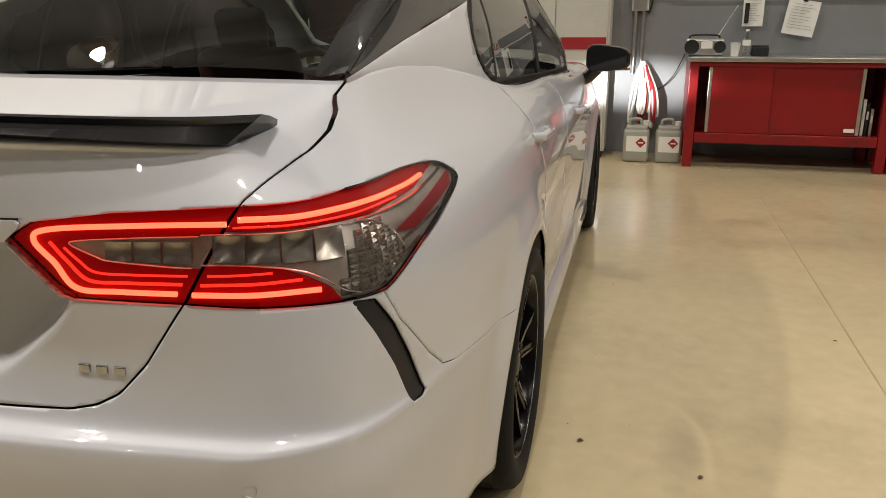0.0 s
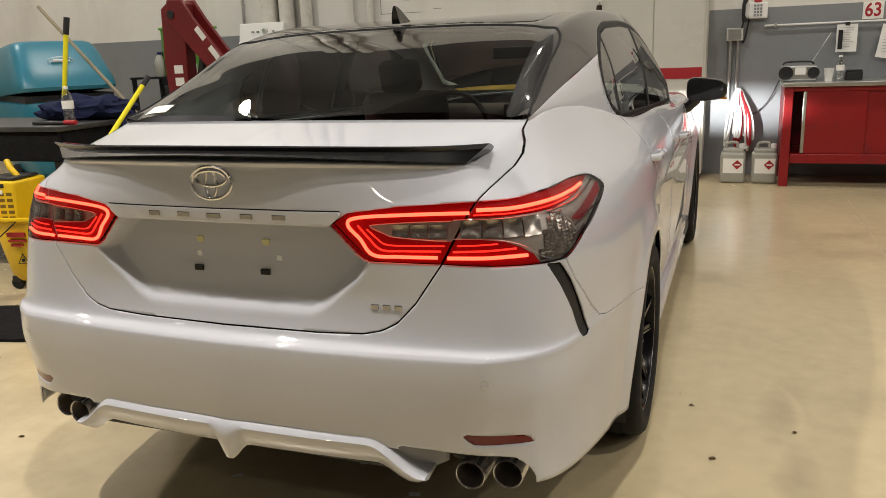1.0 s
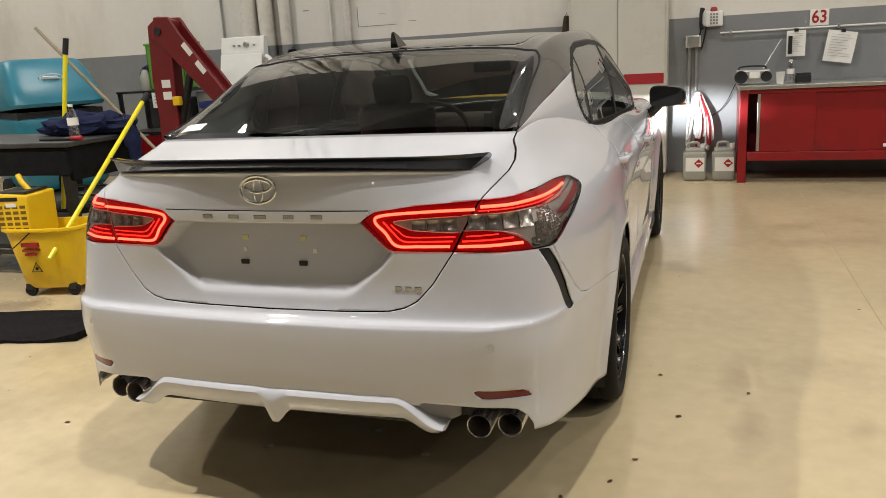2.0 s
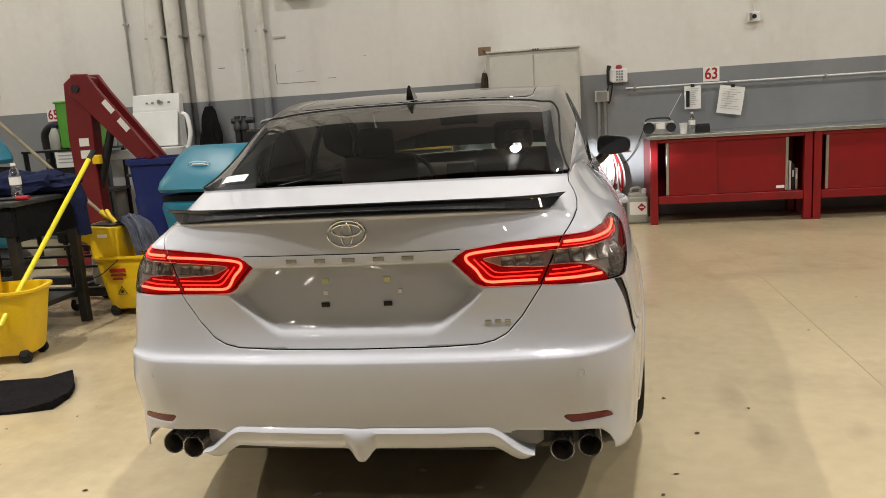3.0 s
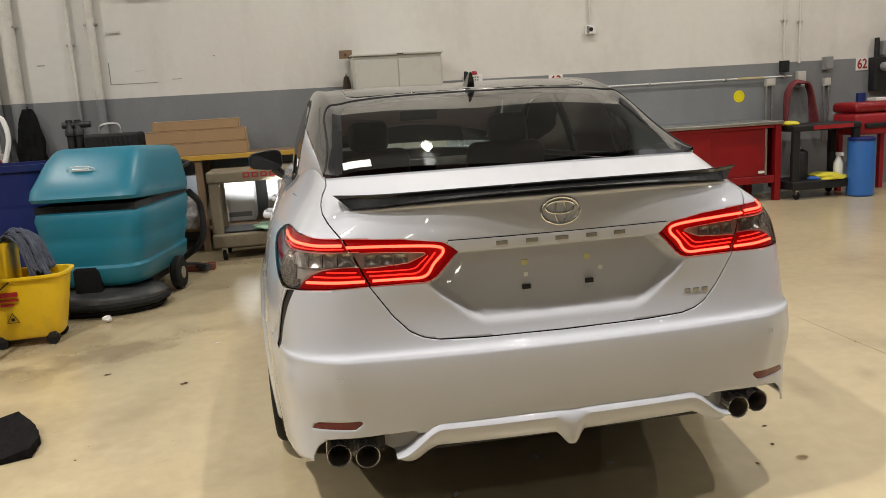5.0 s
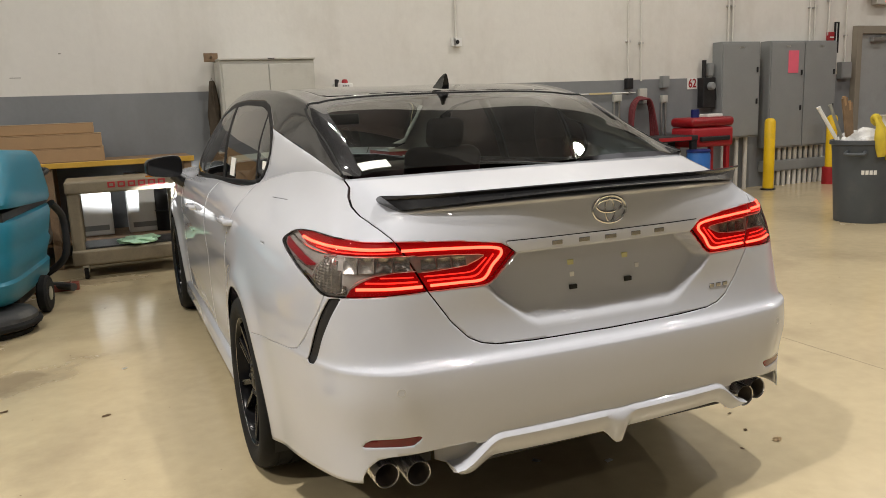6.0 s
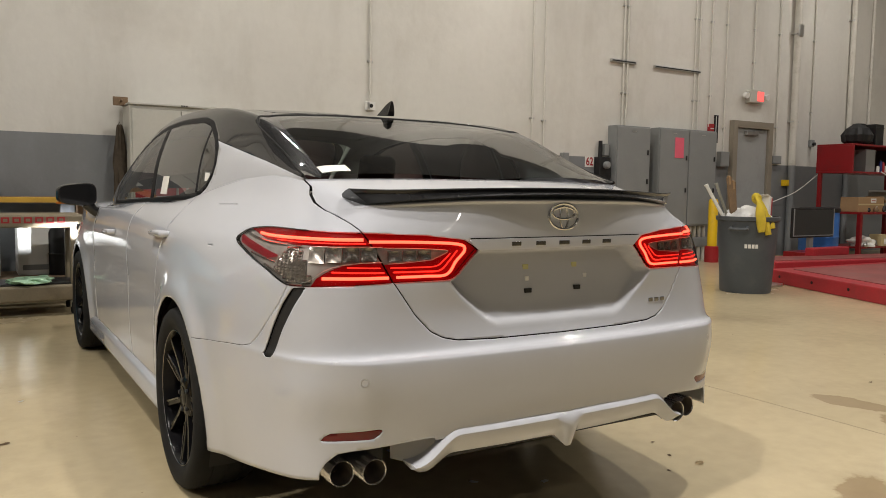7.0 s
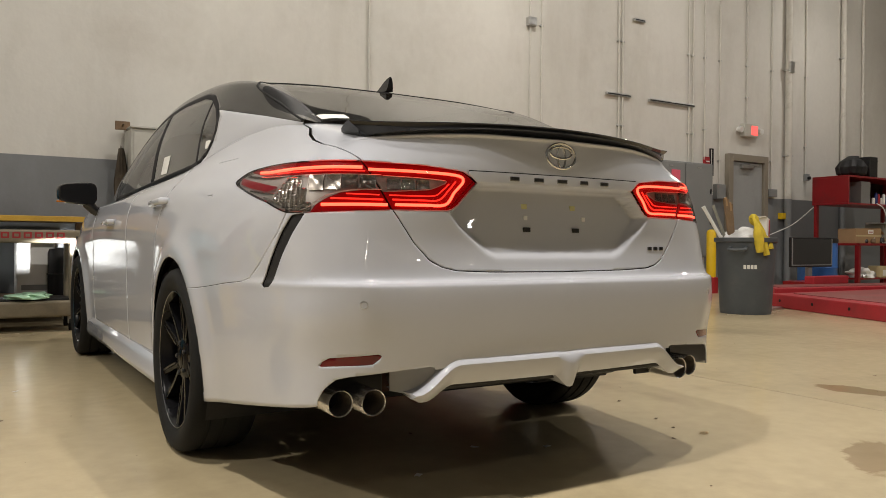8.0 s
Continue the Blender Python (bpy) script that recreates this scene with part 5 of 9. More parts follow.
def bars(name, x0, z0, x1, z1, y, n, mat, parent, vertical=False):
    """Lines of unreadable print as thin plain bars, on a face that looks towards -y."""
    for i in range(n):
        h = (z1 - z0) / n
        zz = z1 - (i + 0.8) * h
        w = (x1 - x0) * random.uniform(0.6, 1.0)
        part(name, box((x0, y - 0.0015, zz), (x0 + w, y, zz + h * 0.45)), mat, parent)


def number_sign(x, z, text, size=0.165):
    """A white plate with a red number, flat on the wall."""
    ob = thing("number_sign", Matrix.Translation((x, WALL - 0.004, z)), "white sign with red number %s on the wall" % text, "sign", "bay numbers")
    part("plate", box((-size * 0.52, -0.004, -size * 0.47), (size * 0.52, 0.004, size * 0.47), 0.001), PAPER, ob)
    cu = bpy.data.curves.new("digits", "FONT")
    cu.body, cu.size, cu.align_x, cu.align_y, cu.extrude, cu.offset = text, size * 1.02, "CENTER", "CENTER", 0.001, 0.0032
    tmp = new("digits_tmp", cu)
    me = bpy.data.meshes.new_from_object(tmp.evaluated_get(bpy.context.evaluated_depsgraph_get()))
    bpy.data.objects.remove(tmp)
    me.materials.append(SIGN_RED)
    d = new("digits", me)
    d.parent = ob
    d.matrix_local = Matrix.Translation((0, -0.006, 0)) @ Matrix.Rotation(radians(90), 4, "X") @ Matrix.Diagonal((0.85, 1, 1, 1))
    return ob


number_sign(2.285, 1.545, "63")
number_sign(6.36, 1.545, "62")
number_sign(-5.70, 1.585, "65")


def wall_pipe(x, r, z0, z1, mat=None, two_tone=True, y=None, clips=()):
    """An upright pipe or conduit on the wall, grey below the band line when painted with the wall."""
    y = WALL - r - 0.012 if y is None else y
    ob = thing("wall_pipe" if r > 0.04 else "conduit", Matrix.Translation((x, y, z0)), "painted upright %s on the wall" % ("steel pipe" if r > 0.04 else "electrical conduit"), "pipe", "pipes on the wall")
    if two_tone and z0 < BAND < z1:
        part("lower_length", tube([(0, 0, 0), (0, 0, BAND - z0)], r, 16), WALL_GREY, ob, "grey painted lower length", True)
        part("upper_length", tube([(0, 0, BAND - z0), (0, 0, z1 - z0)], r, 16), PIPE_CREAM, ob, "", True)
    else:
        part("length", tube([(0, 0, 0), (0, 0, z1 - z0)], r, 14), mat or PIPE_CREAM, ob, "", True)
    for c in clips:
        part("clip", box((-r - 0.02, -r * 0.6, c - z0 - 0.012), (r + 0.02, r + 0.012, c - z0 + 0.012), 0.003), STEEL, ob)
    return ob


for x, r in ((-4.12, 0.105), (-3.89, 0.092), (-3.64, 0.07), (-2.83, 0.045)):
    wall_pipe(x, r, 0.0, EAVES, clips=(2.4, 4.2))
wall_pipe(-3.06, 0.022, 1.2, EAVES, clips=(2.2, 3.5))
wall_pipe(-4.55, 0.016, 1.75, EAVES, STEEL, False, clips=(2.6,))
for x, z0 in ((2.72, 2.16), (5.25, 1.62), (5.46, 1.60), (6.98, 2.1), (7.06, 2.1), (8.56, 2.1), (8.66, 2.1), (8.95, 2.2), (9.33, 1.7), (10.05, 2.85), (10.74, 1.78), (11.75, 2.10)):
    wall_pipe(x, 0.014, z0, EAVES, PIPE_GREY, False, clips=(z0 + 0.5, 3.9))
wall_pipe(11.16, 0.065, 0.0, EAVES, clips=(2.4, 3.95))
wall_pipe(12.90, 0.055, 0.0, EAVES, clips=(4.4,))
wall_pipe(13.6, 0.03, 1.9, EAVES, PIPE_CREAM, False)


def wall_box(name, lo, hi, mat, label, category, bevel=0.004):
    ob = thing(name, Matrix.Translation(((lo[0] + hi[0]) / 2, hi[1], lo[2])), label, category)
    m = Matrix.Translation((-(lo[0] + hi[0]) / 2, -hi[1], -lo[2]))
    part("body", box(lo, hi, bevel, m), mat, ob)
    return ob, m


ob, m = wall_box("wall_socket", (2.66, WALL - 0.055, 2.07), (2.78, WALL, 2.17), WHITE, "small white socket box on the cream wall", "socket")
part("socket_hole", lathe([(0.024, 0), (0.024, 0.006), (0.001, 0.007)], 20, m @ Matrix.Translation((2.72, WALL - 0.055, 2.12)) @ Matrix.Rotation(radians(90), 4, "X")), BLACK_PLASTIC, ob)
part("cover", box((2.67, WALL - 0.06, 2.08), (2.70, WALL - 0.05, 2.16), 0.002, m), STEEL, ob)
for lo, hi, mt, lb in (((-2.52, WALL - 0.09, 2.73), (-2.14, WALL, 2.95), CABINET, "putty coloured junction box high on the wall"), ((-2.70, WALL - 0.006, 2.29), (-2.55, WALL, 2.325), CABINET, "thin putty coloured plate standing for a grey patch on the wall"),
                       ((5.20, WALL - 0.07, 1.50), (5.30, WALL, 1.64), BLACK_PLASTIC, "small black air regulator on the wall"), ((5.42, WALL - 0.06, 1.36), (5.54, WALL, 1.50), CABINET, "putty coloured switch box on the wall"),
                       ((5.79, WALL - 0.08, 1.50), (5.90, WALL, 1.66), GREY_METAL, "grey switch box on the wall"), ((5.80, WALL - 0.06, 1.30), (5.89, WALL, 1.40), CABINET, "putty coloured socket box on the wall"),
                       ((9.20, WALL - 0.09, 1.55), (9.42, WALL, 1.80), GREY_METAL, "grey disconnect box on the wall"), ((10.62, WALL - 0.07, 1.64), (10.86, WALL, 1.78), GREY_METAL, "pair of grey conduit boxes on the wall"),
                       ((10.98, WALL - 0.08, 1.25), (11.10, WALL, 1.36), YELLOW, "small yellow valve on the wall pipe"), ((5.0, WALL - 0.06, 1.34), (5.12, WALL, 1.43), CABINET, "putty coloured socket box on the wall"),
                       ((5.19, WALL - 0.08, 3.86), (5.33, WALL, 3.98), STEEL, "steel conduit joint box on the wall"), ((11.07, WALL - 0.16, 3.90), (11.2, WALL - 0.14, 4.1), STEEL, "steel pipe bracket on the wall")):
    o, _ = wall_box("wall_box", lo, hi, mt, lb, "box")
    part("lid", box((-(hi[0] - lo[0]) * 0.4, lo[1] - hi[1] - 0.006, 0.012), ((hi[0] - lo[0]) * 0.4, lo[1] - hi[1], hi[2] - lo[2] - 0.012), 0.002), mt, o)
for x in (5.02, 5.10, 5.81, 5.88):
    wall_pipe(x, 0.013, 0.6, 1.36, STEEL, False)
for x in (1.06, 1.13):
    wall_pipe(x, 0.018, 0.75, 1.33, STEEL, False)
o, _ = wall_box("wall_box", (1.02, WALL - 0.08, 1.32), (1.17, WALL, 1.44), CABINET, "putty coloured socket box above two conduits", "box")
part("lid", box((-0.06, -0.086, 0.01), (0.06, -0.08, 0.11), 0.002), STEEL, o)

rail = thing("wall_rail", Matrix.Translation((3.36, WALL, 1.45)), "long white painted conduit rail along the wall", "rail")
part("bar", tube([(-2.0, -0.035, 0), (2.0, -0.035, 0)], 0.009, 12), WHITE, rail, "", True)
for x in (-1.9, -0.9, 0.1, 1.1, 1.9):
    part("clip", box((x - 0.012, -0.045, -0.02), (x + 0.012, 0, 0.02), 0.003), STEEL, rail)
part("tape", box((1.25, -0.052, -0.012), (1.60, -0.034, 0.012), 0.003), TAPE, rail, "strip of tan tape")
for x, z, l in ((6.97, 3.07, 0.26), (8.16, 3.06, 0.53), (7.41, 4.28, 0.12)):
    o = thing("strut_channel", Matrix.Translation((x, WALL, z)), "short steel strut channel holding conduits", "strut")
    part("channel", box((-l, -0.045, -0.022), (l, -0.004, 0.022), 0.004), STEEL, o)
    # dark strip stands for the shaded channel opening
    part("dark_slot_block", box((-l + 0.02, -0.048, -0.008), (l - 0.02, -0.044, 0.008)), DARK_STEEL, o)

# papers clipped on the rail
for x0, x1, z0, z1, tilt, nm in ((1.99, 2.165, 1.18, 1.43, 0, "narrow printed sheet clipped to the wall rail"), (2.37, 2.635, 1.10, 1.40, 9, "white sheet with faint lines hanging askew")):
    ob = thing("paper_sheet", Matrix.Translation(((x0 + x1) / 2, WALL - 0.055, z1)) @ Matrix.Rotation(radians(tilt), 4, "Y"), nm, "paper")
    w, h = x1 - x0, z1 - z0
    bm = bmesh.new()
    g = [[bm.verts.new((-w / 2 + w * i / 6, 0.006 * math.sin(i * 1.3 + j) - 0.01 * (j / 6), -h * j / 6)) for j in range(7)] for i in range(7)]
    for i in range(6):
        for j in range(6):
            bm.faces.new((g[i][j], g[i + 1][j], g[i + 1][j + 1], g[i][j + 1]))
    part("sheet", bm, PAPER, ob, "", True)
    part("clip", box((-0.02, -0.012, -0.012), (0.02, 0.012, 0.02), 0.003), BLACK_PLASTIC, ob)
    for i in range(9):
        zz = -h * (0.12 + 0.085 * i)
        part("print_line", box((-w * 0.38, -0.0215, zz - 0.004), (w * random.uniform(0.0, 0.4), -0.0195, zz)), PRINT_GREY, ob)
    if tilt == 0:
        part("print_block", box((-w * 0.42, -0.0225, -h * 0.9), (-w * 0.2, -0.0205, -h * 0.2)), BLACK_PLASTIC, ob)

# wall telephone
ph = thing("wall_phone", Matrix.Translation((1.25, WALL, 1.50)), "white wall telephone with black handset and curled cord", "telephone")
part("base", box((-0.04, -0.07, 0.02), (0.13, 0, 0.17), 0.012), WHITE, ph)
part("handset", tube([(-0.07, -0.10, 0.20), (-0.085, -0.12, 0.15), (-0.085, -0.12, 0.05), (-0.07, -0.10, 0.0)], [0.026, 0.017, 0.017, 0.026], 12), BLACK_PLASTIC, ph, "", True)
part("cradle", box((-0.095, -0.085, 0.03), (-0.04, 0, 0.17), 0.01), WHITE, ph)
part("cord", tube(spline([(-0.08, -0.09, 0.0), (-0.10, -0.06, -0.12), (-0.075, -0.04, -0.20), (-0.05, -0.04, -0.10), (-0.03, -0.03, 0.02)], 8), 0.008, 8), BLACK_PLASTIC, ph, "", True)
part("signal_light", lathe([(0.035, 0.0), (0.035, 0.02), (0.025, 0.04), (0.001, 0.045)], 20, Matrix.Translation((0.04, -0.04, 0.17))), SIGN_RED, ph, "red signal dome", True)
for i in range(4):
    for j in range(3):
        part("key", box((0.005 + 0.028 * j, -0.076, 0.04 + 0.03 * i), (0.025 + 0.028 * j, -0.069, 0.06 + 0.03 * i), 0.002), GREY_METAL, ph)

st = thing("round_sticker", Matrix.Translation((4.66, WALL - 0.001, 1.235)), "round yellow sticker on the grey wall band", "sticker")
part("disc", lathe([(0.074, 0), (0.074, 0.003), (0.001, 0.003)], 28, Matrix.Rotation(radians(90), 4, "X")), LEMON_GLOSS, st)
part("ring", tube([(0.052 * math.cos(a), -0.004, 0.052 * math.sin(a)) for a in [2 * math.pi * i / 28 for i in range(28)]], 0.002, 6, True), YELLOW, st)

hose = thing("air_hose", Matrix.Translation((5.42, WALL, 1.25)), "coiled dark red air hose hung on a wall hook", "hose")
for k in range(4):
    part("coil", tube(spline([(-0.16 - 0.012 * k, -0.05 - 0.03 * k, -0.42), (-0.16, -0.05 - 0.03 * k, -0.05), (-0.10, -0.06 - 0.03 * k, 0.09), (0.0, -0.06 - 0.03 * k, 0.135 - 0.01 * k), (0.10, -0.06 - 0.03 * k, 0.09), (0.17, -0.05 - 0.03 * k, -0.06), (0.20 + 0.015 * k, -0.05 - 0.03 * k, -0.40)], 6), 0.017, 8), HOSE_RED, hose, "", True)
part("hook", box((-0.03, -0.17, 0.05), (0.03, 0, 0.09), 0.008), STEEL, hose)

# tall cabinet with a board beside it
cab = thing("steel_cabinet", Matrix.Translation((0.36, 6.85, 0)), "tall putty-grey steel cabinet with two doors, against the wall", "cabinet")
part("carcass", box((-0.50, -0.39, 0.06), (0.49, 0, 1.915), 0.008), CABINET, cab)
part("plinth", box((-0.48, -0.36, 0), (0.47, -0.02, 0.06)), DARK_STEEL, cab)
for s, nm in ((-1, 0), (1, 1)):
    d = part("door", box((0.004 if s > 0 else -0.478, -0.408, 0.09), (0.470 if s > 0 else -0.004, -0.388, 1.875), 0.005), CABINET, cab)
    part("handle", box((s * 0.05 - 0.012, -0.428, 0.95), (s * 0.05 + 0.012, -0.405, 1.09), 0.004), STEEL, d, "steel handle")
part("top_plate", box((-0.51, -0.42, 1.915), (0.50, 0, 1.935), 0.004), CABINET, cab)
for i in range(3):
    part("label_bar", box((-0.005 + 0.024 * i, -0.423, 1.918), (0.013 + 0.024 * i, -0.420, 1.932)), BLACK_PLASTIC, cab)
part("red_band", box((-0.46, -0.414, 0.985), (0.46, -0.409, 1.09), 0.002), SIGN_RED, cab, "wide red stripe across the doors")

bd = thing("wall_bracket", Matrix.Translation((-0.19, WALL - 0.17, 1.95)) @ Matrix.Diagonal((0.75, 1, 0.6, 1)), "weathered wooden coat bracket on the wall", "bracket")
part("board", box((-0.09, -0.03, -0.06), (0.10, 0, 0.09), 0.006), OLD_WOOD, bd)
part("peg", tube([(0, -0.02, 0.0), (0, -0.13, 0.03)], 0.014, 10), OLD_WOOD, bd, "", True)


def hanging_cloth(name, x, y, z0, z1, w, mat, label, seed=0):
    """A coat or apron hanging in folds."""
    ob = thing(name, Matrix.Translation((x, y, z1)), label, "coat")
    bm = bmesh.new()
    n, k, rings = 20, 12, []
    for j in range(k + 1):
        s = j / k
        ww = w * (0.35 + 0.65 * min(1, s * 2.2) ** 0.7)
        ring = []
        for i in range(n):
            a = 2 * math.pi * i / n
            fold = 1 + 0.20 * math.sin(5 * a + seed + 2 * s) * s + 0.12 * math.sin(9 * a + 2 * seed + 5 * s) + 0.06 * math.sin(14 * s + 3 * a)
            ring.append(bm.verts.new((ww * fold * math.cos(a), 0.075 * fold * math.sin(a) * (0.6 + 0.4 * s), -(z1 - z0) * s - 0.02 * math.sin(3 * a) * s)))
        rings.append(ring)
    for a, b in zip(rings, rings[1:]):
        for i in range(n):
            bm.faces.new((a[i], a[(i + 1) % n], b[(i + 1) % n], b[i]))
    bm.faces.new(rings[0][::-1])
    part("cloth", bm, mat, ob, "", True)
    part("loop", tube([(-0.01, 0, -0.005), (0, 0.03, 0.035), (0.01, 0, -0.005)], 0.004, 6), mat, ob, "", True)
    return ob


hanging_cloth("work_coat", -0.20, WALL - 0.20, 0.98, 1.72, 0.065, BROWN_CLOTH, "brown work coat hanging on a wooden peg", 1)
hanging_cloth("work_coat", -3.55, WALL - 0.14, 0.95, 1.56, 0.125, CLOTH_BLACK, "black work coat hanging on the wall", 2)

# electrical cabinets, extinguisher, door, exit sign
def panel_board(x0, x1, z0, z1, doors, label, stands=()):
    ob = thing("electrical_panel", Matrix.Translation(((x0 + x1) / 2, WALL, z0)), label, "electrical panel", "electrical panels")
    w, h = x1 - x0, z1 - z0
    part("enclosure", box((-w / 2, -0.19, 0), (w / 2, 0, h), 0.006), GREY_METAL, ob)
    for i in range(doors):
        a, b = -w / 2 + w * i / doors, -w / 2 + w * (i + 1) / doors
        d = part("door", box((a + 0.012, -0.208, 0.02), (b - 0.012, -0.188, h - 0.02), 0.006), GREY_METAL, ob)
        for zz in (0.35, 0.68):
            part("latch", box((b - 0.075, -0.225, h * zz), (b - 0.05, -0.206, h * zz + 0.075), 0.005), BLACK_PLASTIC, d, "black latch")
        part("name_plate", box(((a + b) / 2 - 0.04, -0.211, h - 0.09), ((a + b) / 2 + 0.04, -0.207, h - 0.07), 0.001), STEEL, d)
    for x in stands:
        part("conduit_stub", tube([(x, -0.09, 0), (x, -0.09, -z0)], 0.03, 12), PIPE_GREY, ob, "", True)
    return ob


panel_board(6.72, 7.42, 0.76, 2.10, 1, "narrow grey electrical panel with one door", (-0.2, 0.05, 0.22))
pb = panel_board(7.62, 8.95, 0.57, 2.11, 2, "wide grey electrical cabinet with two doors", [-0.55 + 0.11 * i for i in range(11)])
part("notice", box((-0.33, -0.214, 1.08), (-0.13, -0.209, 1.40), 0.001), PINK, pb, "pink notice sheet taped on the door")
wire = thing("wireway", Matrix.Translation((8.3, WALL, 0.30)), "grey wire duct below the electrical cabinet", "wire duct")
part("duct", box((-0.65, -0.14, -0.08), (0.65, 0, 0.08), 0.005), GREY_METAL, wire)
part("cover_strip", box((-0.63, -0.146, -0.06), (0.63, -0.139, 0.06), 0.002), GREY_METAL, wire)

sw = thing("safety_switch", Matrix.Translation((6.56, WALL, 1.20)), "dark grey safety switch with lever and meter", "switch")
part("case", box((-0.10, -0.12, 0.0), (0.12, 0, 0.42), 0.008), DARK_STEEL, sw)
part("meter", lathe([(0.055, 0), (0.055, 0.05), (0.04, 0.07), (0.001, 0.075)], 24, Matrix.Translation((0.02, -0.12, 0.30)) @ Matrix.Rotation(radians(90), 4, "X")), GREY_METAL, sw, "", True)
part("lever", box((0.12, -0.10, 0.10), (0.15, -0.07, 0.32), 0.006), BLACK_PLASTIC, sw)
part("upper_pipe", tube([(-0.04, -0.06, 0.42), (-0.04, -0.06, 0.66)], 0.03, 12), BLACK_PLASTIC, sw, "", True)
part("gauge", box((0.02, -0.10, 0.44), (0.10, -0.01, 0.62), 0.01), GREY_METAL, sw)

door = thing("door_1", Matrix.Translation((10.03, WALL, 0)), "closed grey steel door with closer in a grey frame", "door", "", "structure")
for lo, hi in (((-0.53, -0.10, 0), (-0.42, 0.0, 2.34)), ((0.42, -0.10, 0), (0.53, 0, 2.34)), ((-0.42, -0.10, 2.22), (0.42, 0, 2.34))):
    part("door_frame", box(lo, hi, 0.006), FRAME_GREY, door)
leaf = part("door_leaf", box((-0.415, -0.05, 0.01), (0.415, -0.005, 2.215), 0.004), DOOR_GREY, door)
part("door_closer", box((-0.20, -0.12, 2.10), (0.10, -0.05, 2.17), 0.01), STEEL, leaf, "steel door closer")
part("closer_arm", box((0.0, -0.11, 2.16), (0.24, -0.09, 2.19), 0.004), STEEL, leaf)
part("door_handle", tube([(0.34, -0.05, 1.02), (0.34, -0.10, 1.02), (0.22, -0.11, 1.02)], 0.011, 10), STEEL, leaf, "", True)

ex = thing("exit_sign", Matrix.Translation((10.10, WALL, 2.66)), "glowing red exit sign with two emergency lamp heads", "exit sign")
part("housing", box((-0.22, -0.11, 0), (0.14, 0, 0.22), 0.012), CABINET, ex)
part("lit_face", box((-0.04, -0.116, 0.03), (0.13, -0.110, 0.19), 0.003), EXIT_GLOW, ex, "glowing red panel")
for s in (-0.30, 0.25):
    part("lamp_head", lathe([(0.045, 0.0), (0.055, 0.06), (0.05, 0.075), (0.001, 0.07)], 20, Matrix.Translation((s, -0.04, 0.12)) @ Matrix.Rotation(radians(100), 4, "X")), WHITE, ex, "", True)
    part("arm", tube([(s * 0.6, -0.05, 0.12), (s, -0.05, 0.12)], 0.012, 8), BLACK_PLASTIC, ex, "", True)
fa = thing("fire_alarm", Matrix.Translation((9.0, WALL, 2.12)), "small red fire alarm pull box", "fire alarm")
part("case", box((-0.06, -0.05, 0), (0.06, 0, 0.13), 0.008), SIGN_RED, fa)
part("pull_bar", box((-0.04, -0.062, 0.04), (0.04, -0.05, 0.06), 0.004), WHITE, fa)
th = thing("wall_gauge", Matrix.Translation((9.14, WALL, 1.94)), "slim dark frame gauge on the wall", "gauge")
for lo, hi in (((-0.04, -0.03, 0), (-0.025, 0, 0.46)), ((0.025, -0.03, 0), (0.04, 0, 0.46)), ((-0.025, -0.03, 0.445), (0.025, 0, 0.46)), ((-0.025, -0.03, 0), (0.025, 0, 0.015))):
    part("frame_bar", box(lo, hi, 0.003), BLACK_PLASTIC, th)
part("tube", tube([(0, -0.015, 0.02), (0, -0.015, 0.44)], 0.008, 8), WHITE, th, "", True)
cm = thing("wall_camera", Matrix.Translation((11.78, WALL, 2.04)), "small dark socket head at the end of a conduit", "socket")
part("case", box((-0.05, -0.07, -0.06), (0.05, 0, 0.07), 0.01), GREY_METAL, cm)
part("eye", lathe([(0.03, 0), (0.03, 0.04), (0.02, 0.045), (0.001, 0.045)], 16, Matrix.Translation((0.0, -0.07, -0.01)) @ Matrix.Rotation(radians(90), 4, "X")), BLACK_PLASTIC, cm, "", True)

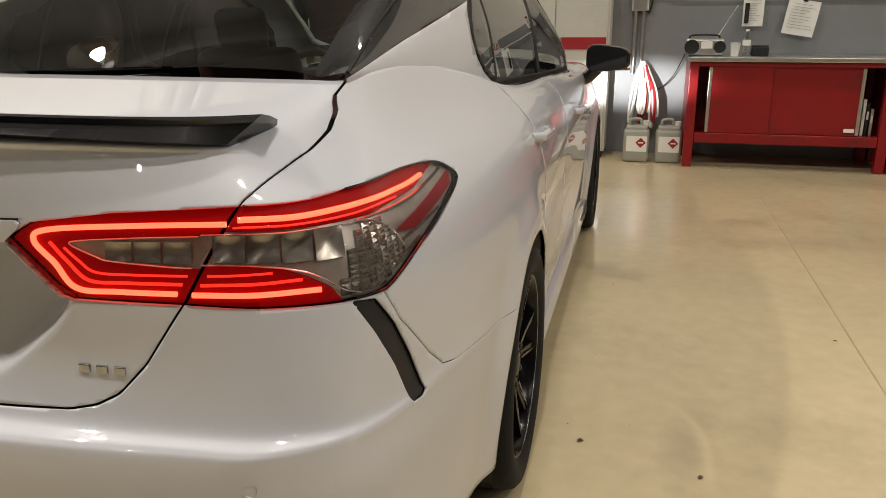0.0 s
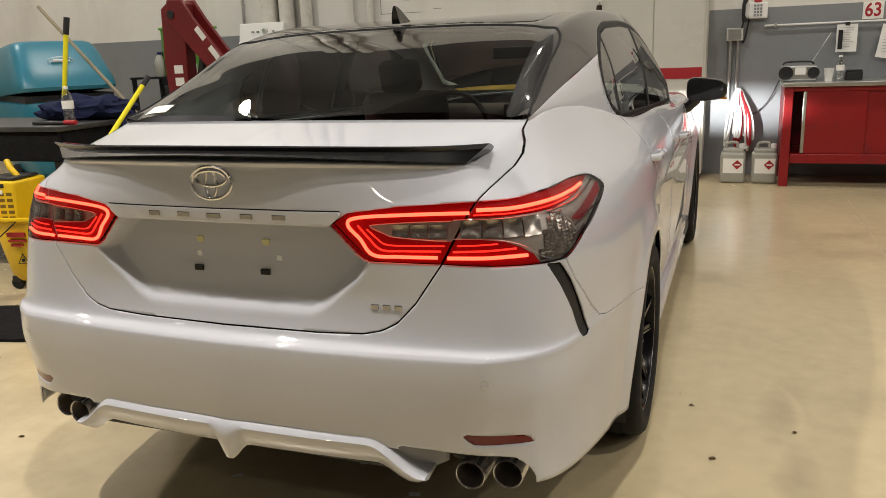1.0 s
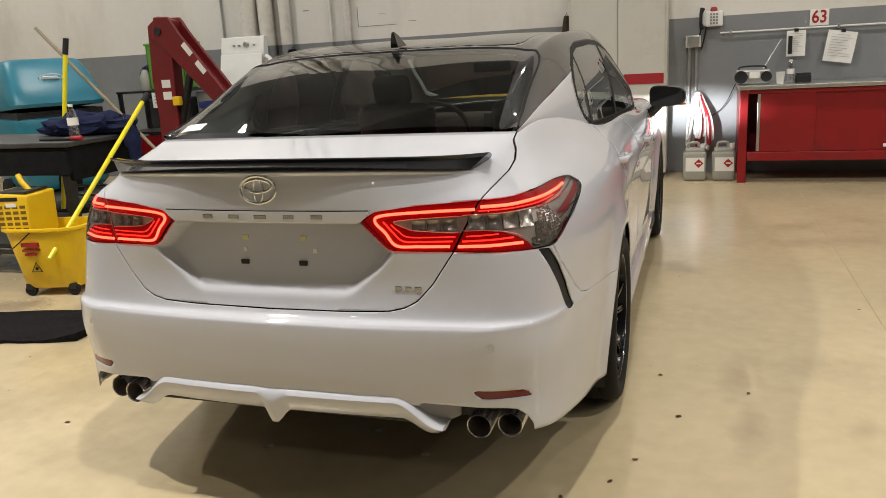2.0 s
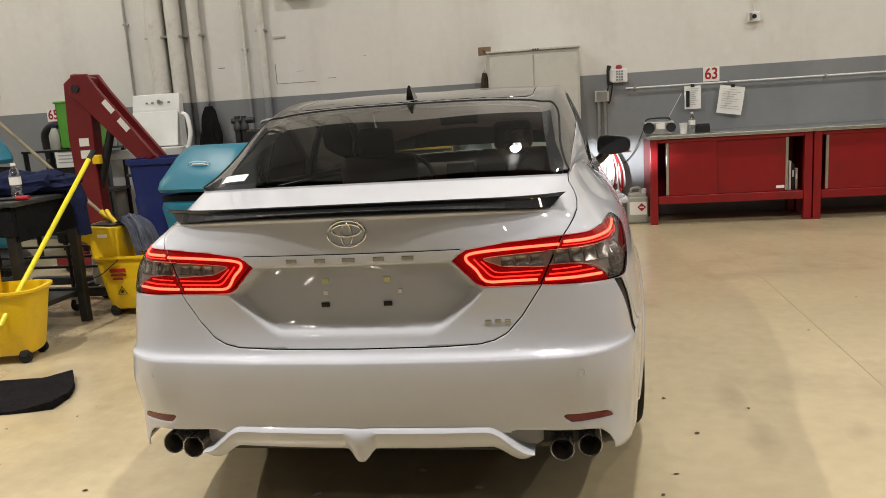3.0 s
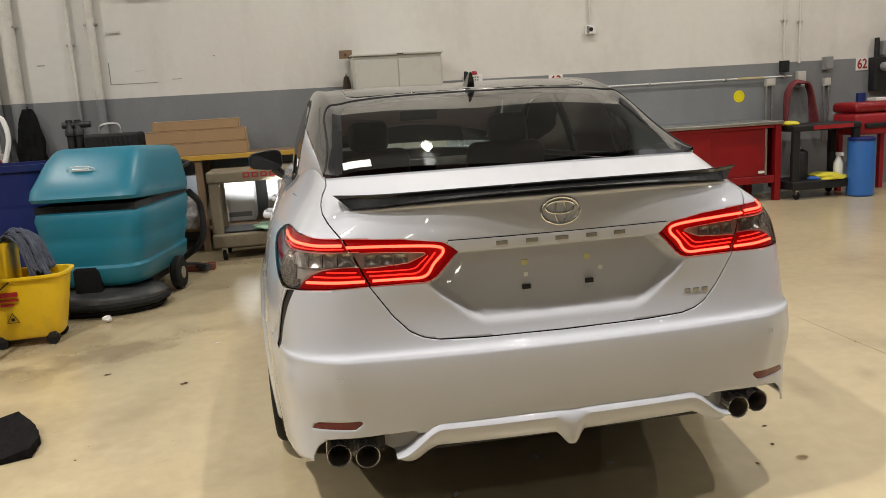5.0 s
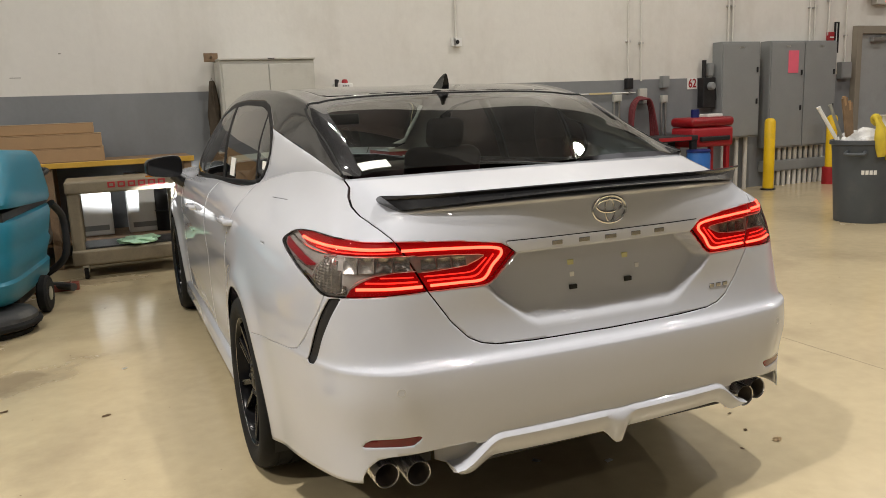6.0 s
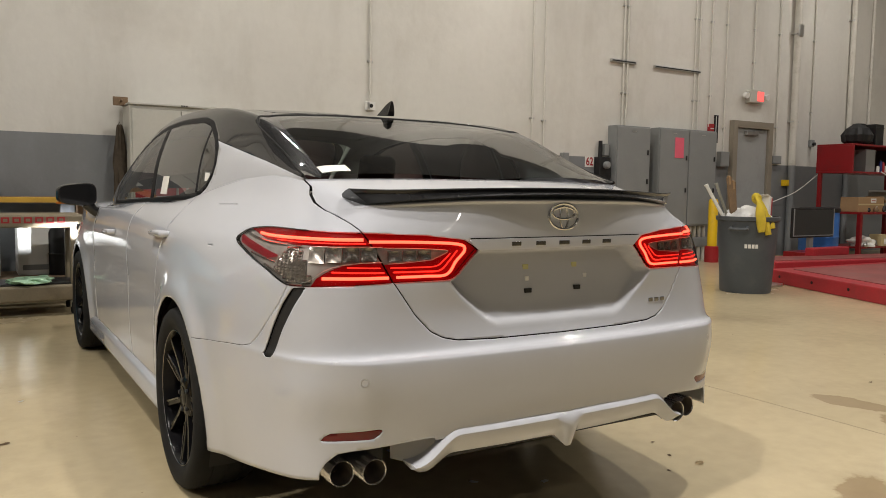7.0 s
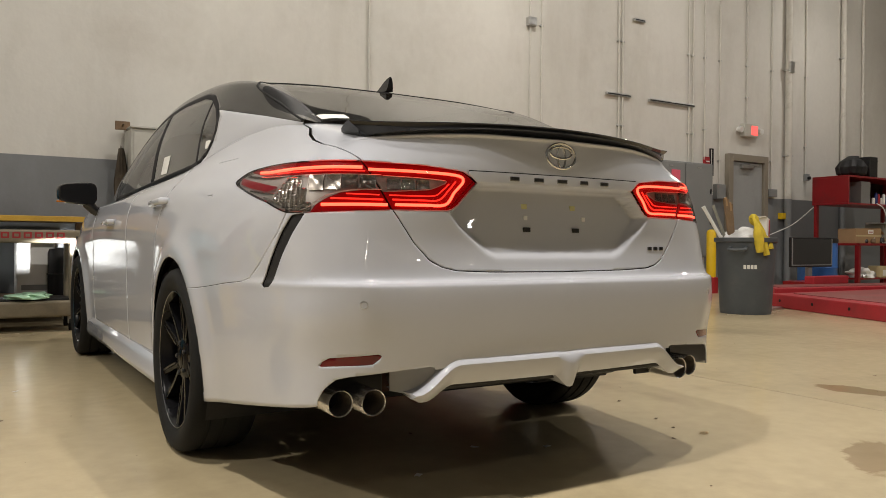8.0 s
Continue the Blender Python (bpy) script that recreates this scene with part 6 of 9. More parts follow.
# ---- red workbenches ----
def workbench(x0, x1, split, gap_at, label):
    """A red steel bench: legs, sliding doors, open side bays, lower rail and a steel top."""
    w = x1 - x0
    ob = thing("workbench", Matrix.Translation((x0, 6.17, 0)), label, "workbench", "red workbenches")
    for a in (0.0, w - 0.085):
        for y in (0.0, 0.60):
            part("leg", box((a + 0.004, y, 0), (a + 0.081, y + 0.075, 0.90), 0.006), RED_PAINT, ob)
    part("steel_top", box((-0.01, -0.03, 0.90), (w + 0.006, 0.685, 0.938), 0.006), STEEL, ob, "scratched steel worktop")
    part("lower_rail", box((0.085, 0.005, 0.215), (w - 0.085, 0.05, 0.30), 0.005), RED_PAINT, ob)
    part("upper_rail", box((0.085, 0.005, 0.86), (w - 0.085, 0.05, 0.895), 0.004), RED_PAINT, ob)
    part("shelf", box((0.085, 0.05, 0.27), (w - 0.085, 0.66, 0.30), 0.003), RED_PAINT, ob)
    part("back_panel", box((0.06, 0.655, 0.25), (w - 0.06, 0.672, 0.89)), RED_PAINT, ob)
    part("side_panel", box((0.006, 0.076, 0.25), (0.026, 0.60, 0.89)), RED_PAINT, ob)
    part("side_panel", box((w - 0.026, 0.076, 0.25), (w - 0.006, 0.60, 0.89)), RED_PAINT, ob)
    for (a, b), y in zip(split, (0.018, 0.036)):
        d = part("sliding_door", box((a, y, 0.302), (b, y + 0.016, 0.862), 0.004), RED_PAINT, ob)
        part("finger_edge", box((a if y < 0.03 else b - 0.028, y - 0.010, 0.31), ((a + 0.028) if y < 0.03 else b, y - 0.001, 0.855), 0.003), STEEL, d, "steel pull edge")
    part("name_tag", box((split[1][1] - 0.12, 0.010, 0.335), (split[1][1] - 0.04, 0.017, 0.365), 0.001), PAPER, ob)
    return ob


workbench(1.54, 3.155, ((0.165, 0.68), (0.66, 1.385)), 1.40, "red steel workbench with two sliding doors and steel top")
workbench(3.16, 4.80, ((0.12, 0.745), (0.73, 1.47)), 0, "red steel workbench with two sliding doors and steel top")


def bottle(m, r, h, mat, cap_mat, label, name="water_bottle"):
    ob = thing(name, m, label, "bottle")
    part("body", lathe([(r * 0.8, 0), (r, 0.012), (r, h * 0.3), (r * 0.93, h * 0.35), (r, h * 0.4), (r, h * 0.66), (r * 0.75, h * 0.8), (r * 0.38, h * 0.9), (r * 0.38, h * 0.94)], 24), mat, ob, "", True)
    part("cap", lathe([(r * 0.45, h * 0.93), (r * 0.45, h), (r * 0.4, h * 1.005)], 16), cap_mat, ob)
    # white band added to lighten the bottle, in place of glassy reflections
    part("wrap", lathe([(r * 1.015, h * 0.4), (r * 1.015, h * 0.62)], 24, None, False), PAPER, ob, "white band added to lighten the bottle", True)
    return ob


TOP = 0.938
for x, hh, mt in ((2.965, 0.30, PAPER), (2.995, 0.27, BLACK_PLASTIC), (3.03, 0.22, STEEL), (3.20, 0.40, GREY_METAL), (3.235, 0.36, PAPER), (3.262, 0.38, OLD_WOOD)):
    bk = thing("binder", Matrix.Translation((x, 6.28, 0.30)), "upright binder in the open bench bay", "binder", "binders in the bench")
    part("cover", box((-0.012, 0, 0), (0.012, 0.28, hh), 0.003), mt, bk)
    part("spine_label", box((-0.008, -0.0015, hh * 0.5), (0.008, 0.0, hh * 0.75)), PAPER, bk)
rd = thing("radio", Matrix.Translation((1.66, 6.45, TOP)), "silver and black portable radio on the bench", "radio")
part("case", box((-0.15, -0.08, 0), (0.16, 0.08, 0.145), 0.02, None, 3), STEEL, rd)
part("speaker", lathe([(0.062, 0), (0.062, 0.012), (0.05, 0.006), (0.001, 0.012)], 28, Matrix.Translation((-0.105, -0.08, 0.074)) @ Matrix.Rotation(radians(90), 4, "X")), BLACK_PLASTIC, rd, "black speaker cone", True)
part("speaker", lathe([(0.05, 0), (0.05, 0.012), (0.04, 0.006), (0.001, 0.012)], 28, Matrix.Translation((0.125, -0.08, 0.074)) @ Matrix.Rotation(radians(90), 4, "X")), BLACK_PLASTIC, rd, "black speaker cone", True)
part("dial", box((-0.03, -0.086, 0.06), (0.065, -0.079, 0.12), 0.004), PAPER, rd)
part("handle", tube(spline([(-0.13, 0, 0.13), (-0.10, 0, 0.17), (0.10, 0, 0.17), (0.13, 0, 0.13)], 6), 0.008, 8), BLACK_PLASTIC, rd, "", True)
part("antenna", tube([(0.1, 0.06, 0.14), (0.26, 0.10, 0.42)], 0.003, 6), STEEL, rd, "", True)
cup = thing("paper_cup", Matrix.Translation((1.91, 6.36, TOP)), "white paper cup on the bench", "cup")
part("wall", lathe([(0.03, 0), (0.042, 0.11), (0.044, 0.112), (0.040, 0.108), (0.029, 0.006), (0.001, 0.006)], 24, None, False), PAPER, cup, "", True)
bottle(Matrix.Translation((2.0, 6.38, TOP)), 0.034, 0.22, CLEAR, WHITE, "clear plastic water bottle on the bench")
bx = thing("small_box", Matrix.Translation((2.12, 6.45, TOP)), "small black tool box on the bench", "box")
part("case", box((-0.07, -0.05, 0), (0.07, 0.05, 0.075), 0.01), BLACK_PLASTIC, bx)
part("lid", box((-0.066, -0.046, 0.075), (0.066, 0.046, 0.09), 0.005), DARK_STEEL, bx)
cord = thing("power_cord", Matrix.Translation((1.42, 6.83, 0.5)), "thin black power cord hanging at the wall", "cord")
part("wire", tube(spline([(0.12, -0.05, 0.48), (0.02, -0.02, 0.25), (-0.10, -0.01, 0.12), (-0.28, 0, 0.05)], 8), 0.005, 6), BLACK_PLASTIC, cord, "", True)


def jug(x, y, label):
    ob = thing("plastic_jug", Matrix.Translation((x, y, 0)) @ Matrix.Scale(0.9, 4), label, "jug", "white jugs")
    part("body", box((-0.125, -0.10, 0), (0.125, 0.10, 0.33), 0.035, None, 3), JUG, ob, "", True)
    part("shoulder", box((-0.105, -0.08, 0.31), (0.105, 0.08, 0.365), 0.02, None, 3), JUG, ob, "", True)
    part("grip", tube(spline([(-0.07, 0, 0.36), (-0.06, 0, 0.415), (0.03, 0, 0.42), (0.045, 0, 0.36)], 5), 0.016, 10), JUG, ob, "", True)
    part("cap", lathe([(0.03, 0.36), (0.03, 0.405), (0.024, 0.41)], 20, Matrix.Translation((0.085, 0, 0))), WHITE, ob)
    bm = bmesh.new()
    add_box(bm, (-0.036, -0.0015, -0.036), (0.036, 0.0, 0.036), 0, Matrix.Translation((0.045, -0.1012, 0.20)) @ Matrix.Rotation(radians(45), 4, "Y"))
    part("paper_label", box((-0.095, -0.1008, 0.11), (0.105, -0.0995, 0.265)), PAPER, ob, "white paper label")
    part("label", bm, SIGN_RED, ob, "red diamond label")
    part("print_bar", box((0.02, -0.1035, 0.193), (0.07, -0.1025, 0.207)), PAPER, ob)
    return ob


jug(1.14, 6.37, "cloudy white plastic jug with red diamond label")
jug(1.42, 6.38, "cloudy white plastic jug with red diamond label")
hk = thing("cable_bundle", Matrix.Translation((1.15, 6.66, 0.80)), "red and white cables hanging in a bundle", "cables")
for i in range(16):
    a, d = random.uniform(-0.15, 0.15), random.uniform(-0.04, 0.04)
    low = random.uniform(-0.50, -0.34)
    part("cable", tube(spline([(a * 0.2, 0.15, 0.05), (a * 0.55, 0.03 + d, -0.06), (a * 0.9, d, -0.22), (a * 1.05, d - 0.01, low), (a * 1.05 + 0.02, d - 0.02, low + 0.01), (a * 0.8 + 0.03, d - 0.02, -0.20), (a * 0.3, 0.10, 0.03)], 6), random.uniform(0.008, 0.012), 7), (SIGN_RED, WHITE, WHITE, SIGN_RED, PAPER, WHITE)[i % 6], hk, "", True)
part("hook", box((-0.03, 0.10, 0.03), (0.03, 0.205, 0.07), 0.006), STEEL, hk)

# black service cart beside the benches
def castor(bm_parent, x, y, r=0.05, w=0.03, mat=None):
    part("castor", lathe([(r * 0.4, -w / 2), (r * 0.92, -w / 2), (r, -w * 0.3), (r, w * 0.3), (r * 0.92, w / 2), (r * 0.4, w / 2)], 20, Matrix.Translation((x, y, r)) @ Matrix.Rotation(radians(90), 4, "Y")), mat or RUBBER, bm_parent, "black castor", True)
    part("castor_fork", box((x - w * 0.75, y - r * 0.5, r * 1.1), (x + w * 0.75, y + r * 0.5, r * 2.3), 0.005), STEEL, bm_parent)


sc = thing("service_cart", Matrix.Translation((5.30, 6.28, 0)), "black two-shelf plastic service cart with clutter", "cart")
part("top_tray", box((-0.44, -0.26, 0.80), (0.44, 0.26, 0.875), 0.02, None, 3), BLACK_PLASTIC, sc)
part("lower_tray", box((-0.44, -0.26, 0.115), (0.44, 0.26, 0.22), 0.02, None, 3), BLACK_PLASTIC, sc)
for x in (-0.39, 0.39):
    for y in (-0.21, 0.21):
        part("post", box((x - 0.045, y - 0.035, 0.2), (x + 0.045, y + 0.035, 0.82), 0.02, None, 3), BLACK_PLASTIC, sc)
        castor(sc, x * 0.9, y * 0.9)
part("red_mark", box((-0.20, -0.2635, 0.815), (0.32, -0.2615, 0.86), 0.001), SIGN_RED, sc, "faded red marking bar")
for nm, x, y, z, s, mt, lb in (("shop_cloth", -0.36, -0.05, 0.875, 0.11, LEMON, "crumpled yellow shop cloth on the cart"), ("shop_cloth", 0.10, -0.10, 0.22, 0.20, LEMON, "crumpled yellow shop cloth on the shelf"), ("shop_cloth", -0.12, -0.17, 0.22, 0.08, CLOTH_BLUE, "blue shop cloth on the cart shelf")):
    o = thing(nm, Matrix.Translation((5.30 + x, 6.28 + y, z)), lb, "cloth")
    bm = bmesh.new()
    bmesh.ops.create_icosphere(bm, subdivisions=3, radius=s)
    for v in bm.verts:
        v.co *= 1 + 0.3 * noise.noise(v.co * 9 + Vector((x, y, z)) * 7)
        v.co.z = max(0.0, v.co.z * 0.32 + 0.012)
    part("fold", bm, mt, o, "", True)
o = thing("spray_bottle", Matrix.Translation((5.52, 6.13, 0.22)), "white spray bottle with trigger on the cart shelf", "bottle")
part("body", lathe([(0.05, 0), (0.055, 0.01), (0.055, 0.17), (0.03, 0.23), (0.02, 0.26)], 20), WHITE, o, "", True)
part("trigger", box((-0.015, -0.08, 0.26), (0.015, 0.04, 0.30), 0.006), WHITE, o)
o = thing("oil_can", Matrix.Translation((5.12, 6.3, 0.22)), "dark metal drum can on the cart shelf", "can")
part("body", lathe([(0.10, 0), (0.10, 0.3), (0.09, 0.33), (0.03, 0.36)], 24), DARK_STEEL, o, "", True)
part("cap", lathe([(0.028, 0.36), (0.028, 0.385)], 12), STEEL, o)

# red parts washer on a stand and bollards
rw = thing("parts_washer", Matrix.Translation((6.10, 6.35, 0)), "red parts washer with rounded lid on a stand", "parts washer")
part("tub", box((-0.36, -0.22, 0.70), (0.34, 0.22, 0.96), 0.04, None, 3), SIGN_RED, rw, "", True)
part("lid", box((-0.37, -0.23, 0.965), (0.35, 0.23, 1.09), 0.05, None, 3), RED_PAINT, rw, "", True)
part("front_lip", box((-0.25, -0.26, 0.78), (0.25, -0.21, 0.84), 0.015), BLACK_PLASTIC, rw)
for x in (-0.30, 0.28):
    part("stand_leg", box((x - 0.03, -0.18, 0), (x + 0.03, -0.12, 0.72), 0.006), SIGN_RED, rw)
    part("stand_leg", box((x - 0.03, 0.12, 0), (x + 0.03, 0.18, 0.72), 0.006), SIGN_RED, rw)
for x, y, h, mt, lb in ((5.92, 6.30, 0.10, BLUE, "dark blue tin on the parts washer"), (6.22, 6.33, 0.035, PAPER, "folded paper stack on the parts washer")):
    o = thing("tin" if h > 0.05 else "paper_stack", Matrix.Translation((x, y, 1.09)), lb, "tin" if h > 0.05 else "paper")
    part("body", lathe([(0.055, 0), (0.055, h)], 20) if h > 0.05 else box((-0.13, -0.08, 0), (0.13, 0.08, h), 0.004), mt, o)
    part("top_sheet", lathe([(0.05, h), (0.05, h + 0.006)], 20) if h > 0.05 else box((-0.12, -0.07, h), (0.12, 0.07, h + 0.003)), mt, o)
o = thing("wash_bucket", Matrix.Translation((5.72, 6.0, 0)), "tall blue plastic drum beside the washer", "drum")
part("body", lathe([(0.13, 0), (0.15, 0.02), (0.15, 0.62), (0.14, 0.66)], 28), SKY_BLUE, o, "", True)
part("lid", lathe([(0.152, 0.655), (0.152, 0.68), (0.14, 0.69)], 28), BLUE, o, "", True)


def bollard(x, y, h, label, base=None):
    ob = thing("bollard", Matrix.Translation((x, y, 0)), label, "bollard", "yellow bollards")
    part("post", lathe([(0.075, 0), (0.075, h - 0.05), (0.06, h - 0.015), (0.03, h), (0.001, h)], 24), YELLOW, ob, "", True)
    part("base_ring", lathe([(0.11, 0), (0.11, 0.25), (0.08, 0.26)] if base else [(0.10, 0), (0.10, 0.02), (0.08, 0.025)], 24), base or DARK_STEEL, ob)
    return ob


bollard(7.42, 6.45, 1.02, "yellow steel bollard guarding the panels")
bollard(8.62, 6.42, 1.02, "yellow steel bollard with a red base sleeve", SIGN_RED)

# thin dark lines on the wall, placed to fit the camera's view
for x0, x1, z0, z1 in ((-2.716, -2.224, 1.768, 1.774), (-2.716, -2.708, 1.774, 2.0), (-3.43, -3.35, 1.998, 2.008), (-2.075, -1.975, 1.795, 1.801), (-1.62, -1.60, 2.02, 2.03), (-2.45, -2.36, 1.90, 1.903)):
    structure("wall_dark_line", box((x0, WALL - 0.002, z0), (x1, WALL + 0.004, z1)), WALL_LINE, "thin dark line on the painted wall", "scuff")

# ---- cleaning corner ----
def mop_bucket(m, label, mop):
    """A wheeled yellow mop bucket with its wringer; local x is the long side."""
    ob = thing("mop_bucket", m, label, "mop bucket", "yellow mop buckets")
    bm = bmesh.new()
    rings = []
    for z, a, b, inner in ((0.055, 0.19, 0.125, 0), (0.075, 0.205, 0.14, 0), (0.30, 0.245, 0.165, 0), (0.43, 0.268, 0.178, 0), (0.445, 0.290, 0.20, 0), (0.46, 0.290, 0.20, 0), (0.46, 0.262, 0.172, 1), (0.30, 0.235, 0.155, 1), (0.09, 0.195, 0.13, 1)):
        ring = []
        for i in range(40):
            t = 2 * math.pi * i / 40
            c, s = math.cos(t), math.sin(t)
            ring.append(bm.verts.new((a * abs(c) ** 0.55 * (1 if c > 0 else -1), b * abs(s) ** 0.55 * (1 if s > 0 else -1), z)))
        rings.append(ring)
    for r0, r1 in zip(rings, rings[1:]):
        for i in range(40):
            bm.faces.new((r0[i], r0[(i + 1) % 40], r1[(i + 1) % 40], r1[i]))
    bm.faces.new(rings[0][::-1])
    bm.faces.new(rings[-1])
    tub = part("tub", bm, YELLOW, ob, "", True)
    w = part("wringer", extrude_poly([(-0.31, 0.69), (-0.04, 0.67), (-0.05, 0.40), (-0.20, 0.38), (-0.26, 0.47), (-0.28, 0.56), (-0.33, 0.58)], "y", -0.15, 0.15, 0.012), YELLOW, ob, "yellow mop wringer")
    # black plate painted for the shaded mouth
    part("dark_mouth_block", box((-0.28, -0.12, 0.675), (-0.06, 0.12, 0.693), 0.01), BLACK_PLASTIC, w)
    part("pivot", lathe([(0.022, 0), (0.022, 0.02), (0.001, 0.022)], 16, Matrix.Translation((-0.275, -0.15, 0.53)) @ Matrix.Rotation(radians(90), 4, "X")), BLACK_PLASTIC, w)
    part("tag", box((-0.19, -0.153, 0.60), (-0.12, -0.151, 0.625)), PAPER, w, "small white label")
    part("lever", tube([(-0.10, 0.0, 0.66), (-0.16, 0.0, 0.74), (-0.19, 0.02, 0.78)], 0.018, 10), YELLOW, w, "", True)
    part("bail_wire", tube(spline([(-0.275, -0.19, 0.30), (-0.17, -0.195, 0.34), (-0.03, -0.20, 0.44)], 6), 0.004, 6), BLACK_PLASTIC, ob, "", True)
    for x in (-0.15, 0.15):
        for y in (-0.11, 0.11):
            part("castor", lathe([(0.014, -0.016), (0.036, -0.016), (0.040, -0.008), (0.040, 0.008), (0.036, 0.016), (0.014, 0.016)], 20, Matrix.Translation((x, y, 0.040)) @ Matrix.Rotation(radians(90), 4, "X")), RUBBER, ob, "grey castor", True)
            part("castor_fork", box((x - 0.025, y - 0.022, 0.045), (x + 0.025, y + 0.022, 0.085), 0.006), DARK_STEEL, ob)
    # warning print as plain bars and a triangle outline
    for i, (a, b) in enumerate(((-0.115, 0.0), (-0.115, 0.0), (-0.105, -0.03))):
        part("print_bar", box((a, -0.1795 - 0.004 * (2 - i), 0.345 - 0.03 * i), (b, -0.150, 0.345 - 0.03 * i + (0.026 if i == 0 else 0.012))), SIGN_RED, tub)
    tri = [(-0.085, 0.175), (-0.015, 0.175), (-0.05, 0.235)]
    part("warning_triangle", tube([(x, -0.163, z) for x, z in tri], 0.004, 6, True), BLACK_PLASTIC, tub)
    part("warning_mark", box((-0.06, -0.166, 0.185), (-0.04, -0.160, 0.205), 0.002), BLACK_PLASTIC, tub)
    if not mop:
        # slots and grip hole are blocks coloured like the shade inside them
        for r in range(5):
            for c in range(4):
                part("dark_slot_block", box((-0.255 + 0.052 * c, -0.1515, 0.445 + 0.036 * r), (-0.218 + 0.052 * c, -0.1495, 0.465 + 0.036 * r)), SLOT_SHADE, w)
        part("dark_grip_block", box((-0.225, -0.1520, 0.638), (-0.105, -0.1495, 0.662), 0.001), BLACK_PLASTIC, w)
    if mop:
        bm = bmesh.new()
        for i in range(70):
            a = random.uniform(-0.5, 0.5)
            x0 = -0.03 + random.uniform(-0.04, 0.05)
            d = random.uniform(0, 0.05)
            pts = spline([(x0 - 0.03, a * 0.10, 0.68), (x0 + 0.02, a * 0.14, 0.725 + random.uniform(-0.02, 0.015)), (x0 + 0.075 + d * 0.3, a * 0.20, 0.66), (x0 + 0.10 + d * 0.6, a * 0.24, 0.54), (x0 + 0.11 + d, a * 0.25, 0.45 + random.uniform(-0.03, 0.04))], 4)
            add_tube(bm, pts, random.uniform(0.008, 0.012), 5)
        part("mop_yarn", bm, MOP, ob, "grey-blue string mop draped over the wringer", True)["kind"] = "stuff"
    return ob


BUCKET_A = Matrix.Translation((-2.56, 3.09, 0)) @ Matrix.Rotation(radians(3), 4, "Z")
mop_bucket(BUCKET_A, "yellow mop bucket with wringer holding a grey mop", True)
BUCKET_B = Matrix.Translation((-2.83, 1.98, 0)) @ Matrix.Rotation(radians(12), 4, "Z")
mop_bucket(BUCKET_B, "yellow mop bucket with a yellow handle leaning in it", False)

o = thing("mop_stick", Matrix.Translation((-2.74, 3.10, 0.73)), "long grey wooden mop handle leaning from the wringer", "stick")
part("stick", tube([(0, 0, -0.02), (-1.16, 0.10, 1.05)], 0.013, 10), MOP_STICK, o, "", True)
part("clamp", tube([(0.03, 0.0, -0.045), (-0.06, 0.005, 0.045)], 0.02, 10), YELLOW, o, "yellow clamp", True)
o = thing("broom_stick", Matrix.Translation((-2.685, 1.83, 0.31)), "bright yellow handle leaning in the mop bucket", "stick")
part("stick", tube([(-0.02, -0.04, -0.04), (0.078, 0.928, 0.873)], 0.016, 12), LEMON_GLOSS, o, "", True)
part("grip", tube([(0.078, 0.925, 0.870), (0.083, 0.985, 0.925)], 0.018, 12), BLACK_PLASTIC, o, "", True)
o = thing("broom_stick", Matrix.Translation((-3.57, 2.83, 0.93)), "bright yellow upright handle with black grip", "stick")
part("stick", tube([(0, 0, -0.55), (0.165, 0.115, 0.62)], 0.017, 12), LEMON_GLOSS, o, "", True)
part("grip", tube([(0.165, 0.115, 0.62), (0.184, 0.128, 0.74)], 0.021, 12), BLACK_PLASTIC, o, "", True)

# crumpled mat
mat_o = thing("floor_mat", Matrix.Translation((-2.45, 1.25, 0)) @ Matrix.Rotation(radians(20), 4, "Z"), "crumpled dark grey carpet mat on the floor", "mat")
bm = bmesh.new()
n = 30
tops, lows = [], []
for i in range(n + 1):
    row, low = [], []
    for j in range(n + 1):
        u, v = i / n, j / n
        x = -0.55 + 0.98 * u + 0.04 * math.sin(v * 4) + 0.012 * noise.noise(Vector((u * 9, v * 9, 7)))
        y = -0.22 + 0.52 * v + 0.03 * math.sin(u * 5) + 0.012 * noise.noise(Vector((u * 9, v * 9, 3)))
        z = 0.010 + 0.020 * (0.5 + 0.5 * noise.noise(Vector((u * 3.5, v * 3, 2)))) + 0.02 * max(0, u - 0.85) / 0.15
        row.append(bm.verts.new((x, y, z)))
        low.append(bm.verts.new((x, y, max(0.001, z - 0.06))))
    tops.append(row)
    lows.append(low)
for i in range(n):
    for j in range(n):
        bm.faces.new((tops[i][j], tops[i + 1][j], tops[i + 1][j + 1], tops[i][j + 1]))
        bm.faces.new((lows[i][j], lows[i][j + 1], lows[i + 1][j + 1], lows[i + 1][j]))
    for a, b in ((tops, lows),):
        bm.faces.new((a[i][0], b[i][0], b[i + 1][0], a[i + 1][0]))
        bm.faces.new((a[i][n], a[i + 1][n], b[i + 1][n], b[i][n]))
        bm.faces.new((a[0][i], a[0][i + 1], b[0][i + 1], b[0][i]))
        bm.faces.new((a[n][i], b[n][i], b[n][i + 1], a[n][i + 1]))
part("mat_body", bm, CARPET, mat_o, "", True)


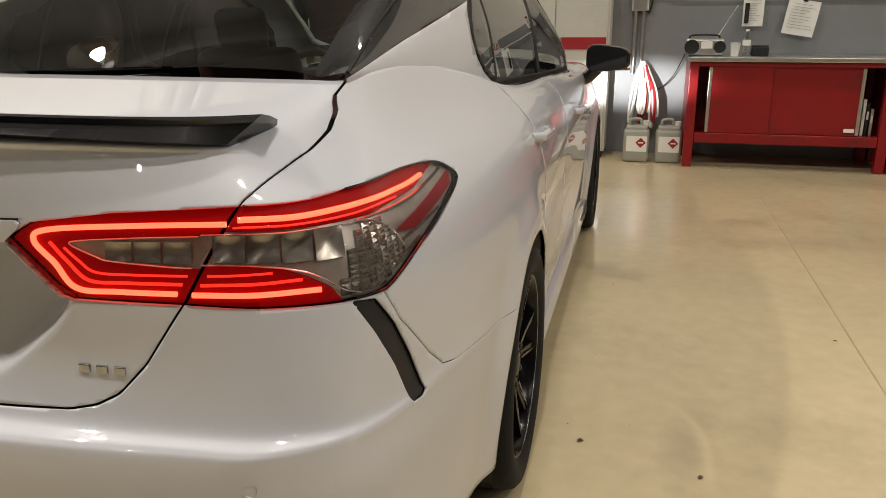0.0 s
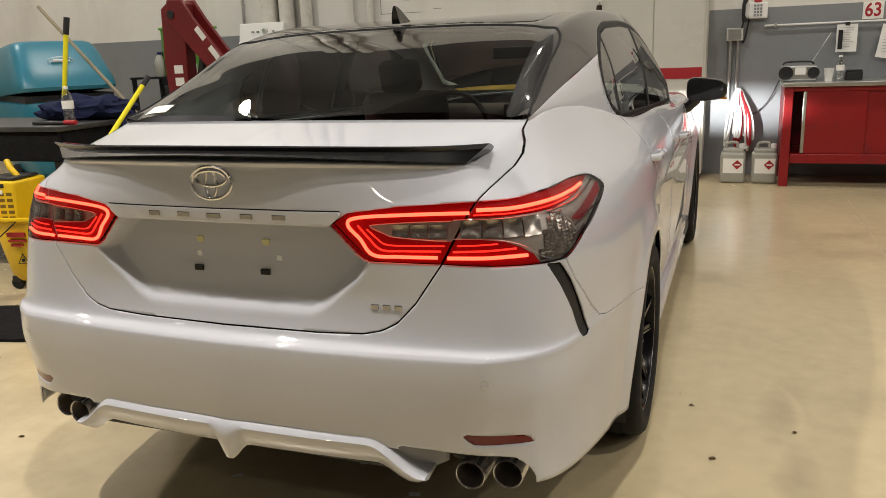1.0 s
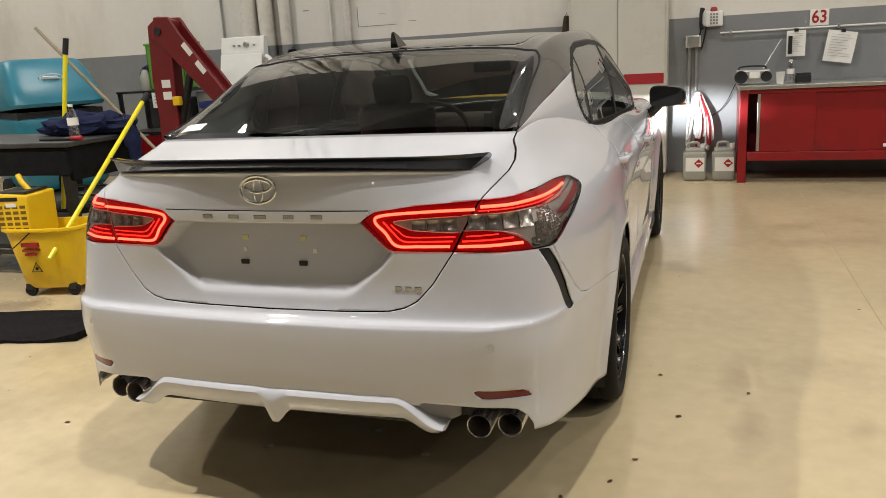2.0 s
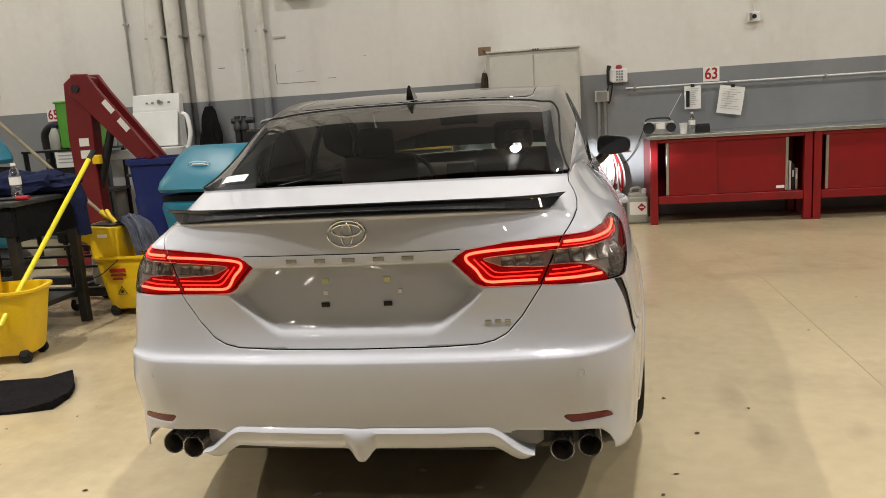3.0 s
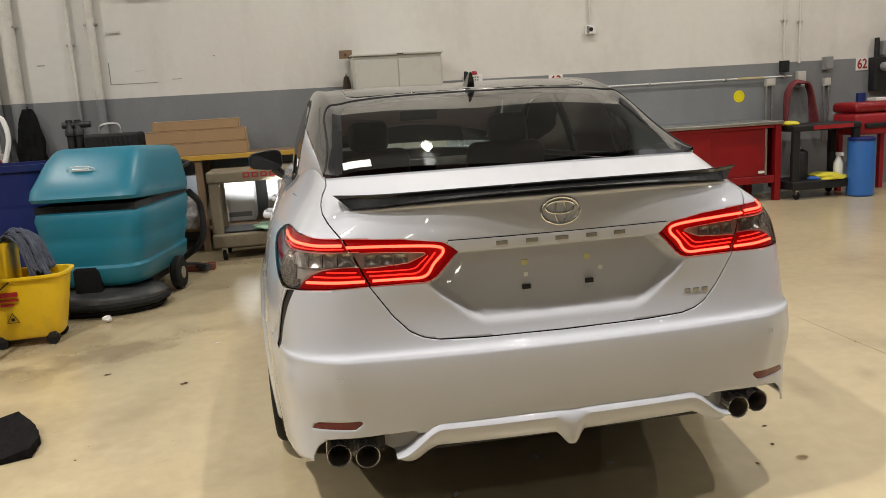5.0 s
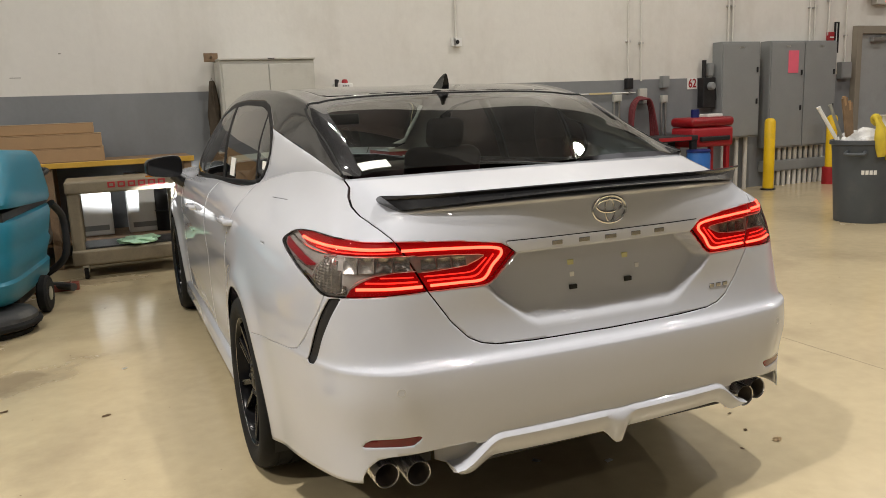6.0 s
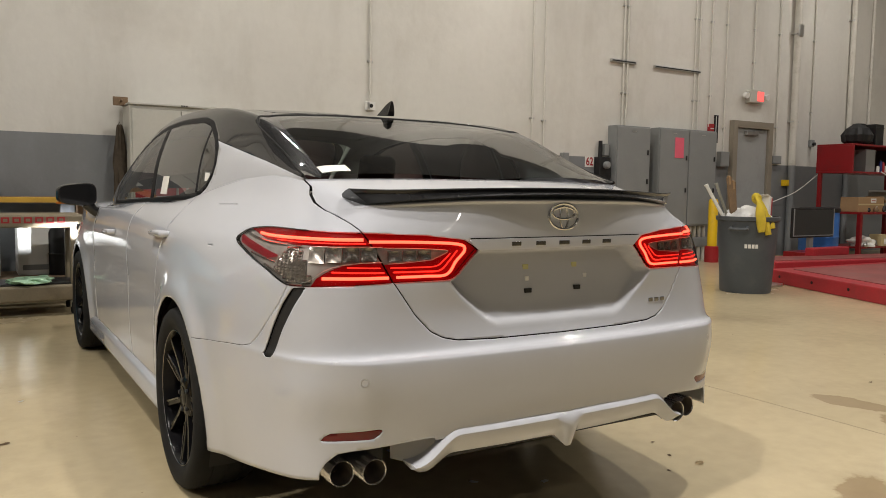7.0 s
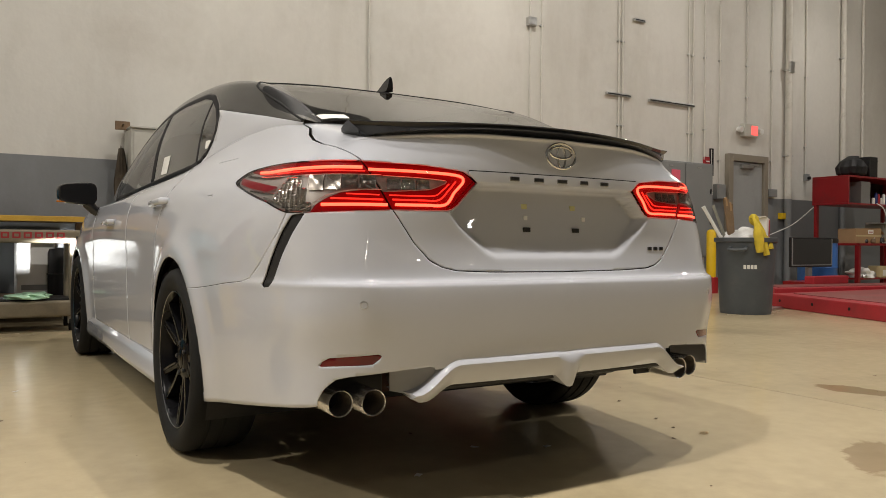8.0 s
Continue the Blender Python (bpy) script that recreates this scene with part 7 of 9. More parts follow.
def scrubber(m, label):
    """A walk-behind floor scrubber: ribbed teal tank, hinged teal cover, round brush deck; its front looks towards -y."""
    ob = thing("floor_scrubber", m, label, "floor scrubber", "floor scrubbers")
    # lower tank, waisted in steps
    bm = bmesh.new()
    rings = []
    for z, w, f, b in ((0.20, 0.33, 0.02, 1.16), (0.24, 0.365, -0.02, 1.20), (0.34, 0.375, -0.04, 1.22), (0.36, 0.360, -0.025, 1.21), (0.40, 0.365, -0.03, 1.22), (0.50, 0.395, -0.055, 1.25), (0.53, 0.385, -0.045, 1.24), (0.58, 0.395, -0.05, 1.25), (0.70, 0.415, -0.065, 1.27), (0.745, 0.405, -0.05, 1.265), (0.75, 0.38, -0.03, 1.25)):
        pts = []
        for i in range(48):
            t = 2 * math.pi * i / 48
            c, s = math.cos(t), math.sin(t)
            cx = abs(c) ** 0.35 * (1 if c > 0 else -1)
            sy = abs(s) ** 0.35 * (1 if s > 0 else -1)
            pts.append(bm.verts.new((w * cx, (f + b) / 2 + (b - f) / 2 * sy, z)))
        rings.append(pts)
    for r0, r1 in zip(rings, rings[1:]):
        for i in range(48):
            bm.faces.new((r0[i], r0[(i + 1) % 48], r1[(i + 1) % 48], r1[i]))
    bm.faces.new(rings[0][::-1])
    bm.faces.new(rings[-1])
    part("tank", bm, TEAL, ob, "ribbed teal plastic tank", True)
    # cover with a sloping front
    bm = bmesh.new()
    rings = []
    for z, w, f, b in ((0.775, 0.405, -0.06, 1.25), (0.80, 0.415, -0.075, 1.265), (0.86, 0.412, -0.045, 1.265), (0.95, 0.395, 0.06, 1.26), (1.05, 0.375, 0.17, 1.25), (1.11, 0.352, 0.25, 1.235), (1.14, 0.33, 0.30, 1.21), (1.152, 0.29, 0.34, 1.17)):
        pts = []
        for i in range(48):
            t = 2 * math.pi * i / 48
            c, s = math.cos(t), math.sin(t)
            cx = abs(c) ** 0.3 * (1 if c > 0 else -1)
            sy = abs(s) ** 0.3 * (1 if s > 0 else -1)
            pts.append(bm.verts.new((w * cx, (f + b) / 2 + (b - f) / 2 * sy, z)))
        rings.append(pts)
    for r0, r1 in zip(rings, rings[1:]):
        for i in range(48):
            bm.faces.new((r0[i], r0[(i + 1) % 48], r1[(i + 1) % 48], r1[i]))
    bm.faces.new(rings[0][::-1])
    bm.faces.new(rings[-1])
    bmesh.ops.rotate(bm, cent=(0, 1.25, 0.775), matrix=Matrix.Rotation(radians(-2.6), 3, "X"), verts=bm.verts)
    cover = part("cover", bm, TEAL, ob, "hinged teal cover", True)
    part("top_hatch", box((-0.16, 0.5, 1.150), (0.20, 0.85, 1.160), 0.004), BLACK_PLASTIC, cover)
    slope = Matrix.Translation((-0.02, 0.086, 1.036)) @ Matrix.Rotation(radians(-48), 4, "X")
    mark = [2 * math.pi * i / 40 for i in range(40)]
    part("oval_mark", tube([slope @ Vector((0.10 * math.cos(a), 0.034 * math.sin(a), 0.016)) for a in mark], 0.0035, 6, True), WHITE, cover, "white oval maker's mark", True)
    for z0, z1, w in ((-0.012, -0.004, 0.06), (0.002, 0.013, 0.075)):
        part("mark_bar", box((-w, z0, 0.008), (w, z1, 0.018), 0.002, slope), WHITE, cover)
    part("seam", box((-0.36, 0.02, 0.748), (0.36, 1.23, 0.80)), BLACK_PLASTIC, ob, "dark joint under the cover")
    # nearly flush black block; the opening's shade is only its colour
    part("shaded_opening", box((-0.13, -0.047, 0.10), (0.07, 0.02, 0.355), 0.03, None, 3), GAP_SHADE, ob, "black block standing for the shaded front opening", True)
    deck = part("brush_deck", lathe([(0.40, 0.03), (0.44, 0.05), (0.44, 0.12), (0.41, 0.15), (0.30, 0.17), (0.12, 0.20), (0.001, 0.20)], 40, Matrix.Translation((0.0, 0.17, 0)) @ Matrix.Diagonal((1.02, 0.72, 1, 1))), DARK_PLASTIC, ob, "scuffed dark round brush deck", True)
    part("bumper_ring", tube([(0.452 * math.cos(a), 0.17 + 0.325 * math.sin(a), 0.075) for a in [2 * math.pi * i / 48 for i in range(48)]], 0.022, 8, True), RUBBER, deck, "", True)
    part("skirt", lathe([(0.40, 0.0), (0.43, 0.035)], 40, Matrix.Translation((0.0, 0.17, 0)) @ Matrix.Diagonal((1.02, 0.72, 1, 1)), False), RUBBER, deck, "", True)
    for s in (-1, 1):
        part("drive_wheel", lathe([(0.05, -0.035), (0.12, -0.035), (0.135, -0.02), (0.135, 0.02), (0.12, 0.035), (0.05, 0.035), (0.04, 0.02)], 28, Matrix.Translation((s * 0.385, 0.70, 0.135)) @ Matrix.Rotation(radians(90), 4, "Y")), RUBBER, ob, "grey rubber wheel", True)
        part("wheel_hub", lathe([(0.055, -0.04), (0.05, 0.04)], 16, Matrix.Translation((s * 0.385, 0.70, 0.135)) @ Matrix.Rotation(radians(90), 4, "Y")), STEEL, ob, "", True)
    part("chassis", box((-0.30, 0.35, 0.12), (0.30, 1.15, 0.22), 0.02), DARK_STEEL, ob)
    part("squeegee", tube(spline([(-0.46, 1.28, 0.05), (-0.25, 1.42, 0.05), (0.25, 1.42, 0.05), (0.46, 1.28, 0.05)], 6), 0.032, 8), DARK_PLASTIC, ob, "", True)
    part("squeegee_arm", box((-0.05, 1.1, 0.07), (0.05, 1.40, 0.12), 0.01), DARK_STEEL, ob)
    part("drain_hose", tube(spline([(0.40, 1.15, 0.75), (0.44, 1.30, 0.6), (0.42, 1.30, 0.3), (0.2, 1.36, 0.12)], 6), 0.028, 10), BLACK_PLASTIC, ob, "", True)
    part("handle_bar", tube(spline([(-0.33, 1.20, 0.95), (-0.33, 1.42, 0.99), (0.0, 1.46, 1.0), (0.33, 1.42, 0.99), (0.33, 1.20, 0.95)], 6), 0.018, 8), BLACK_PLASTIC, ob, "", True)
    return ob


scrubber(Matrix.Translation((-2.31, 3.70, 0)) @ Matrix.Rotation(radians(-9), 4, "Z"), "teal walk-behind floor scrubber with black brush deck")
scrubber(Matrix.Translation((-5.0, 4.45, 0)) @ Matrix.Rotation(radians(60), 4, "Z") @ Matrix.Diagonal((1.15, 1.1, 1.33, 1)), "large teal floor scrubber behind the work table")
o = thing("paper_scrap", Matrix.Translation((-2.18, 3.42, 0)), "crumpled white paper scrap on the floor", "paper")
bm = bmesh.new()
bmesh.ops.create_icosphere(bm, subdivisions=2, radius=0.035)
for v in bm.verts:
    v.co *= 1 + 0.4 * noise.noise(v.co * 40)
    v.co.z = v.co.z * 0.7 + 0.024
part("crumple", bm, PAPER, o)
o = thing("wood_offcut", Matrix.Translation((-1.78, 5.05, 0)), "short reddish wooden block on the floor", "wood block")
part("block", box((-0.17, -0.05, 0), (0.16, 0.05, 0.06), 0.006), RED_WOOD, o)
part("nail", tube([(0.1, 0, 0.055), (0.1, 0, 0.075)], 0.004, 6), STEEL, o)

# dark work table with jacket, bottle and clutter
tb = thing("work_table", Matrix.Translation((-3.55, 2.55, 0)), "long black work table with sagging dark cover", "table")
part("tabletop", box((-1.15, -0.38, 0.93), (0.76, 0.36, 0.965), 0.008), DARK_PLASTIC, tb)
part("apron", box((-1.12, -0.36, 0.74), (0.73, -0.33, 0.93), 0.006), CLOTH_BLACK, tb)
part("side_apron", box((0.70, -0.33, 0.70), (0.73, 0.33, 0.93), 0.006), CLOTH_BLACK, tb)
for x in (-1.08, 0.68):
    for y in (-0.32, 0.30):
        part("leg", box((x - 0.03, y - 0.03, 0), (x + 0.03, y + 0.03, 0.93), 0.005), DARK_STEEL, tb)
for z in (0.18, 0.46):
    part("cross_bar", tube([(-1.08, -0.32, z), (0.68, -0.32, z)], 0.018, 8), DARK_STEEL, tb, "", True)
part("lower_frame", box((-1.05, -0.30, 0.20), (0.65, 0.28, 0.235), 0.006), DARK_STEEL, tb)
bottle(Matrix.Translation((-2.92, 2.40, 0.965)), 0.036, 0.235, CLEAR, WHITE, "clear plastic water bottle on the black table")
jk = thing("jacket", Matrix.Translation((-3.10, 2.72, 0.965)), "navy blue jacket heaped on the table", "jacket")
bm = bmesh.new()
bmesh.ops.create_icosphere(bm, subdivisions=4, radius=1)
for v in bm.verts:
    c = v.co.copy()
    k = 1 + 0.22 * noise.noise(c * 2.2) + 0.10 * noise.noise(c * 6)
    v.co = Vector((c.x * 0.40 * k, c.y * 0.17 * k, max(0.003, (c.z * 0.10 + 0.06) * k)))
part("jacket_body", bm, CLOTH_NAVY, jk, "", True)
part("sleeve", tube(spline([(0.26, 0.02, 0.05), (0.36, 0.0, 0.03), (0.41, -0.02, -0.10), (0.42, -0.02, -0.30)], 6), [0.07] * 6 + [0.06] * 6 + [0.045] * 7, 12), CLOTH_NAVY, jk, "", True)
hd = thing("red_handle_tool", Matrix.Translation((-2.86, 2.28, 0.965)), "long tool with a red grip on the table", "tool")
part("shaft", tube([(-0.25, 0, 0.012), (0.02, 0, 0.012)], 0.011, 8), DARK_STEEL, hd, "", True)
part("grip", tube([(0.02, 0, 0.016), (0.11, 0.0, 0.016)], 0.016, 10), SIGN_RED, hd, "red grip", True)
# low trolley frame with bars under the table end
tf = thing("floor_trolley", Matrix.Translation((-3.25, 3.35, 0)), "black steel trolley frame with castors on the floor", "trolley")
for y in (-0.22, 0.22):
    part("long_bar", box((-0.55, y - 0.03, 0.12), (0.62, y + 0.03, 0.19), 0.008), DARK_STEEL, tf)
for x in (-0.5, 0.1, 0.5):
    part("cross_bar", box((x - 0.025, -0.22, 0.13), (x + 0.025, 0.22, 0.18), 0.006), DARK_STEEL, tf)
    part("upright", tube([(x, -0.2, 0.18), (x, -0.2, 0.52)], 0.015, 8), DARK_STEEL, tf, "", True)
    castor(tf, x, -0.2, 0.05)
    castor(tf, x, 0.2, 0.05)
for z in (0.35, 0.43, 0.51):
    part("guard_rail", tube([(-0.5, -0.2, z), (0.5, -0.2, z)], 0.011, 8), DARK_STEEL, tf, "", True)
o = thing("white_sack", Matrix.Translation((-3.0, 3.35, 0.18)), "crumpled white paper sack on the trolley", "sack")
bm = bmesh.new()
add_lathe(bm, [(0.08, 0), (0.095, 0.08), (0.085, 0.2), (0.09, 0.3), (0.07, 0.42), (0.03, 0.45)], 18)
for v in bm.verts:
    v.co += Vector((noise.noise(v.co * 12), noise.noise(v.co * 12 + Vector((5, 0, 0))), 0)) * 0.02
part("sack_body", bm, PAPER, o, "", True)
part("fold", box((-0.05, -0.01, 0.445), (0.05, 0.01, 0.47), 0.005), PAPER, o)

# red engine hoist
hz = thing("engine_hoist", Matrix.Translation((-4.06, 5.0, 0)), "dark red steel engine hoist with folded boom", "hoist")
part("mast", extrude_poly([(-0.20, 0.0), (0.12, 0.0), (0.10, 1.0), (0.13, 1.62), (0.16, 1.88), (0.0, 1.93), (-0.13, 1.84), (-0.16, 1.3), (-0.14, 0.9)], "y", -0.075, 0.075, 0.012), HOIST_RED, hz)
part("boom", extrude_poly([(-0.02, 1.92), (0.16, 1.915), (0.26, 1.76), (0.78, 1.08), (0.60, 1.03), (0.05, 1.62), (-0.06, 1.72)], "y", -0.11, -0.078, 0.012), HOIST_RED, hz)
part("boom_cheek", extrude_poly([(-0.02, 1.92), (0.16, 1.915), (0.26, 1.76), (0.78, 1.08), (0.60, 1.03), (0.05, 1.62), (-0.06, 1.72)], "y", 0.078, 0.11, 0.012), HOIST_RED, hz)
part("boom_web", extrude_poly([(0.12, 1.60), (0.20, 1.68), (0.72, 1.06), (0.62, 1.05)], "y", -0.08, 0.08), HOIST_RED, hz)
part("pivot_pin", lathe([(0.04, 0), (0.04, 0.25), (0.001, 0.25)], 18, Matrix.Translation((0.02, 0.125, 1.78)) @ Matrix.Rotation(radians(90), 4, "X")), DARK_STEEL, hz, "", True)
for x0, z0, a in ((-0.045, 1.22, 0), (-0.045, 1.10, 0)):
    part("decal", box((x0, -0.0785, z0), (x0 + 0.105, -0.0765, z0 + 0.08)), PAPER, hz, "white decal")
for s in (0.28, 0.55):
    p = Vector((0.20 + (0.70 - 0.20) * s, -0.1135, 1.78 + (1.10 - 1.78) * s))
    part("decal", box((-0.07, -0.001, -0.028), (0.07, 0.001, 0.028), 0, Matrix.Translation(p) @ Matrix.Rotation(radians(52), 4, "Y")), PAPER, hz, "white decal")
part("ram", tube([(-0.02, 0, 0.55), (0.30, 0, 1.45)], 0.04, 14), DARK_STEEL, hz, "", True)
for s in (-1, 1):
    part("foot_beam", box((-0.3, s * 0.30 - 0.05, 0.06), (1.1, s * 0.30 + 0.05, 0.16), 0.01), HOIST_RED, hz)
    castor(hz, -0.2, s * 0.30, 0.045)
    castor(hz, 1.0, s * 0.30, 0.045)
part("rear_beam", box((-0.25, -0.30, 0.06), (-0.12, 0.30, 0.16), 0.01), HOIST_RED, hz)
part("yellow_block", box((0.11, -0.15, 1.04), (0.19, -0.085, 1.13), 0.01), YELLOW, hz, "yellow pump block")

# blue bin
bb = thing("blue_bin", Matrix.Translation((-3.08, 4.78, 0)), "tall dark blue plastic bin, open at the top", "bin")
bm = bmesh.new()
rings = []
for z, a in ((0.0, 0.27), (0.03, 0.285), (0.7, 0.315), (0.74, 0.305), (1.02, 0.325), (1.03, 0.35), (1.08, 0.352), (1.08, 0.32), (0.6, 0.30), (0.05, 0.27)):
    ring = []
    for i in range(44):
        t = 2 * math.pi * i / 44
        c, s = math.cos(t), math.sin(t)
        rib = 1 - 0.012 * (1 if i % 11 in (0, 1) else 0)
        ring.append(bm.verts.new((a * rib * abs(c) ** 0.5 * (1 if c > 0 else -1), a * rib * abs(s) ** 0.5 * (1 if s > 0 else -1), z)))
    rings.append(ring)
for r0, r1 in zip(rings, rings[1:]):
    for i in range(44):
        bm.faces.new((r0[i], r0[(i + 1) % 44], r1[(i + 1) % 44], r1[i]))
bm.faces.new(rings[0][::-1])
bm.faces.new(rings[-1])
part("body", bm, BLUE, bb, "", True)
part("grip", tube([(-0.36, -0.08, 0.92), (-0.42, -0.08, 0.92), (-0.42, 0.08, 0.92), (-0.36, 0.08, 0.92)], 0.014, 8), BLACK_PLASTIC, bb, "", True)

# washing machine with its lid up, green crate, jugs
wm = thing("washing_machine", Matrix.Translation((-4.12, 6.30, 0)), "white top-loading washing machine with lid raised", "washing machine")
part("cabinet", box((-0.34, -0.33, 0.04), (0.34, 0.33, 1.12), 0.015), WHITE, wm)
part("lid", box((-0.29, -0.01, 0), (0.29, 0.012, 0.42), 0.01, Matrix.Translation((0, 0.10, 1.13)) @ Matrix.Rotation(radians(-14), 4, "X")), WHITE, wm)
part("console", extrude_poly([(0.20, 1.12), (0.33, 1.12), (0.33, 1.74), (0.26, 1.74), (0.22, 1.56)], "x", -0.30, 0.30, 0.01), WHITE, wm)
part("knob", lathe([(0.035, 0), (0.035, 0.02), (0.025, 0.03), (0.001, 0.03)], 20, Matrix.Translation((0.06, 0.235, 1.65)) @ Matrix.Rotation(radians(90), 4, "X")), STEEL, wm, "", True)
for x in (-0.12, -0.05, 0.16):
    part("button", box((x, 0.215, 1.63), (x + 0.025, 0.24, 1.65), 0.003), GREY_METAL, wm)
part("front_tray", box((-0.32, -0.36, 1.02), (0.32, -0.30, 1.13), 0.012), WHITE, wm)
part("foot_frame", box((-0.32, -0.30, 0), (0.32, 0.30, 0.045), 0.005), BLACK_PLASTIC, wm)
part("drain_hose", tube(spline([(0.34, 0.2, 1.5), (0.42, 0.15, 1.45), (0.46, 0.1, 1.25), (0.40, 0.05, 1.0)], 6), 0.025, 8), WHITE, wm, "", True)
gs = thing("storage_stand", Matrix.Translation((-4.72, 5.75, 0)), "dark steel stand carrying crates and jugs", "stand")
for x in (-0.45, 0.45):
    for y in (-0.22, 0.22):
        part("post", box((x - 0.02, y - 0.02, 0), (x + 0.02, y + 0.02, 1.18), 0.004), DARK_STEEL, gs)
for z in (0.25, 0.7, 1.16):
    part("shelf", box((-0.48, -0.25, z), (0.48, 0.25, z + 0.025), 0.004), DARK_STEEL, gs)
part("red_panel", box((-0.44, -0.245, 0.3), (0.44, -0.225, 0.68), 0.004), RED_PAINT, gs)
gc = thing("green_crate", Matrix.Translation((-4.50, 5.70, 1.185)), "bright green plastic crate on the stand", "crate")
for lo, hi in (((-0.24, -0.16, 0), (0.24, 0.16, 0.02)), ((-0.24, -0.16, 0.0), (-0.225, 0.16, 0.50)), ((0.225, -0.16, 0.0), (0.24, 0.16, 0.50)), ((-0.24, -0.16, 0.0), (0.24, -0.145, 0.50)), ((-0.24, 0.145, 0.0), (0.24, 0.16, 0.50))):
    part("panel", box(lo, hi, 0.005), GREEN, gc)
part("rim", tube([(-0.245, -0.165, 0.5), (0.245, -0.165, 0.5), (0.245, 0.165, 0.5), (-0.245, 0.165, 0.5)], 0.014, 8, True), GREEN, gc)
for x, y, z, r, h, mt, lb in ((-4.34, 5.60, 1.185, 0.07, 0.20, WHITE, "white plastic jug on the stand"), (-4.29, 5.78, 1.185, 0.055, 0.20, JUG, "cloudy plastic bottle on the stand"), (-4.80, 5.55, 1.185, 0.06, 0.26, JUG, "cloudy plastic bottle on the stand")):
    o = thing("chemical_bottle", Matrix.Translation((x, y, z)), lb, "bottle", "bottles on the stand")
    part("body", lathe([(r * 0.9, 0), (r, 0.015), (r, h * 0.6), (r * 0.5, h * 0.85), (r * 0.35, h * 0.9)], 20), mt, o, "", True)
    part("cap", lathe([(r * 0.38, h * 0.88), (r * 0.38, h)], 14), BLUE if mt == JUG else WHITE, o)
cs = thing("caution_board", Matrix.Translation((-5.34, 6.62, 0.0)) @ Matrix.Diagonal((1, 1, 0.94, 1)), "white caution board with red head bar on a black machine", "sign")
part("machine", box((-0.30, -0.15, 0), (0.30, 0.2, 1.12), 0.03), BLACK_PLASTIC, cs)
part("board", box((-0.13, -0.17, 1.0), (0.16, -0.155, 1.34), 0.004), PAPER, cs)
part("head_bar", box((-0.12, -0.173, 1.26), (0.15, -0.169, 1.325)), SIGN_RED, cs)
for i in range(4):
    part("print_line", box((-0.09, -0.173, 1.06 + 0.045 * i), (0.11, -0.169, 1.075 + 0.045 * i)), PRINT_GREY, cs)
part("hose_loop", tube(spline([(-0.32, 0, 1.1), (-0.30, -0.05, 1.45), (-0.1, -0.05, 1.55), (0.1, 0.0, 1.42), (0.3, 0.05, 1.3)], 6), 0.05, 10), BLACK_PLASTIC, cs, "", True)

# wooden ledge along the wall, boxes, compressor and the brown cart in front
lg = thing("wall_bench", Matrix.Translation((-1.80, 6.44, 0)), "wooden bench along the wall with a yellow front edge", "bench")
part("bench_top", box((-1.30, -0.41, 0.945), (1.28, 0.40, 0.985), 0.005), OLD_WOOD, lg)
part("front_edge", box((-1.30, -0.43, 0.940), (1.28, -0.41, 0.990), 0.004), EDGE_YELLOW, lg, "yellow front edge")
for x in (-1.25, 0.0, 1.22):
    for y in (-0.36, 0.34):
        part("leg", box((x - 0.035, y - 0.035, 0), (x + 0.035, y + 0.035, 0.945), 0.005), OLD_WOOD, lg)
part("lower_shelf", box((-1.28, -0.38, 0.22), (1.26, 0.38, 0.25), 0.004), OLD_WOOD, lg)
for x0, x1, y0, y1, z0, z1 in ((-2.33, -1.31, 6.20, 6.60, 0.985, 1.115), (-2.31, -1.32, 6.22, 6.60, 1.117, 1.245), (-2.24, -1.38, 6.26, 6.58, 1.247, 1.345)):
    o = thing("cardboard_box", Matrix.Translation(((x0 + x1) / 2, (y0 + y1) / 2, z0)), "flat brown cardboard box stacked on the bench", "box", "stack of cardboard boxes")
    w, d = (x1 - x0) / 2, (y1 - y0) / 2
    part("carton", box((-w, -d, 0), (w, d, z1 - z0), 0.006), CARDBOARD, o)
    part("tape", box((-w - 0.001, -0.025, 0.004), (w + 0.001, 0.025, z1 - z0 + 0.001)), TAPE, o, "tan packing tape")
    part("flap_line", box((-w + 0.005, -d - 0.001, (z1 - z0) * 0.94), (w - 0.005, -d + 0.001, (z1 - z0) * 0.97)), OLD_WOOD, o)
cp = thing("air_compressor", Matrix.Translation((-2.72, 6.40, 0.985)) @ Matrix.Diagonal((1.15, 1, 1.32, 1)), "black and chrome air unit with carry handle", "compressor")
part("case", box((-0.16, -0.18, 0), (0.30, 0.18, 0.21), 0.02, None, 3), BLACK_PLASTIC, cp)
for i in range(7):
    part("grille_bar", box((-0.02 + 0.04 * i, -0.187, 0.03), (-0.005 + 0.04 * i, -0.178, 0.18)), DARK_STEEL, cp)
part("handle", tube(spline([(-0.05, 0, 0.20), (-0.04, 0, 0.27), (0.10, 0, 0.28), (0.12, 0, 0.20)], 5), 0.013, 8), STEEL, cp, "", True)
for x in (-0.30, -0.23):
    part("cylinder", lathe([(0.035, 0), (0.035, 0.2), (0.045, 0.21), (0.045, 0.25), (0.03, 0.27), (0.03, 0.33)], 18, Matrix.Translation((x, 0, 0))), DARK_STEEL, cp, "", True)
part("cross_tube", tube([(-0.36, 0, 0.29), (-0.12, 0, 0.29)], 0.025, 10), DARK_STEEL, cp, "", True)
ct = thing("utility_cart", Matrix.Translation((-1.16, 5.66, 0)), "tan plastic utility cart with posts and castors", "cart")
part("top_tray", box((-0.50, -0.27, 0.745), (0.46, 0.27, 0.855), 0.02, None, 3), CART_TAN, ct)
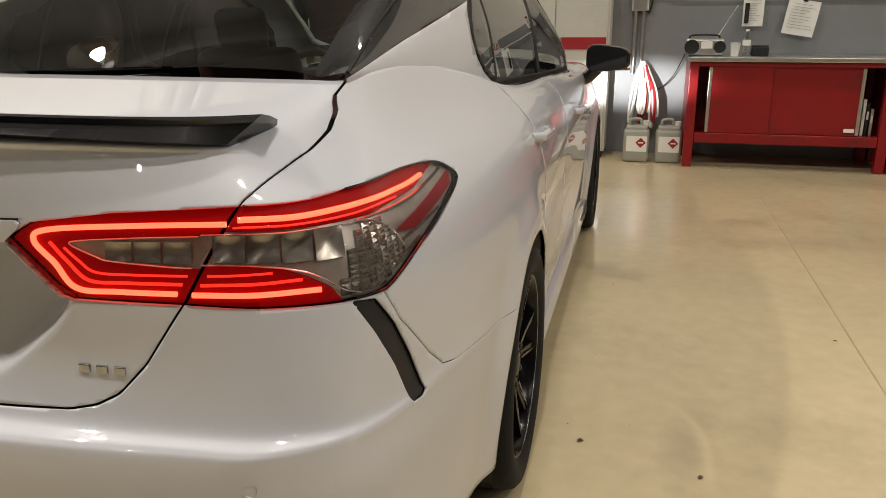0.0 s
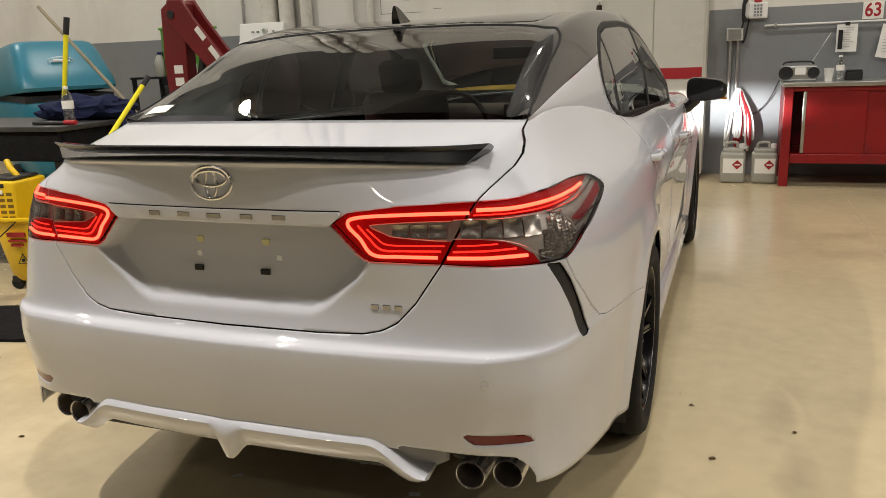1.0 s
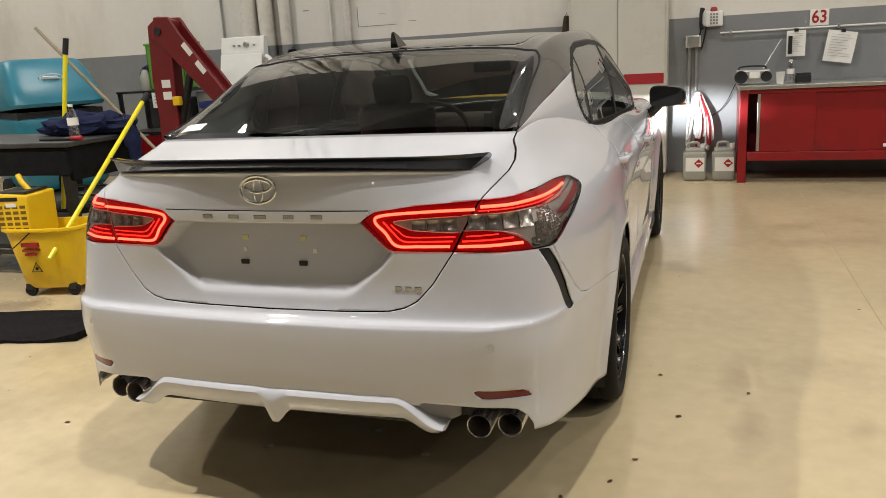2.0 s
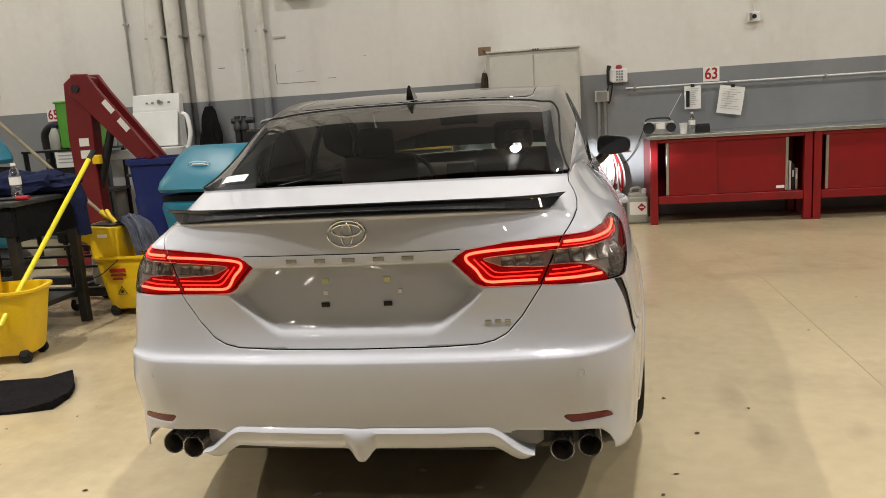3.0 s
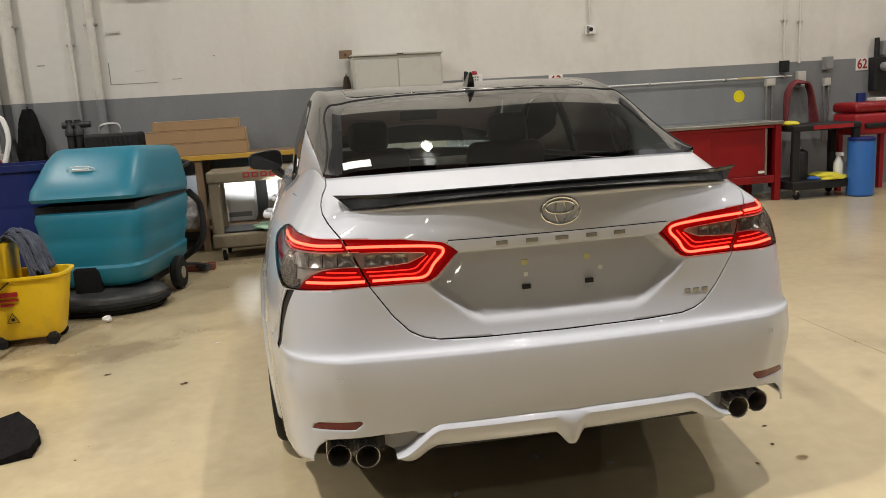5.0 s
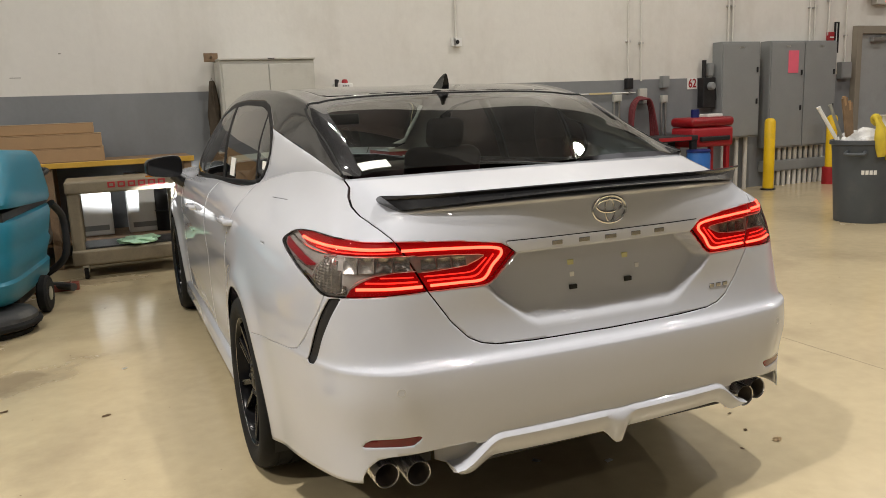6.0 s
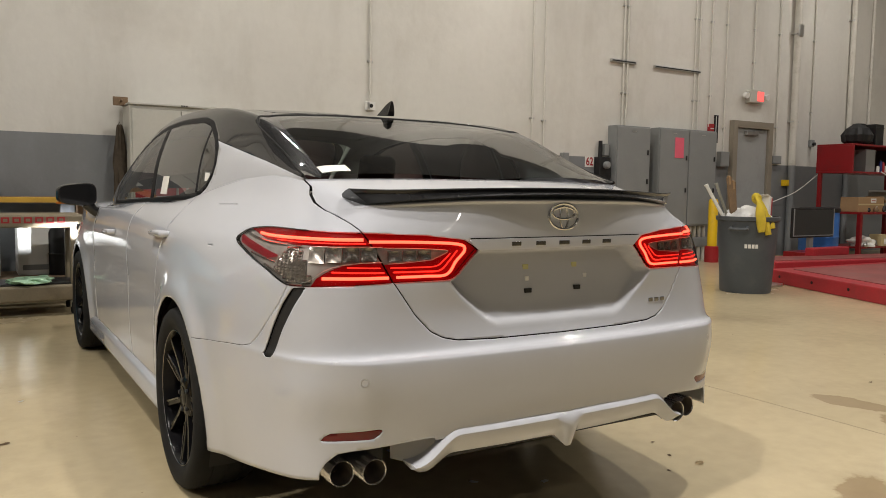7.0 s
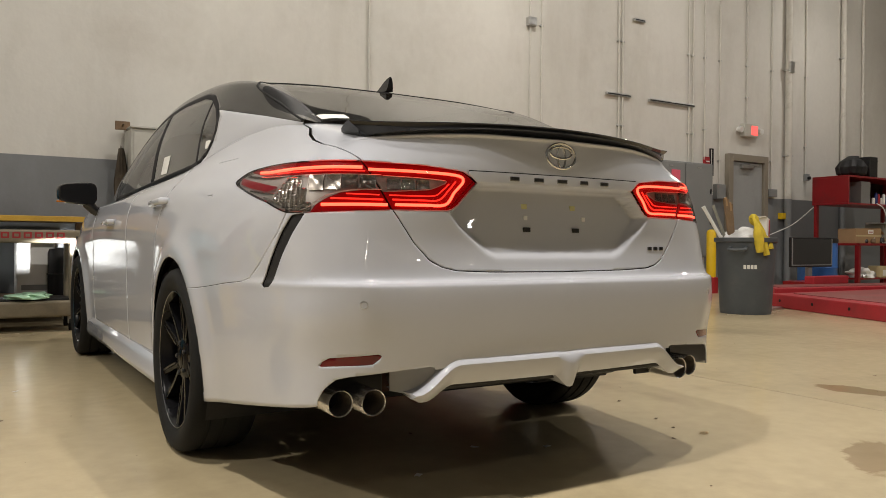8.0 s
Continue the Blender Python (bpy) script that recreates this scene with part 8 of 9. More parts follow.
part("bottom_tray", box((-0.50, -0.27, 0.125), (0.46, 0.27, 0.26), 0.02, None, 3), CART_TAN, ct)
for x in (-0.44, 0.40):
    for y in (-0.20, 0.20):
        part("post", box((x - 0.05, y - 0.05, 0.22), (x + 0.05, y + 0.05, 0.78), 0.02, None, 3), CART_TAN, ct)
        castor(ct, x * 0.92, y, 0.055, 0.035)
for i in range(6):
    x = -0.16 + 0.082 * i
    part("marking_bar", box((x, -0.2735, 0.785), (x + 0.060, -0.2715, 0.835), 0.001), SIGN_RED, ct, "red marking block")
    part("marking_hole", box((x + 0.014, -0.2742, 0.798), (x + 0.046, -0.2728, 0.822)), CART_TAN, ct)
part("tray_mat", box((-0.42, -0.22, 0.260), (0.40, 0.22, 0.275), 0.004), BLACK_PLASTIC, ct)
o = thing("shop_cloth", Matrix.Translation((-1.10, 5.55, 0.275)), "pale green rag on the cart's lower tray", "cloth")
bm = bmesh.new()
bmesh.ops.create_icosphere(bm, subdivisions=4, radius=0.17)
for v in bm.verts:
    v.co *= 1 + 0.45 * noise.noise(v.co * 11)
    v.co.z = max(0, v.co.z * 0.22 + 0.015)
part("fold", bm, RAG_GREEN, o, "", True)
for x0, x1, z1, mt, lb in ((-1.62, -1.30, 0.80, WHITE, "white painted appliance panel under the bench"), (-1.16, -0.84, 0.82, WHITE, "white painted appliance panel under the bench")):
    o = thing("appliance", Matrix.Translation(((x0 + x1) / 2, 6.55, 0.25)), lb, "appliance")
    part("front", box((-(x1 - x0) / 2, -0.2, 0), ((x1 - x0) / 2, 0.2, z1 - 0.25), 0.012), mt, o)
    part("vent", box((-(x1 - x0) / 2 + 0.04, -0.204, 0.05), ((x1 - x0) / 2 - 0.04, -0.199, 0.10)), GREY_METAL, o)
o = thing("plastic_bag", Matrix.Translation((-1.98, 6.12, 0.25)), "clear plastic bag of dark parts under the bench", "bag")
bm = bmesh.new()
bmesh.ops.create_icosphere(bm, subdivisions=3, radius=0.19)
for v in bm.verts:
    v.co *= 1 + 0.35 * noise.noise(v.co * 8)
    v.co.z = max(0, v.co.z + 0.15)
part("bag_skin", bm, BAG, o, "", False)
part("knot", lathe([(0.02, 0.3), (0.035, 0.36), (0.01, 0.38)], 10), BAG, o)
for x, y, z, r in ((-2.6, 6.25, 0.25, 0.2), (-0.75, 6.4, 0.25, 0.16)):
    o = thing("dark_drum", Matrix.Translation((x, y, z)), "black drum stored under the bench", "drum")
    part("body", lathe([(r, 0), (r, 0.4), (r * 0.9, 0.44), (0.03, 0.45)], 24), BLACK_PLASTIC, o, "", True)
    part("ring", tube([(r * 1.01 * math.cos(a), r * 1.01 * math.sin(a), 0.2) for a in [2 * math.pi * i / 24 for i in range(24)]], 0.008, 6, True), DARK_STEEL, o)

# ---- far right: bin, lift, shelf ----
tc = thing("trash_can", Matrix.Translation((5.98, 3.80, 0)), "large grey plastic trash can heaped with rubbish", "trash can")
part("body", lathe([(0.27, 0), (0.275, 0.02), (0.30, 0.45), (0.318, 0.72), (0.325, 0.80), (0.345, 0.81), (0.345, 0.85), (0.325, 0.855), (0.31, 0.80), (0.26, 0.05), (0.001, 0.04)], 44, None, False), BIN_GREY, tc, "", True)
for s in (0.4, 0.4 + math.pi):
    part("handle", tube(spline([(0.33 * math.cos(s - 0.25), 0.33 * math.sin(s - 0.25), 0.74), (0.40 * math.cos(s - 0.2), 0.40 * math.sin(s - 0.2), 0.72), (0.40 * math.cos(s + 0.2), 0.40 * math.sin(s + 0.2), 0.72), (0.33 * math.cos(s + 0.25), 0.33 * math.sin(s + 0.25), 0.74)], 5), 0.018, 8), BIN_GREY, tc, "", True)
for i in range(4):
    a = radians(215 + 7 * i)
    part("letter_bar", box((-0.014, -0.003, -0.022), (0.014, 0.003, 0.022), 0, Matrix.Translation((0.307 * math.cos(a), 0.307 * math.sin(a), 0.53)) @ Matrix.Rotation(a - radians(90), 4, "Z")), PAPER, tc, "white painted letter block")
a = radians(243)
part("bin_label", box((-0.05, -0.004, -0.05), (0.05, 0.004, 0.05), 0.001, Matrix.Translation((0.322 * math.cos(a), 0.322 * math.sin(a), 0.745)) @ Matrix.Rotation(a + radians(90), 4, "Z")), CART_TAN, tc, "tan paper label")
fill = thing("rubbish_bag", Matrix.Translation((5.98, 3.80, 0.70)), "white plastic rubbish heaped in the bin", "rubbish")
bm = bmesh.new()
bmesh.ops.create_icosphere(bm, subdivisions=4, radius=0.27)
for v in bm.verts:
    v.co *= 1 + 0.30 * noise.noise(v.co * 9)
    v.co.z = v.co.z * 0.75 + 0.05
part("bag_skin", bm, BAG_WHITE, fill)
part("dark_scraps", box((-0.22, -0.2, -0.05), (0.22, 0.2, 0.08), 0.05), BROWN_CLOTH, fill)
for nm, p0, p1, r, mt, lb in (("broken_pole", (5.80, 3.86, 0.65), (5.52, 4.02, 1.20), 0.02, WHITE, "white pole sticking out of the bin"), ("broken_pole", (5.86, 3.90, 0.65), (5.70, 4.03, 1.22), 0.017, JUG, "pale pole sticking out of the bin")):
    o = thing(nm, Matrix.Translation(p0), lb, "pole", "poles in the bin")
    part("stick", tube([(0, 0, 0), tuple(b - a for a, b in zip(p0, p1))], r, 10), mt, o, "", True)
    part("end", tube([tuple((b - a) * 0.97 for a, b in zip(p0, p1)), tuple((b - a) * 1.005 for a, b in zip(p0, p1))], r * 1.15, 10), mt, o, "", True)
for k, (x, y, a, h) in enumerate(((5.84, 3.86, -12, 1.30), (5.90, 3.90, -7, 1.24))):
    o = thing("timber_strip", Matrix.Translation((x, y, 0.62)) @ Matrix.Rotation(radians(a), 4, "Y"), "rough brown timber strip standing in the bin", "timber", "timber in the bin")
    part("strip", box((-0.035, -0.012, 0), (0.035, 0.012, h - 0.62), 0.003), OLD_WOOD, o)
    part("split_end", box((-0.02, -0.014, h - 0.70), (0.01, 0.014, h - 0.60), 0.003), CARDBOARD, o)
yc = thing("yellow_rag", Matrix.Translation((5.88, 3.62, 0.86)), "yellow cloth draped over the bin's rim", "cloth")
part("hump", tube(spline([(-0.06, -0.12, -0.17), (-0.07, -0.09, 0.10), (-0.02, 0.0, 0.22), (0.06, 0.03, 0.16), (0.09, -0.05, 0.03), (0.10, -0.12, -0.14)], 6), [0.035 + 0.02 * math.sin(i * 0.5) for i in range(31)], 10), RAG_YELLOW, yc, "", True)
part("tail", tube(spline([(0.0, 0.0, 0.20), (0.03, -0.08, 0.05), (0.02, -0.12, -0.10), (0.03, -0.14, -0.2)], 6), 0.035, 8), RAG_YELLOW, yc, "", True)
rb = thing("product_carton", Matrix.Translation((6.16, 3.72, 0.84)) @ Matrix.Rotation(radians(25), 4, "Z") @ Matrix.Rotation(radians(8), 4, "Y"), "white and red open carton in the bin", "carton")
part("carton", box((-0.09, -0.06, 0), (0.09, 0.06, 0.24), 0.004), PAPER, rb)
part("red_side", box((0.0901, -0.055, 0.01), (0.092, 0.055, 0.23)), SIGN_RED, rb)
part("red_front", box((0.02, -0.062, 0.01), (0.085, -0.0602, 0.23)), SIGN_RED, rb)
part("flap", box((-0.16, -0.06, 0.235), (0.0, 0.06, 0.24), 0.001), PAPER, rb)

lf = thing("car_lift", Matrix.Translation((0, 0, 0)), "low red steel drive-on car lift on the floor", "car lift")
part("runway", extrude_poly([(7.05, 4.25), (6.35, 2.45), (5.75, 0.9), (8.2, 0.1), (9.3, 3.0), (9.75, 4.15)], "z", 0.0, 0.165, 0.012), LIFT_RED, lf)
part("deck_plate", extrude_poly([(7.25, 4.05), (6.62, 2.45), (6.1, 1.1), (8.1, 0.4), (9.1, 3.0), (9.45, 4.0)], "z", 0.165, 0.172), LIFT_WORN, lf, "worn red deck plate")
part("back_beam", extrude_poly([(7.6, 4.55), (10.6, 4.05), (10.9, 4.75), (8.0, 5.25)], "z", 0.0, 0.20, 0.012), LIFT_RED, lf)
part("back_plate", extrude_poly([(7.8, 4.65), (10.5, 4.2), (10.7, 4.65), (8.1, 5.1)], "z", 0.20, 0.207), LIFT_WORN, lf, "worn red deck plate")
for k in range(6):
    t = 0.06 + 0.17 * k
    x, y = 7.05 + (5.75 - 7.05) * t, 4.25 + (0.9 - 4.25) * t
    # black disc, painted in place of a hole's shade
    part("dark_bolt_disc", lathe([(0.018, 0), (0.018, 0.004), (0.001, 0.004)], 14, Matrix.Translation((x - 0.001, y + 0.0, 0.09)) @ Vector((-0.932, 0.362, 0)).to_track_quat("Z", "Y").to_matrix().to_4x4()), BLACK_PLASTIC, lf)
part("wheel_stop", box((9.0, 4.9, 0.2), (9.9, 5.05, 0.32), 0.015), LIFT_RED, lf)
o = thing("ramp_plate", Matrix.Translation((6.55, 4.15, 0)), "thin grey steel plate lying before the lift", "plate")
part("plate", extrude_poly([(-0.25, 0.0), (-0.1, -0.35), (0.28, -0.25), (0.32, 0.1)], "z", 0, 0.03, 0.004), STEEL, o)
part("hinge", tube([(-0.2, 0.0, 0.03), (0.3, 0.09, 0.03)], 0.015, 8), DARK_STEEL, o, "", True)

sh = thing("tool_shelf", Matrix.Translation((11.97, 5.85, 0)), "red steel tool bench with upper shelf, cluttered", "shelf")
part("upper_box_top", box((-1.0, -0.30, 1.93), (1.2, 0.35, 1.96), 0.004), RED_PAINT, sh)
part("upper_box_floor", box((-1.0, -0.30, 1.47), (1.2, 0.35, 1.50), 0.004), RED_PAINT, sh)
part("upper_side", box((-1.0, -0.30, 1.50), (-0.97, 0.35, 1.93), 0.004), RED_PAINT, sh)
part("upper_side", box((1.17, -0.30, 1.50), (1.2, 0.35, 1.93), 0.004), RED_PAINT, sh)
part("upper_back", box((-0.97, 0.32, 1.50), (1.17, 0.35, 1.93)), DARK_STEEL, sh)
part("worktop", box((-0.75, -0.35, 0.78), (1.2, 0.35, 0.82), 0.005), RED_PAINT, sh)
part("lower_shelf", box((-0.70, -0.33, 0.20), (1.18, 0.33, 0.23), 0.004), RED_PAINT, sh)
for x in (-0.95, 1.15):
    part("tall_post", box((x - 0.03, 0.27, 0), (x + 0.03, 0.33, 1.5), 0.005), RED_PAINT, sh)
for x in (-0.70, 0.2, 1.14):
    part("leg", box((x - 0.035, -0.33, 0), (x + 0.035, -0.26, 0.78), 0.005), RED_PAINT, sh)
for nm, lo, hi, mt, lb in (("black_case", (11.30, 5.62, 1.96), (11.55, 5.95, 2.32), BLACK_PLASTIC, "black upright case on top of the shelf"),
                           ("computer_box", (11.05, 5.62, 1.50), (11.33, 5.95, 1.88), GREY_METAL, "grey tower case on the upper shelf"), ("yellow_tray", (11.45, 5.58, 1.02 - 0.2), (11.95, 5.9, 0.90), TAPE, "tan tray of tools on the bench"),
                           ("small_carton", (11.50, 5.55, 0.23), (11.70, 5.75, 0.42), PAPER, "small pale carton on the lower shelf"), ("equipment_box", (11.75, 5.6, 0.82), (12.3, 5.95, 1.16), JUG, "pale equipment box on the bench")):
    o = thing(nm, Matrix.Translation((lo[0] + 0.42, lo[1], lo[2])), lb, "box")
    d = [b - a for a, b in zip(lo, hi)]
    part("case", box((0, 0, 0), d, 0.008), mt, o)
    part("lid", box((-0.003, -0.004, d[2] * 0.80), (d[0] + 0.003, d[1], d[2] * 0.84), 0.002), mt, o)
o = thing("gear_casting", Matrix.Translation((11.40, 5.75, 1.96)), "black lumpy engine casting on the shelf top", "casting")
bm = bmesh.new()
add_lathe(bm, [(0.16, 0), (0.22, 0.05), (0.24, 0.16), (0.18, 0.27), (0.08, 0.34), (0.05, 0.35)], 24)
for v in bm.verts:
    a = math.atan2(v.co.y, v.co.x)
    k = 1 + 0.14 * math.copysign(1, math.sin(7 * a)) * (0.6 if v.co.z < 0.25 else 0.2)
    v.co.x, v.co.y = v.co.x * k, v.co.y * k
part("casting", bm, BLACK_PLASTIC, o)
part("flange", lathe([(0.10, 0.30), (0.10, 0.33), (0.05, 0.34)], 16, Matrix.Translation((0.03, 0, 0.02))), DARK_STEEL, o)
for i in range(7):
    x = 11.84 + 0.08 * i
    o = thing("spray_can", Matrix.Translation((x, 5.62, 1.50)), "small spray can on the upper shelf", "can", "cans on the shelf")
    h = random.uniform(0.12, 0.22)
    part("can", lathe([(0.028, 0), (0.028, h * 0.8), (0.012, h * 0.9)], 14), (WHITE, BLUE, SIGN_RED, PAPER)[i % 4], o, "", True)
    part("nozzle", lathe([(0.012, h * 0.88), (0.012, h)], 10), BLACK_PLASTIC, o)
for i in range(9):
    x = 11.42 + 0.13 * i
    o = thing("loose_part", Matrix.Translation((x, 5.52 + 0.06 * (i % 2), 0.82 if i % 3 else 0.23)), "small loose metal part on the bench", "metal part", "loose parts on the bench")
    part("piece", lathe([(0.03, 0), (0.045, 0.03), (0.03, 0.06 + 0.01 * i)], 8), (STEEL, DARK_STEEL, OLD_WOOD)[i % 3], o)
    part("stud", tube([(0, 0, 0.05), (0.03, 0, 0.10)], 0.008, 6), STEEL, o)
o = thing("cardboard_box", Matrix.Translation((11.62, 5.72, 0.82)) @ Matrix.Rotation(radians(-5), 4, "Z"), "torn brown cardboard box on the tool bench", "box")
part("carton", box((-0.34, -0.16, 0), (0.34, 0.18, 0.25), 0.006), CARDBOARD, o)
part("flap", box((0.30, -0.15, 0.235), (0.47, 0.17, 0.242), 0.001, Matrix.Translation((0.34, 0, 0.24)) @ Matrix.Rotation(radians(38), 4, "Y") @ Matrix.Translation((-0.34, 0, -0.24))), CARDBOARD, o)
part("packing_tape", box((-0.341, -0.163, 0.115), (0.341, -0.1605, 0.14)), TAPE, o)
part("shipping_label", box((-0.02, -0.1635, 0.16), (0.12, -0.1605, 0.23)), PAPER, o, "white shipping label")
part("print_line", box((0.0, -0.1645, 0.185), (0.10, -0.1632, 0.20)), SIGN_RED, o)
o = thing("steel_tray", Matrix.Translation((12.42, 5.68, 1.16)), "bright steel tray on the equipment box", "tray")
part("tray_floor", box((-0.42, -0.16, 0.0), (0.42, 0.16, 0.008), 0.002), STEEL, o)
for a, b in (((-0.42, -0.165), (0.42, -0.155)), ((-0.42, 0.155), (0.42, 0.165))):
    part("tray_rim", box((a[0], a[1], 0.0), (b[0], b[1], 0.035), 0.002), STEEL, o)
o = thing("pale_rag", Matrix.Translation((11.55, 5.66, 0.23)), "crumpled pale rag on the lower shelf", "cloth")
bm = bmesh.new()
bmesh.ops.create_icosphere(bm, subdivisions=4, radius=0.2)
for v in bm.verts:
    v.co *= 1 + 0.5 * noise.noise(v.co * 9 + Vector((3.1, 0, 0)))
    v.co.z = max(0, v.co.z * 0.55 + 0.05)
part("fold", bm, PAPER, o, "", True)
o = thing("wood_block", Matrix.Translation((12.0, 5.60, 0.23)), "short timber block on the lower shelf", "timber")
part("block", box((-0.12, -0.10, 0), (0.10, 0.12, 0.20), 0.006), TAPE, o)
part("paper_label", box((-0.05, -0.103, 0.03), (0.05, -0.1005, 0.13)), PAPER, o)
o = thing("loose_cable", Matrix.Translation((12.1, 5.50, 1.48)), "pale cable hanging from the upper shelf", "cable")
part("wire", tube(spline([(-0.28, 0.05, 0.03), (-0.20, -0.02, -0.05), (-0.10, -0.03, -0.22), (0.08, 0.02, -0.34), (0.3, 0.06, -0.44)], 8), 0.009, 6), WHITE, o, "", True)
rs = random.Random(9)
for i in range(14):
    x, y = 12.02 + rs.uniform(-0.14, 0.62), 5.52 + rs.uniform(0, 0.10)
    o = thing("hand_tool", Matrix.Translation((x, y, 0.822)) @ Matrix.Rotation(rs.uniform(0, 3), 4, "Z"), "shiny steel hand tool lying on the bench", "tool", "tools on the bench")
    l, r = rs.uniform(0.08, 0.17), rs.uniform(0.008, 0.016)
    part("shaft", tube([(-l, 0, r), (l * 0.5, 0, r + rs.uniform(0, 0.03))], r, 7), STEEL, o, "", True)
    part("head", box((l * 0.4, -r * 2, 0), (l * 0.8, r * 2, r * 3), 0.003), (STEEL, DARK_STEEL, SIGN_RED, RAG_YELLOW)[i % 4], o)
mo = thing("monitor", Matrix.Translation((9.62, 5.35, 0)), "black flat monitor on a small red stand", "monitor")
part("frame", box((-0.53, -0.03, 0.44), (0.53, 0.02, 0.90), 0.012), BLACK_PLASTIC, mo)
part("screen", box((-0.50, -0.034, 0.48), (0.50, -0.029, 0.87), 0.002), SCREEN, mo, "dark blank screen")
for lo, hi in (((-0.522, -0.036, 0.464), (-0.502, -0.028, 0.885)), ((0.502, -0.036, 0.464), (0.522, -0.028, 0.885)), ((-0.502, -0.036, 0.464), (0.502, -0.028, 0.478))):
    part("screen_edge", box(lo, hi, 0.002), GREY_METAL, mo, "thin grey edge of the screen")
part("neck", box((-0.05, 0.0, 0.22), (0.05, 0.06, 0.5), 0.006), GREY_METAL, mo)
part("stand", box((-0.34, -0.15, 0.0), (0.30, 0.25, 0.22), 0.01), RED_PAINT, mo)
bl = thing("blue_drum", Matrix.Translation((10.38, 5.72, 0)), "blue plastic drum with a dark lid", "drum")
part("body", lathe([(0.28, 0), (0.30, 0.03), (0.30, 0.40), (0.31, 0.42), (0.30, 0.44), (0.30, 0.80), (0.28, 0.84)], 32), SKY_BLUE, bl, "", True)
part("lid", lathe([(0.31, 0.82), (0.31, 0.88), (0.28, 0.90)], 32), BLACK_PLASTIC, bl, "", True)
wc = thing("loose_cable", Matrix.Translation((10.68, 6.80, 1.2)), "white cable looping down the wall", "cable")
part("wire", tube(spline([(0.35, -0.6, 0.25), (0.2, -0.3, -0.05), (-0.1, -0.03, -0.25), (-0.6, -0.02, -0.42)], 8), 0.008, 6), WHITE, wc, "", True)

# ---- floor marks and litter ----
for i, (x, y0, y1) in enumerate(((2.06, -6.0, 5.6), (-4.2, -6.0, 3.0), (8.6, -6.0, 2.0))):
    structure("floor_joint", box((x - 0.0025, y0, -0.01), (x + 0.0025, y1, 0.0012)), JOINT, "thin saw-cut joint in the epoxy floor", "floor joint")
rnd = random.Random(5)
bm = bmesh.new()
for i in range(150):
    x, y = rnd.uniform(-3.2, 4.2), rnd.uniform(-1.6, 5.0)
    if -0.95 < x < 0.95 and -0.1 < y:
        continue
    s = rnd.choice((0.002, 0.0025, 0.003, 0.0045)) * rnd.uniform(0.7, 1.4)
    r = bmesh.ops.create_icosphere(bm, subdivisions=1, radius=s)
    for v in r["verts"]:
        v.co = Vector((v.co.x * rnd.uniform(0.7, 1.8), v.co.y, v.co.z * 0.35 + s * 0.3)) + Vector((x, y, 0))
tagged(part("floor_grit", bm, GRIT, None), "scattered brown crumbs and grit on the floor", "grit", kind="stuff")
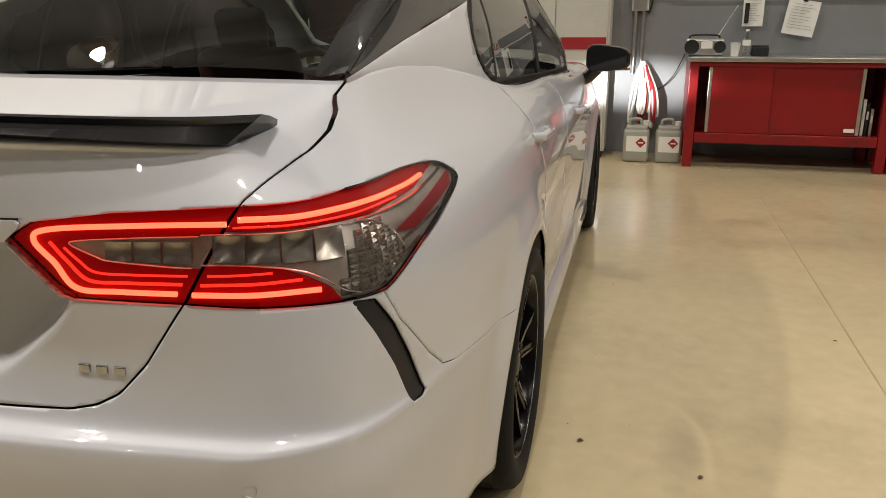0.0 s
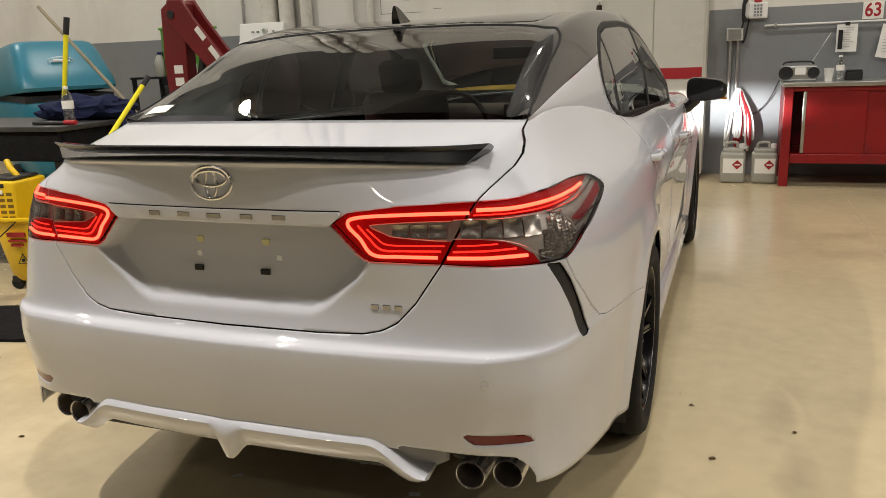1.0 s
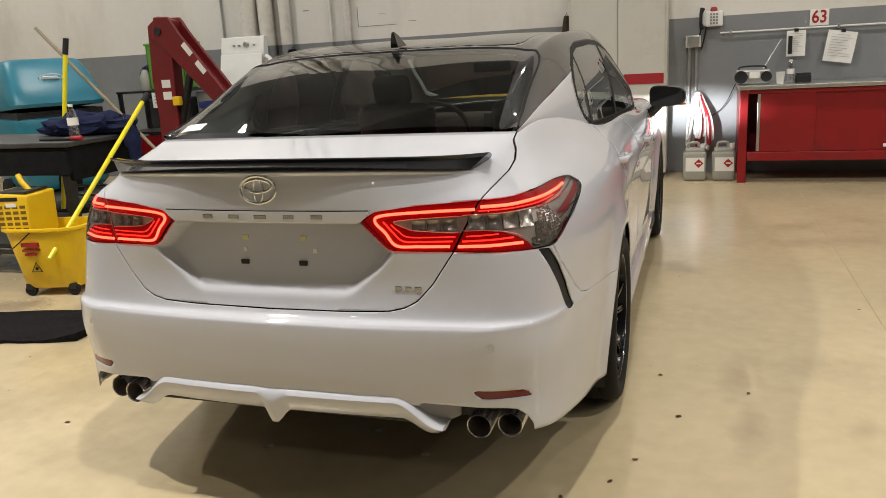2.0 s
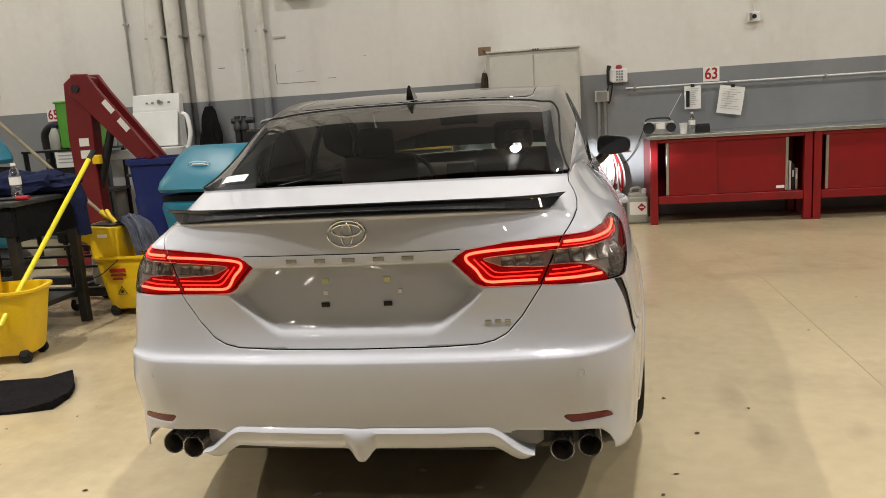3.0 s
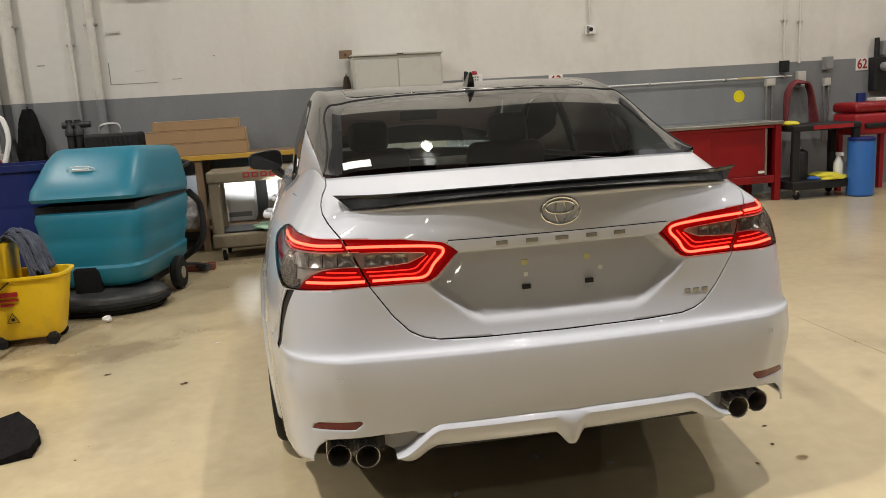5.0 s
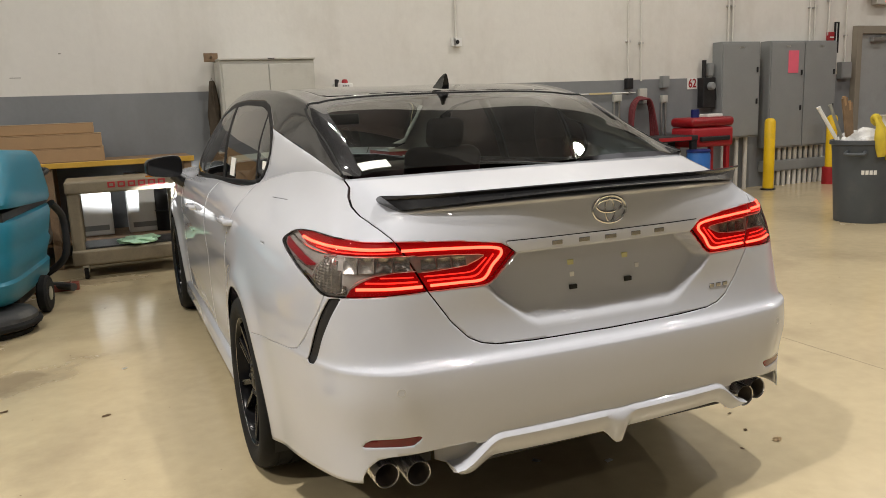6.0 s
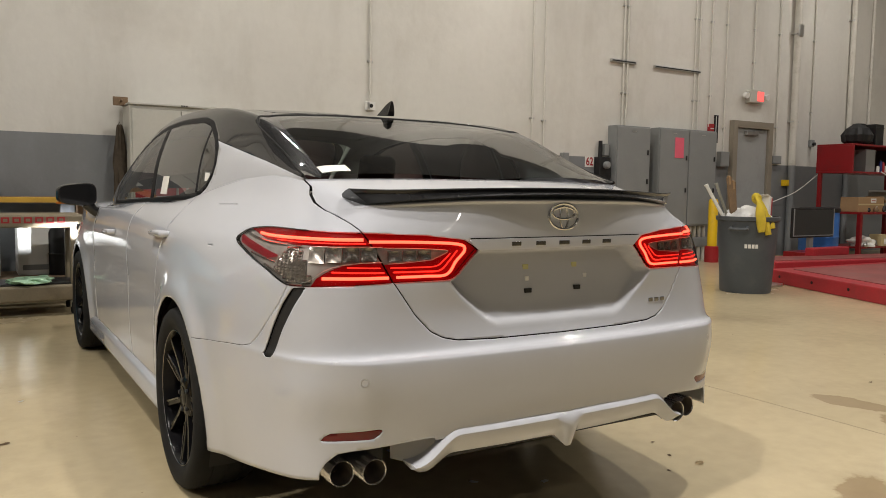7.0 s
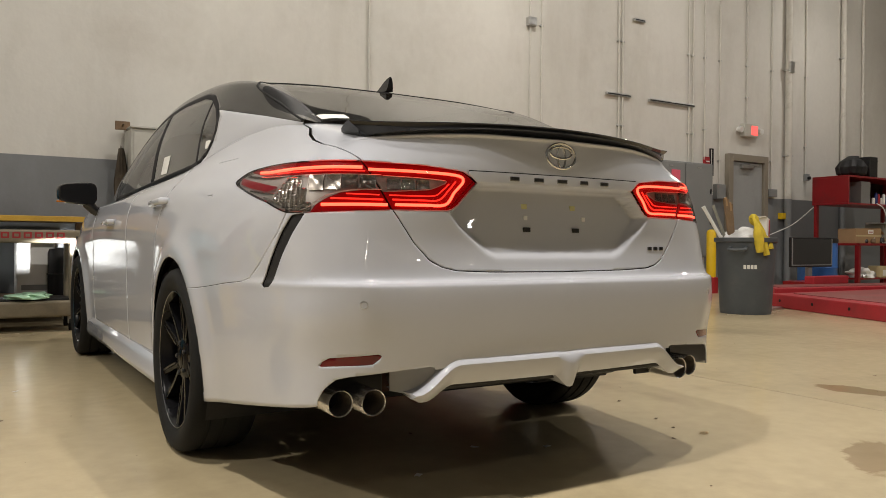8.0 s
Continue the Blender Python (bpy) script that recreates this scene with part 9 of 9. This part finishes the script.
for x, y, a, s, mt in ((0.99, 0.26, 0.4, 0.038, PALE_LEAF), (0.95, 0.385, 1.2, 0.016, LEAF), (0.81, 0.26, 2.0, 0.014, LEAF), (1.064, 1.281, 0.6, 0.016, LEAF), (1.017, 0.543, 0.2, 0.016, LEAF), (1.41, 1.16, 0.9, 0.014, LEAF), (3.0, 0.68, 0.4, 0.02, LEAF), (0.30, 0.42, 0.3, 0.028, PAPER), (-0.30, 0.35, 0.8, 0.03, PAPER), (0.06, 0.55, 2.2, 0.028, PAPER), (-0.05, 0.85, 1.1, 0.02, LEAF), (-1.45, 1.9, 0.2, 0.03, LEAF), (-1.35, 2.6, 0.9, 0.025, PAPER), (1.15, 0.9, 0.5, 0.018, LEAF), (-1.25, 0.35, 0.2, 0.016, LEAF), (-1.9, 2.2, 0.2, 0.03, LEAF)):
    o = thing("litter", Matrix.Translation((x, y, 0)) @ Matrix.Rotation(a, 4, "Z") @ Matrix.Scale(0.6, 4), "small dry leaf on the floor" if mt in (LEAF, PALE_LEAF) else "small white paper scrap on the floor", "litter", "litter on the floor")
    bm = bmesh.new()
    g = [[bm.verts.new((s * (i - 1.5) * 0.7, s * (j - 1) * (0.8 - 0.2 * abs(i - 1.5)), 0.002 + 0.012 * abs(noise.noise(Vector((i * 1.7 + x, j * 1.3, y))))) ) for j in range(3)] for i in range(4)]
    for i in range(3):
        for j in range(2):
            bm.faces.new((g[i][j], g[i + 1][j], g[i + 1][j + 1], g[i][j + 1]))
    bmesh.ops.solidify(bm, geom=bm.faces[:], thickness=0.0015)
    part("piece", bm, mt, o)

# ---- roof steel and lamp housings, overhead ----
for i in range(14):
    y = -22.8 + 2.2 * i
    structure("roof_beam", box((X0, y - 0.08, CEIL - 0.42), (X1, y + 0.08, CEIL), 0.01), BEAM, "dark steel roof beam under the ceiling", "beam")
for x, y in LAMPS:
    o = thing("high_bay_lamp", Matrix.Translation((x, y, CEIL - HANG + 0.02)), "round high-bay lamp hanging from the ceiling", "ceiling lamp", "high-bay lamps")
    bell = part("refractor_bell", lathe([(0.30, -0.10), (0.31, -0.10), (0.20, 0.20), (0.10, 0.26), (0.10, 0.25), (0.19, 0.19)], 28, None, False), CLEAR, o, "clear ribbed refractor bell", True)
    bell.visible_shadow = False
    part("ballast", lathe([(0.10, 0.26), (0.10, 0.46), (0.02, 0.48)], 20), DARK_STEEL, o, "", True)
    part("stem", tube([(0, 0, 0.46), (0, 0, HANG - 0.02)], 0.012, 8), DARK_STEEL, o, "", True)

# ---- head lamps of the car ----
for s in (-1, 1):
    hl = part("head_lamp", box((s * 0.50, 4.55, 0.66), (s * 0.76, 4.79, 0.80), 0.03, None, 3), CHROME, car, "head lamp with dipped beam lit", True)
    # hood and shade are added out of view, only to cut the beams level
    part("added_beam_hood", box((s * 0.48, 4.60, 0.80), (s * 0.80, 4.885, 0.815), 0.005), PEARL, hl)
    part("added_beam_shade", box((s * 0.48, 4.875, 0.751), (s * 0.82, 4.885, 0.80)), BLACK_PLASTIC, hl)
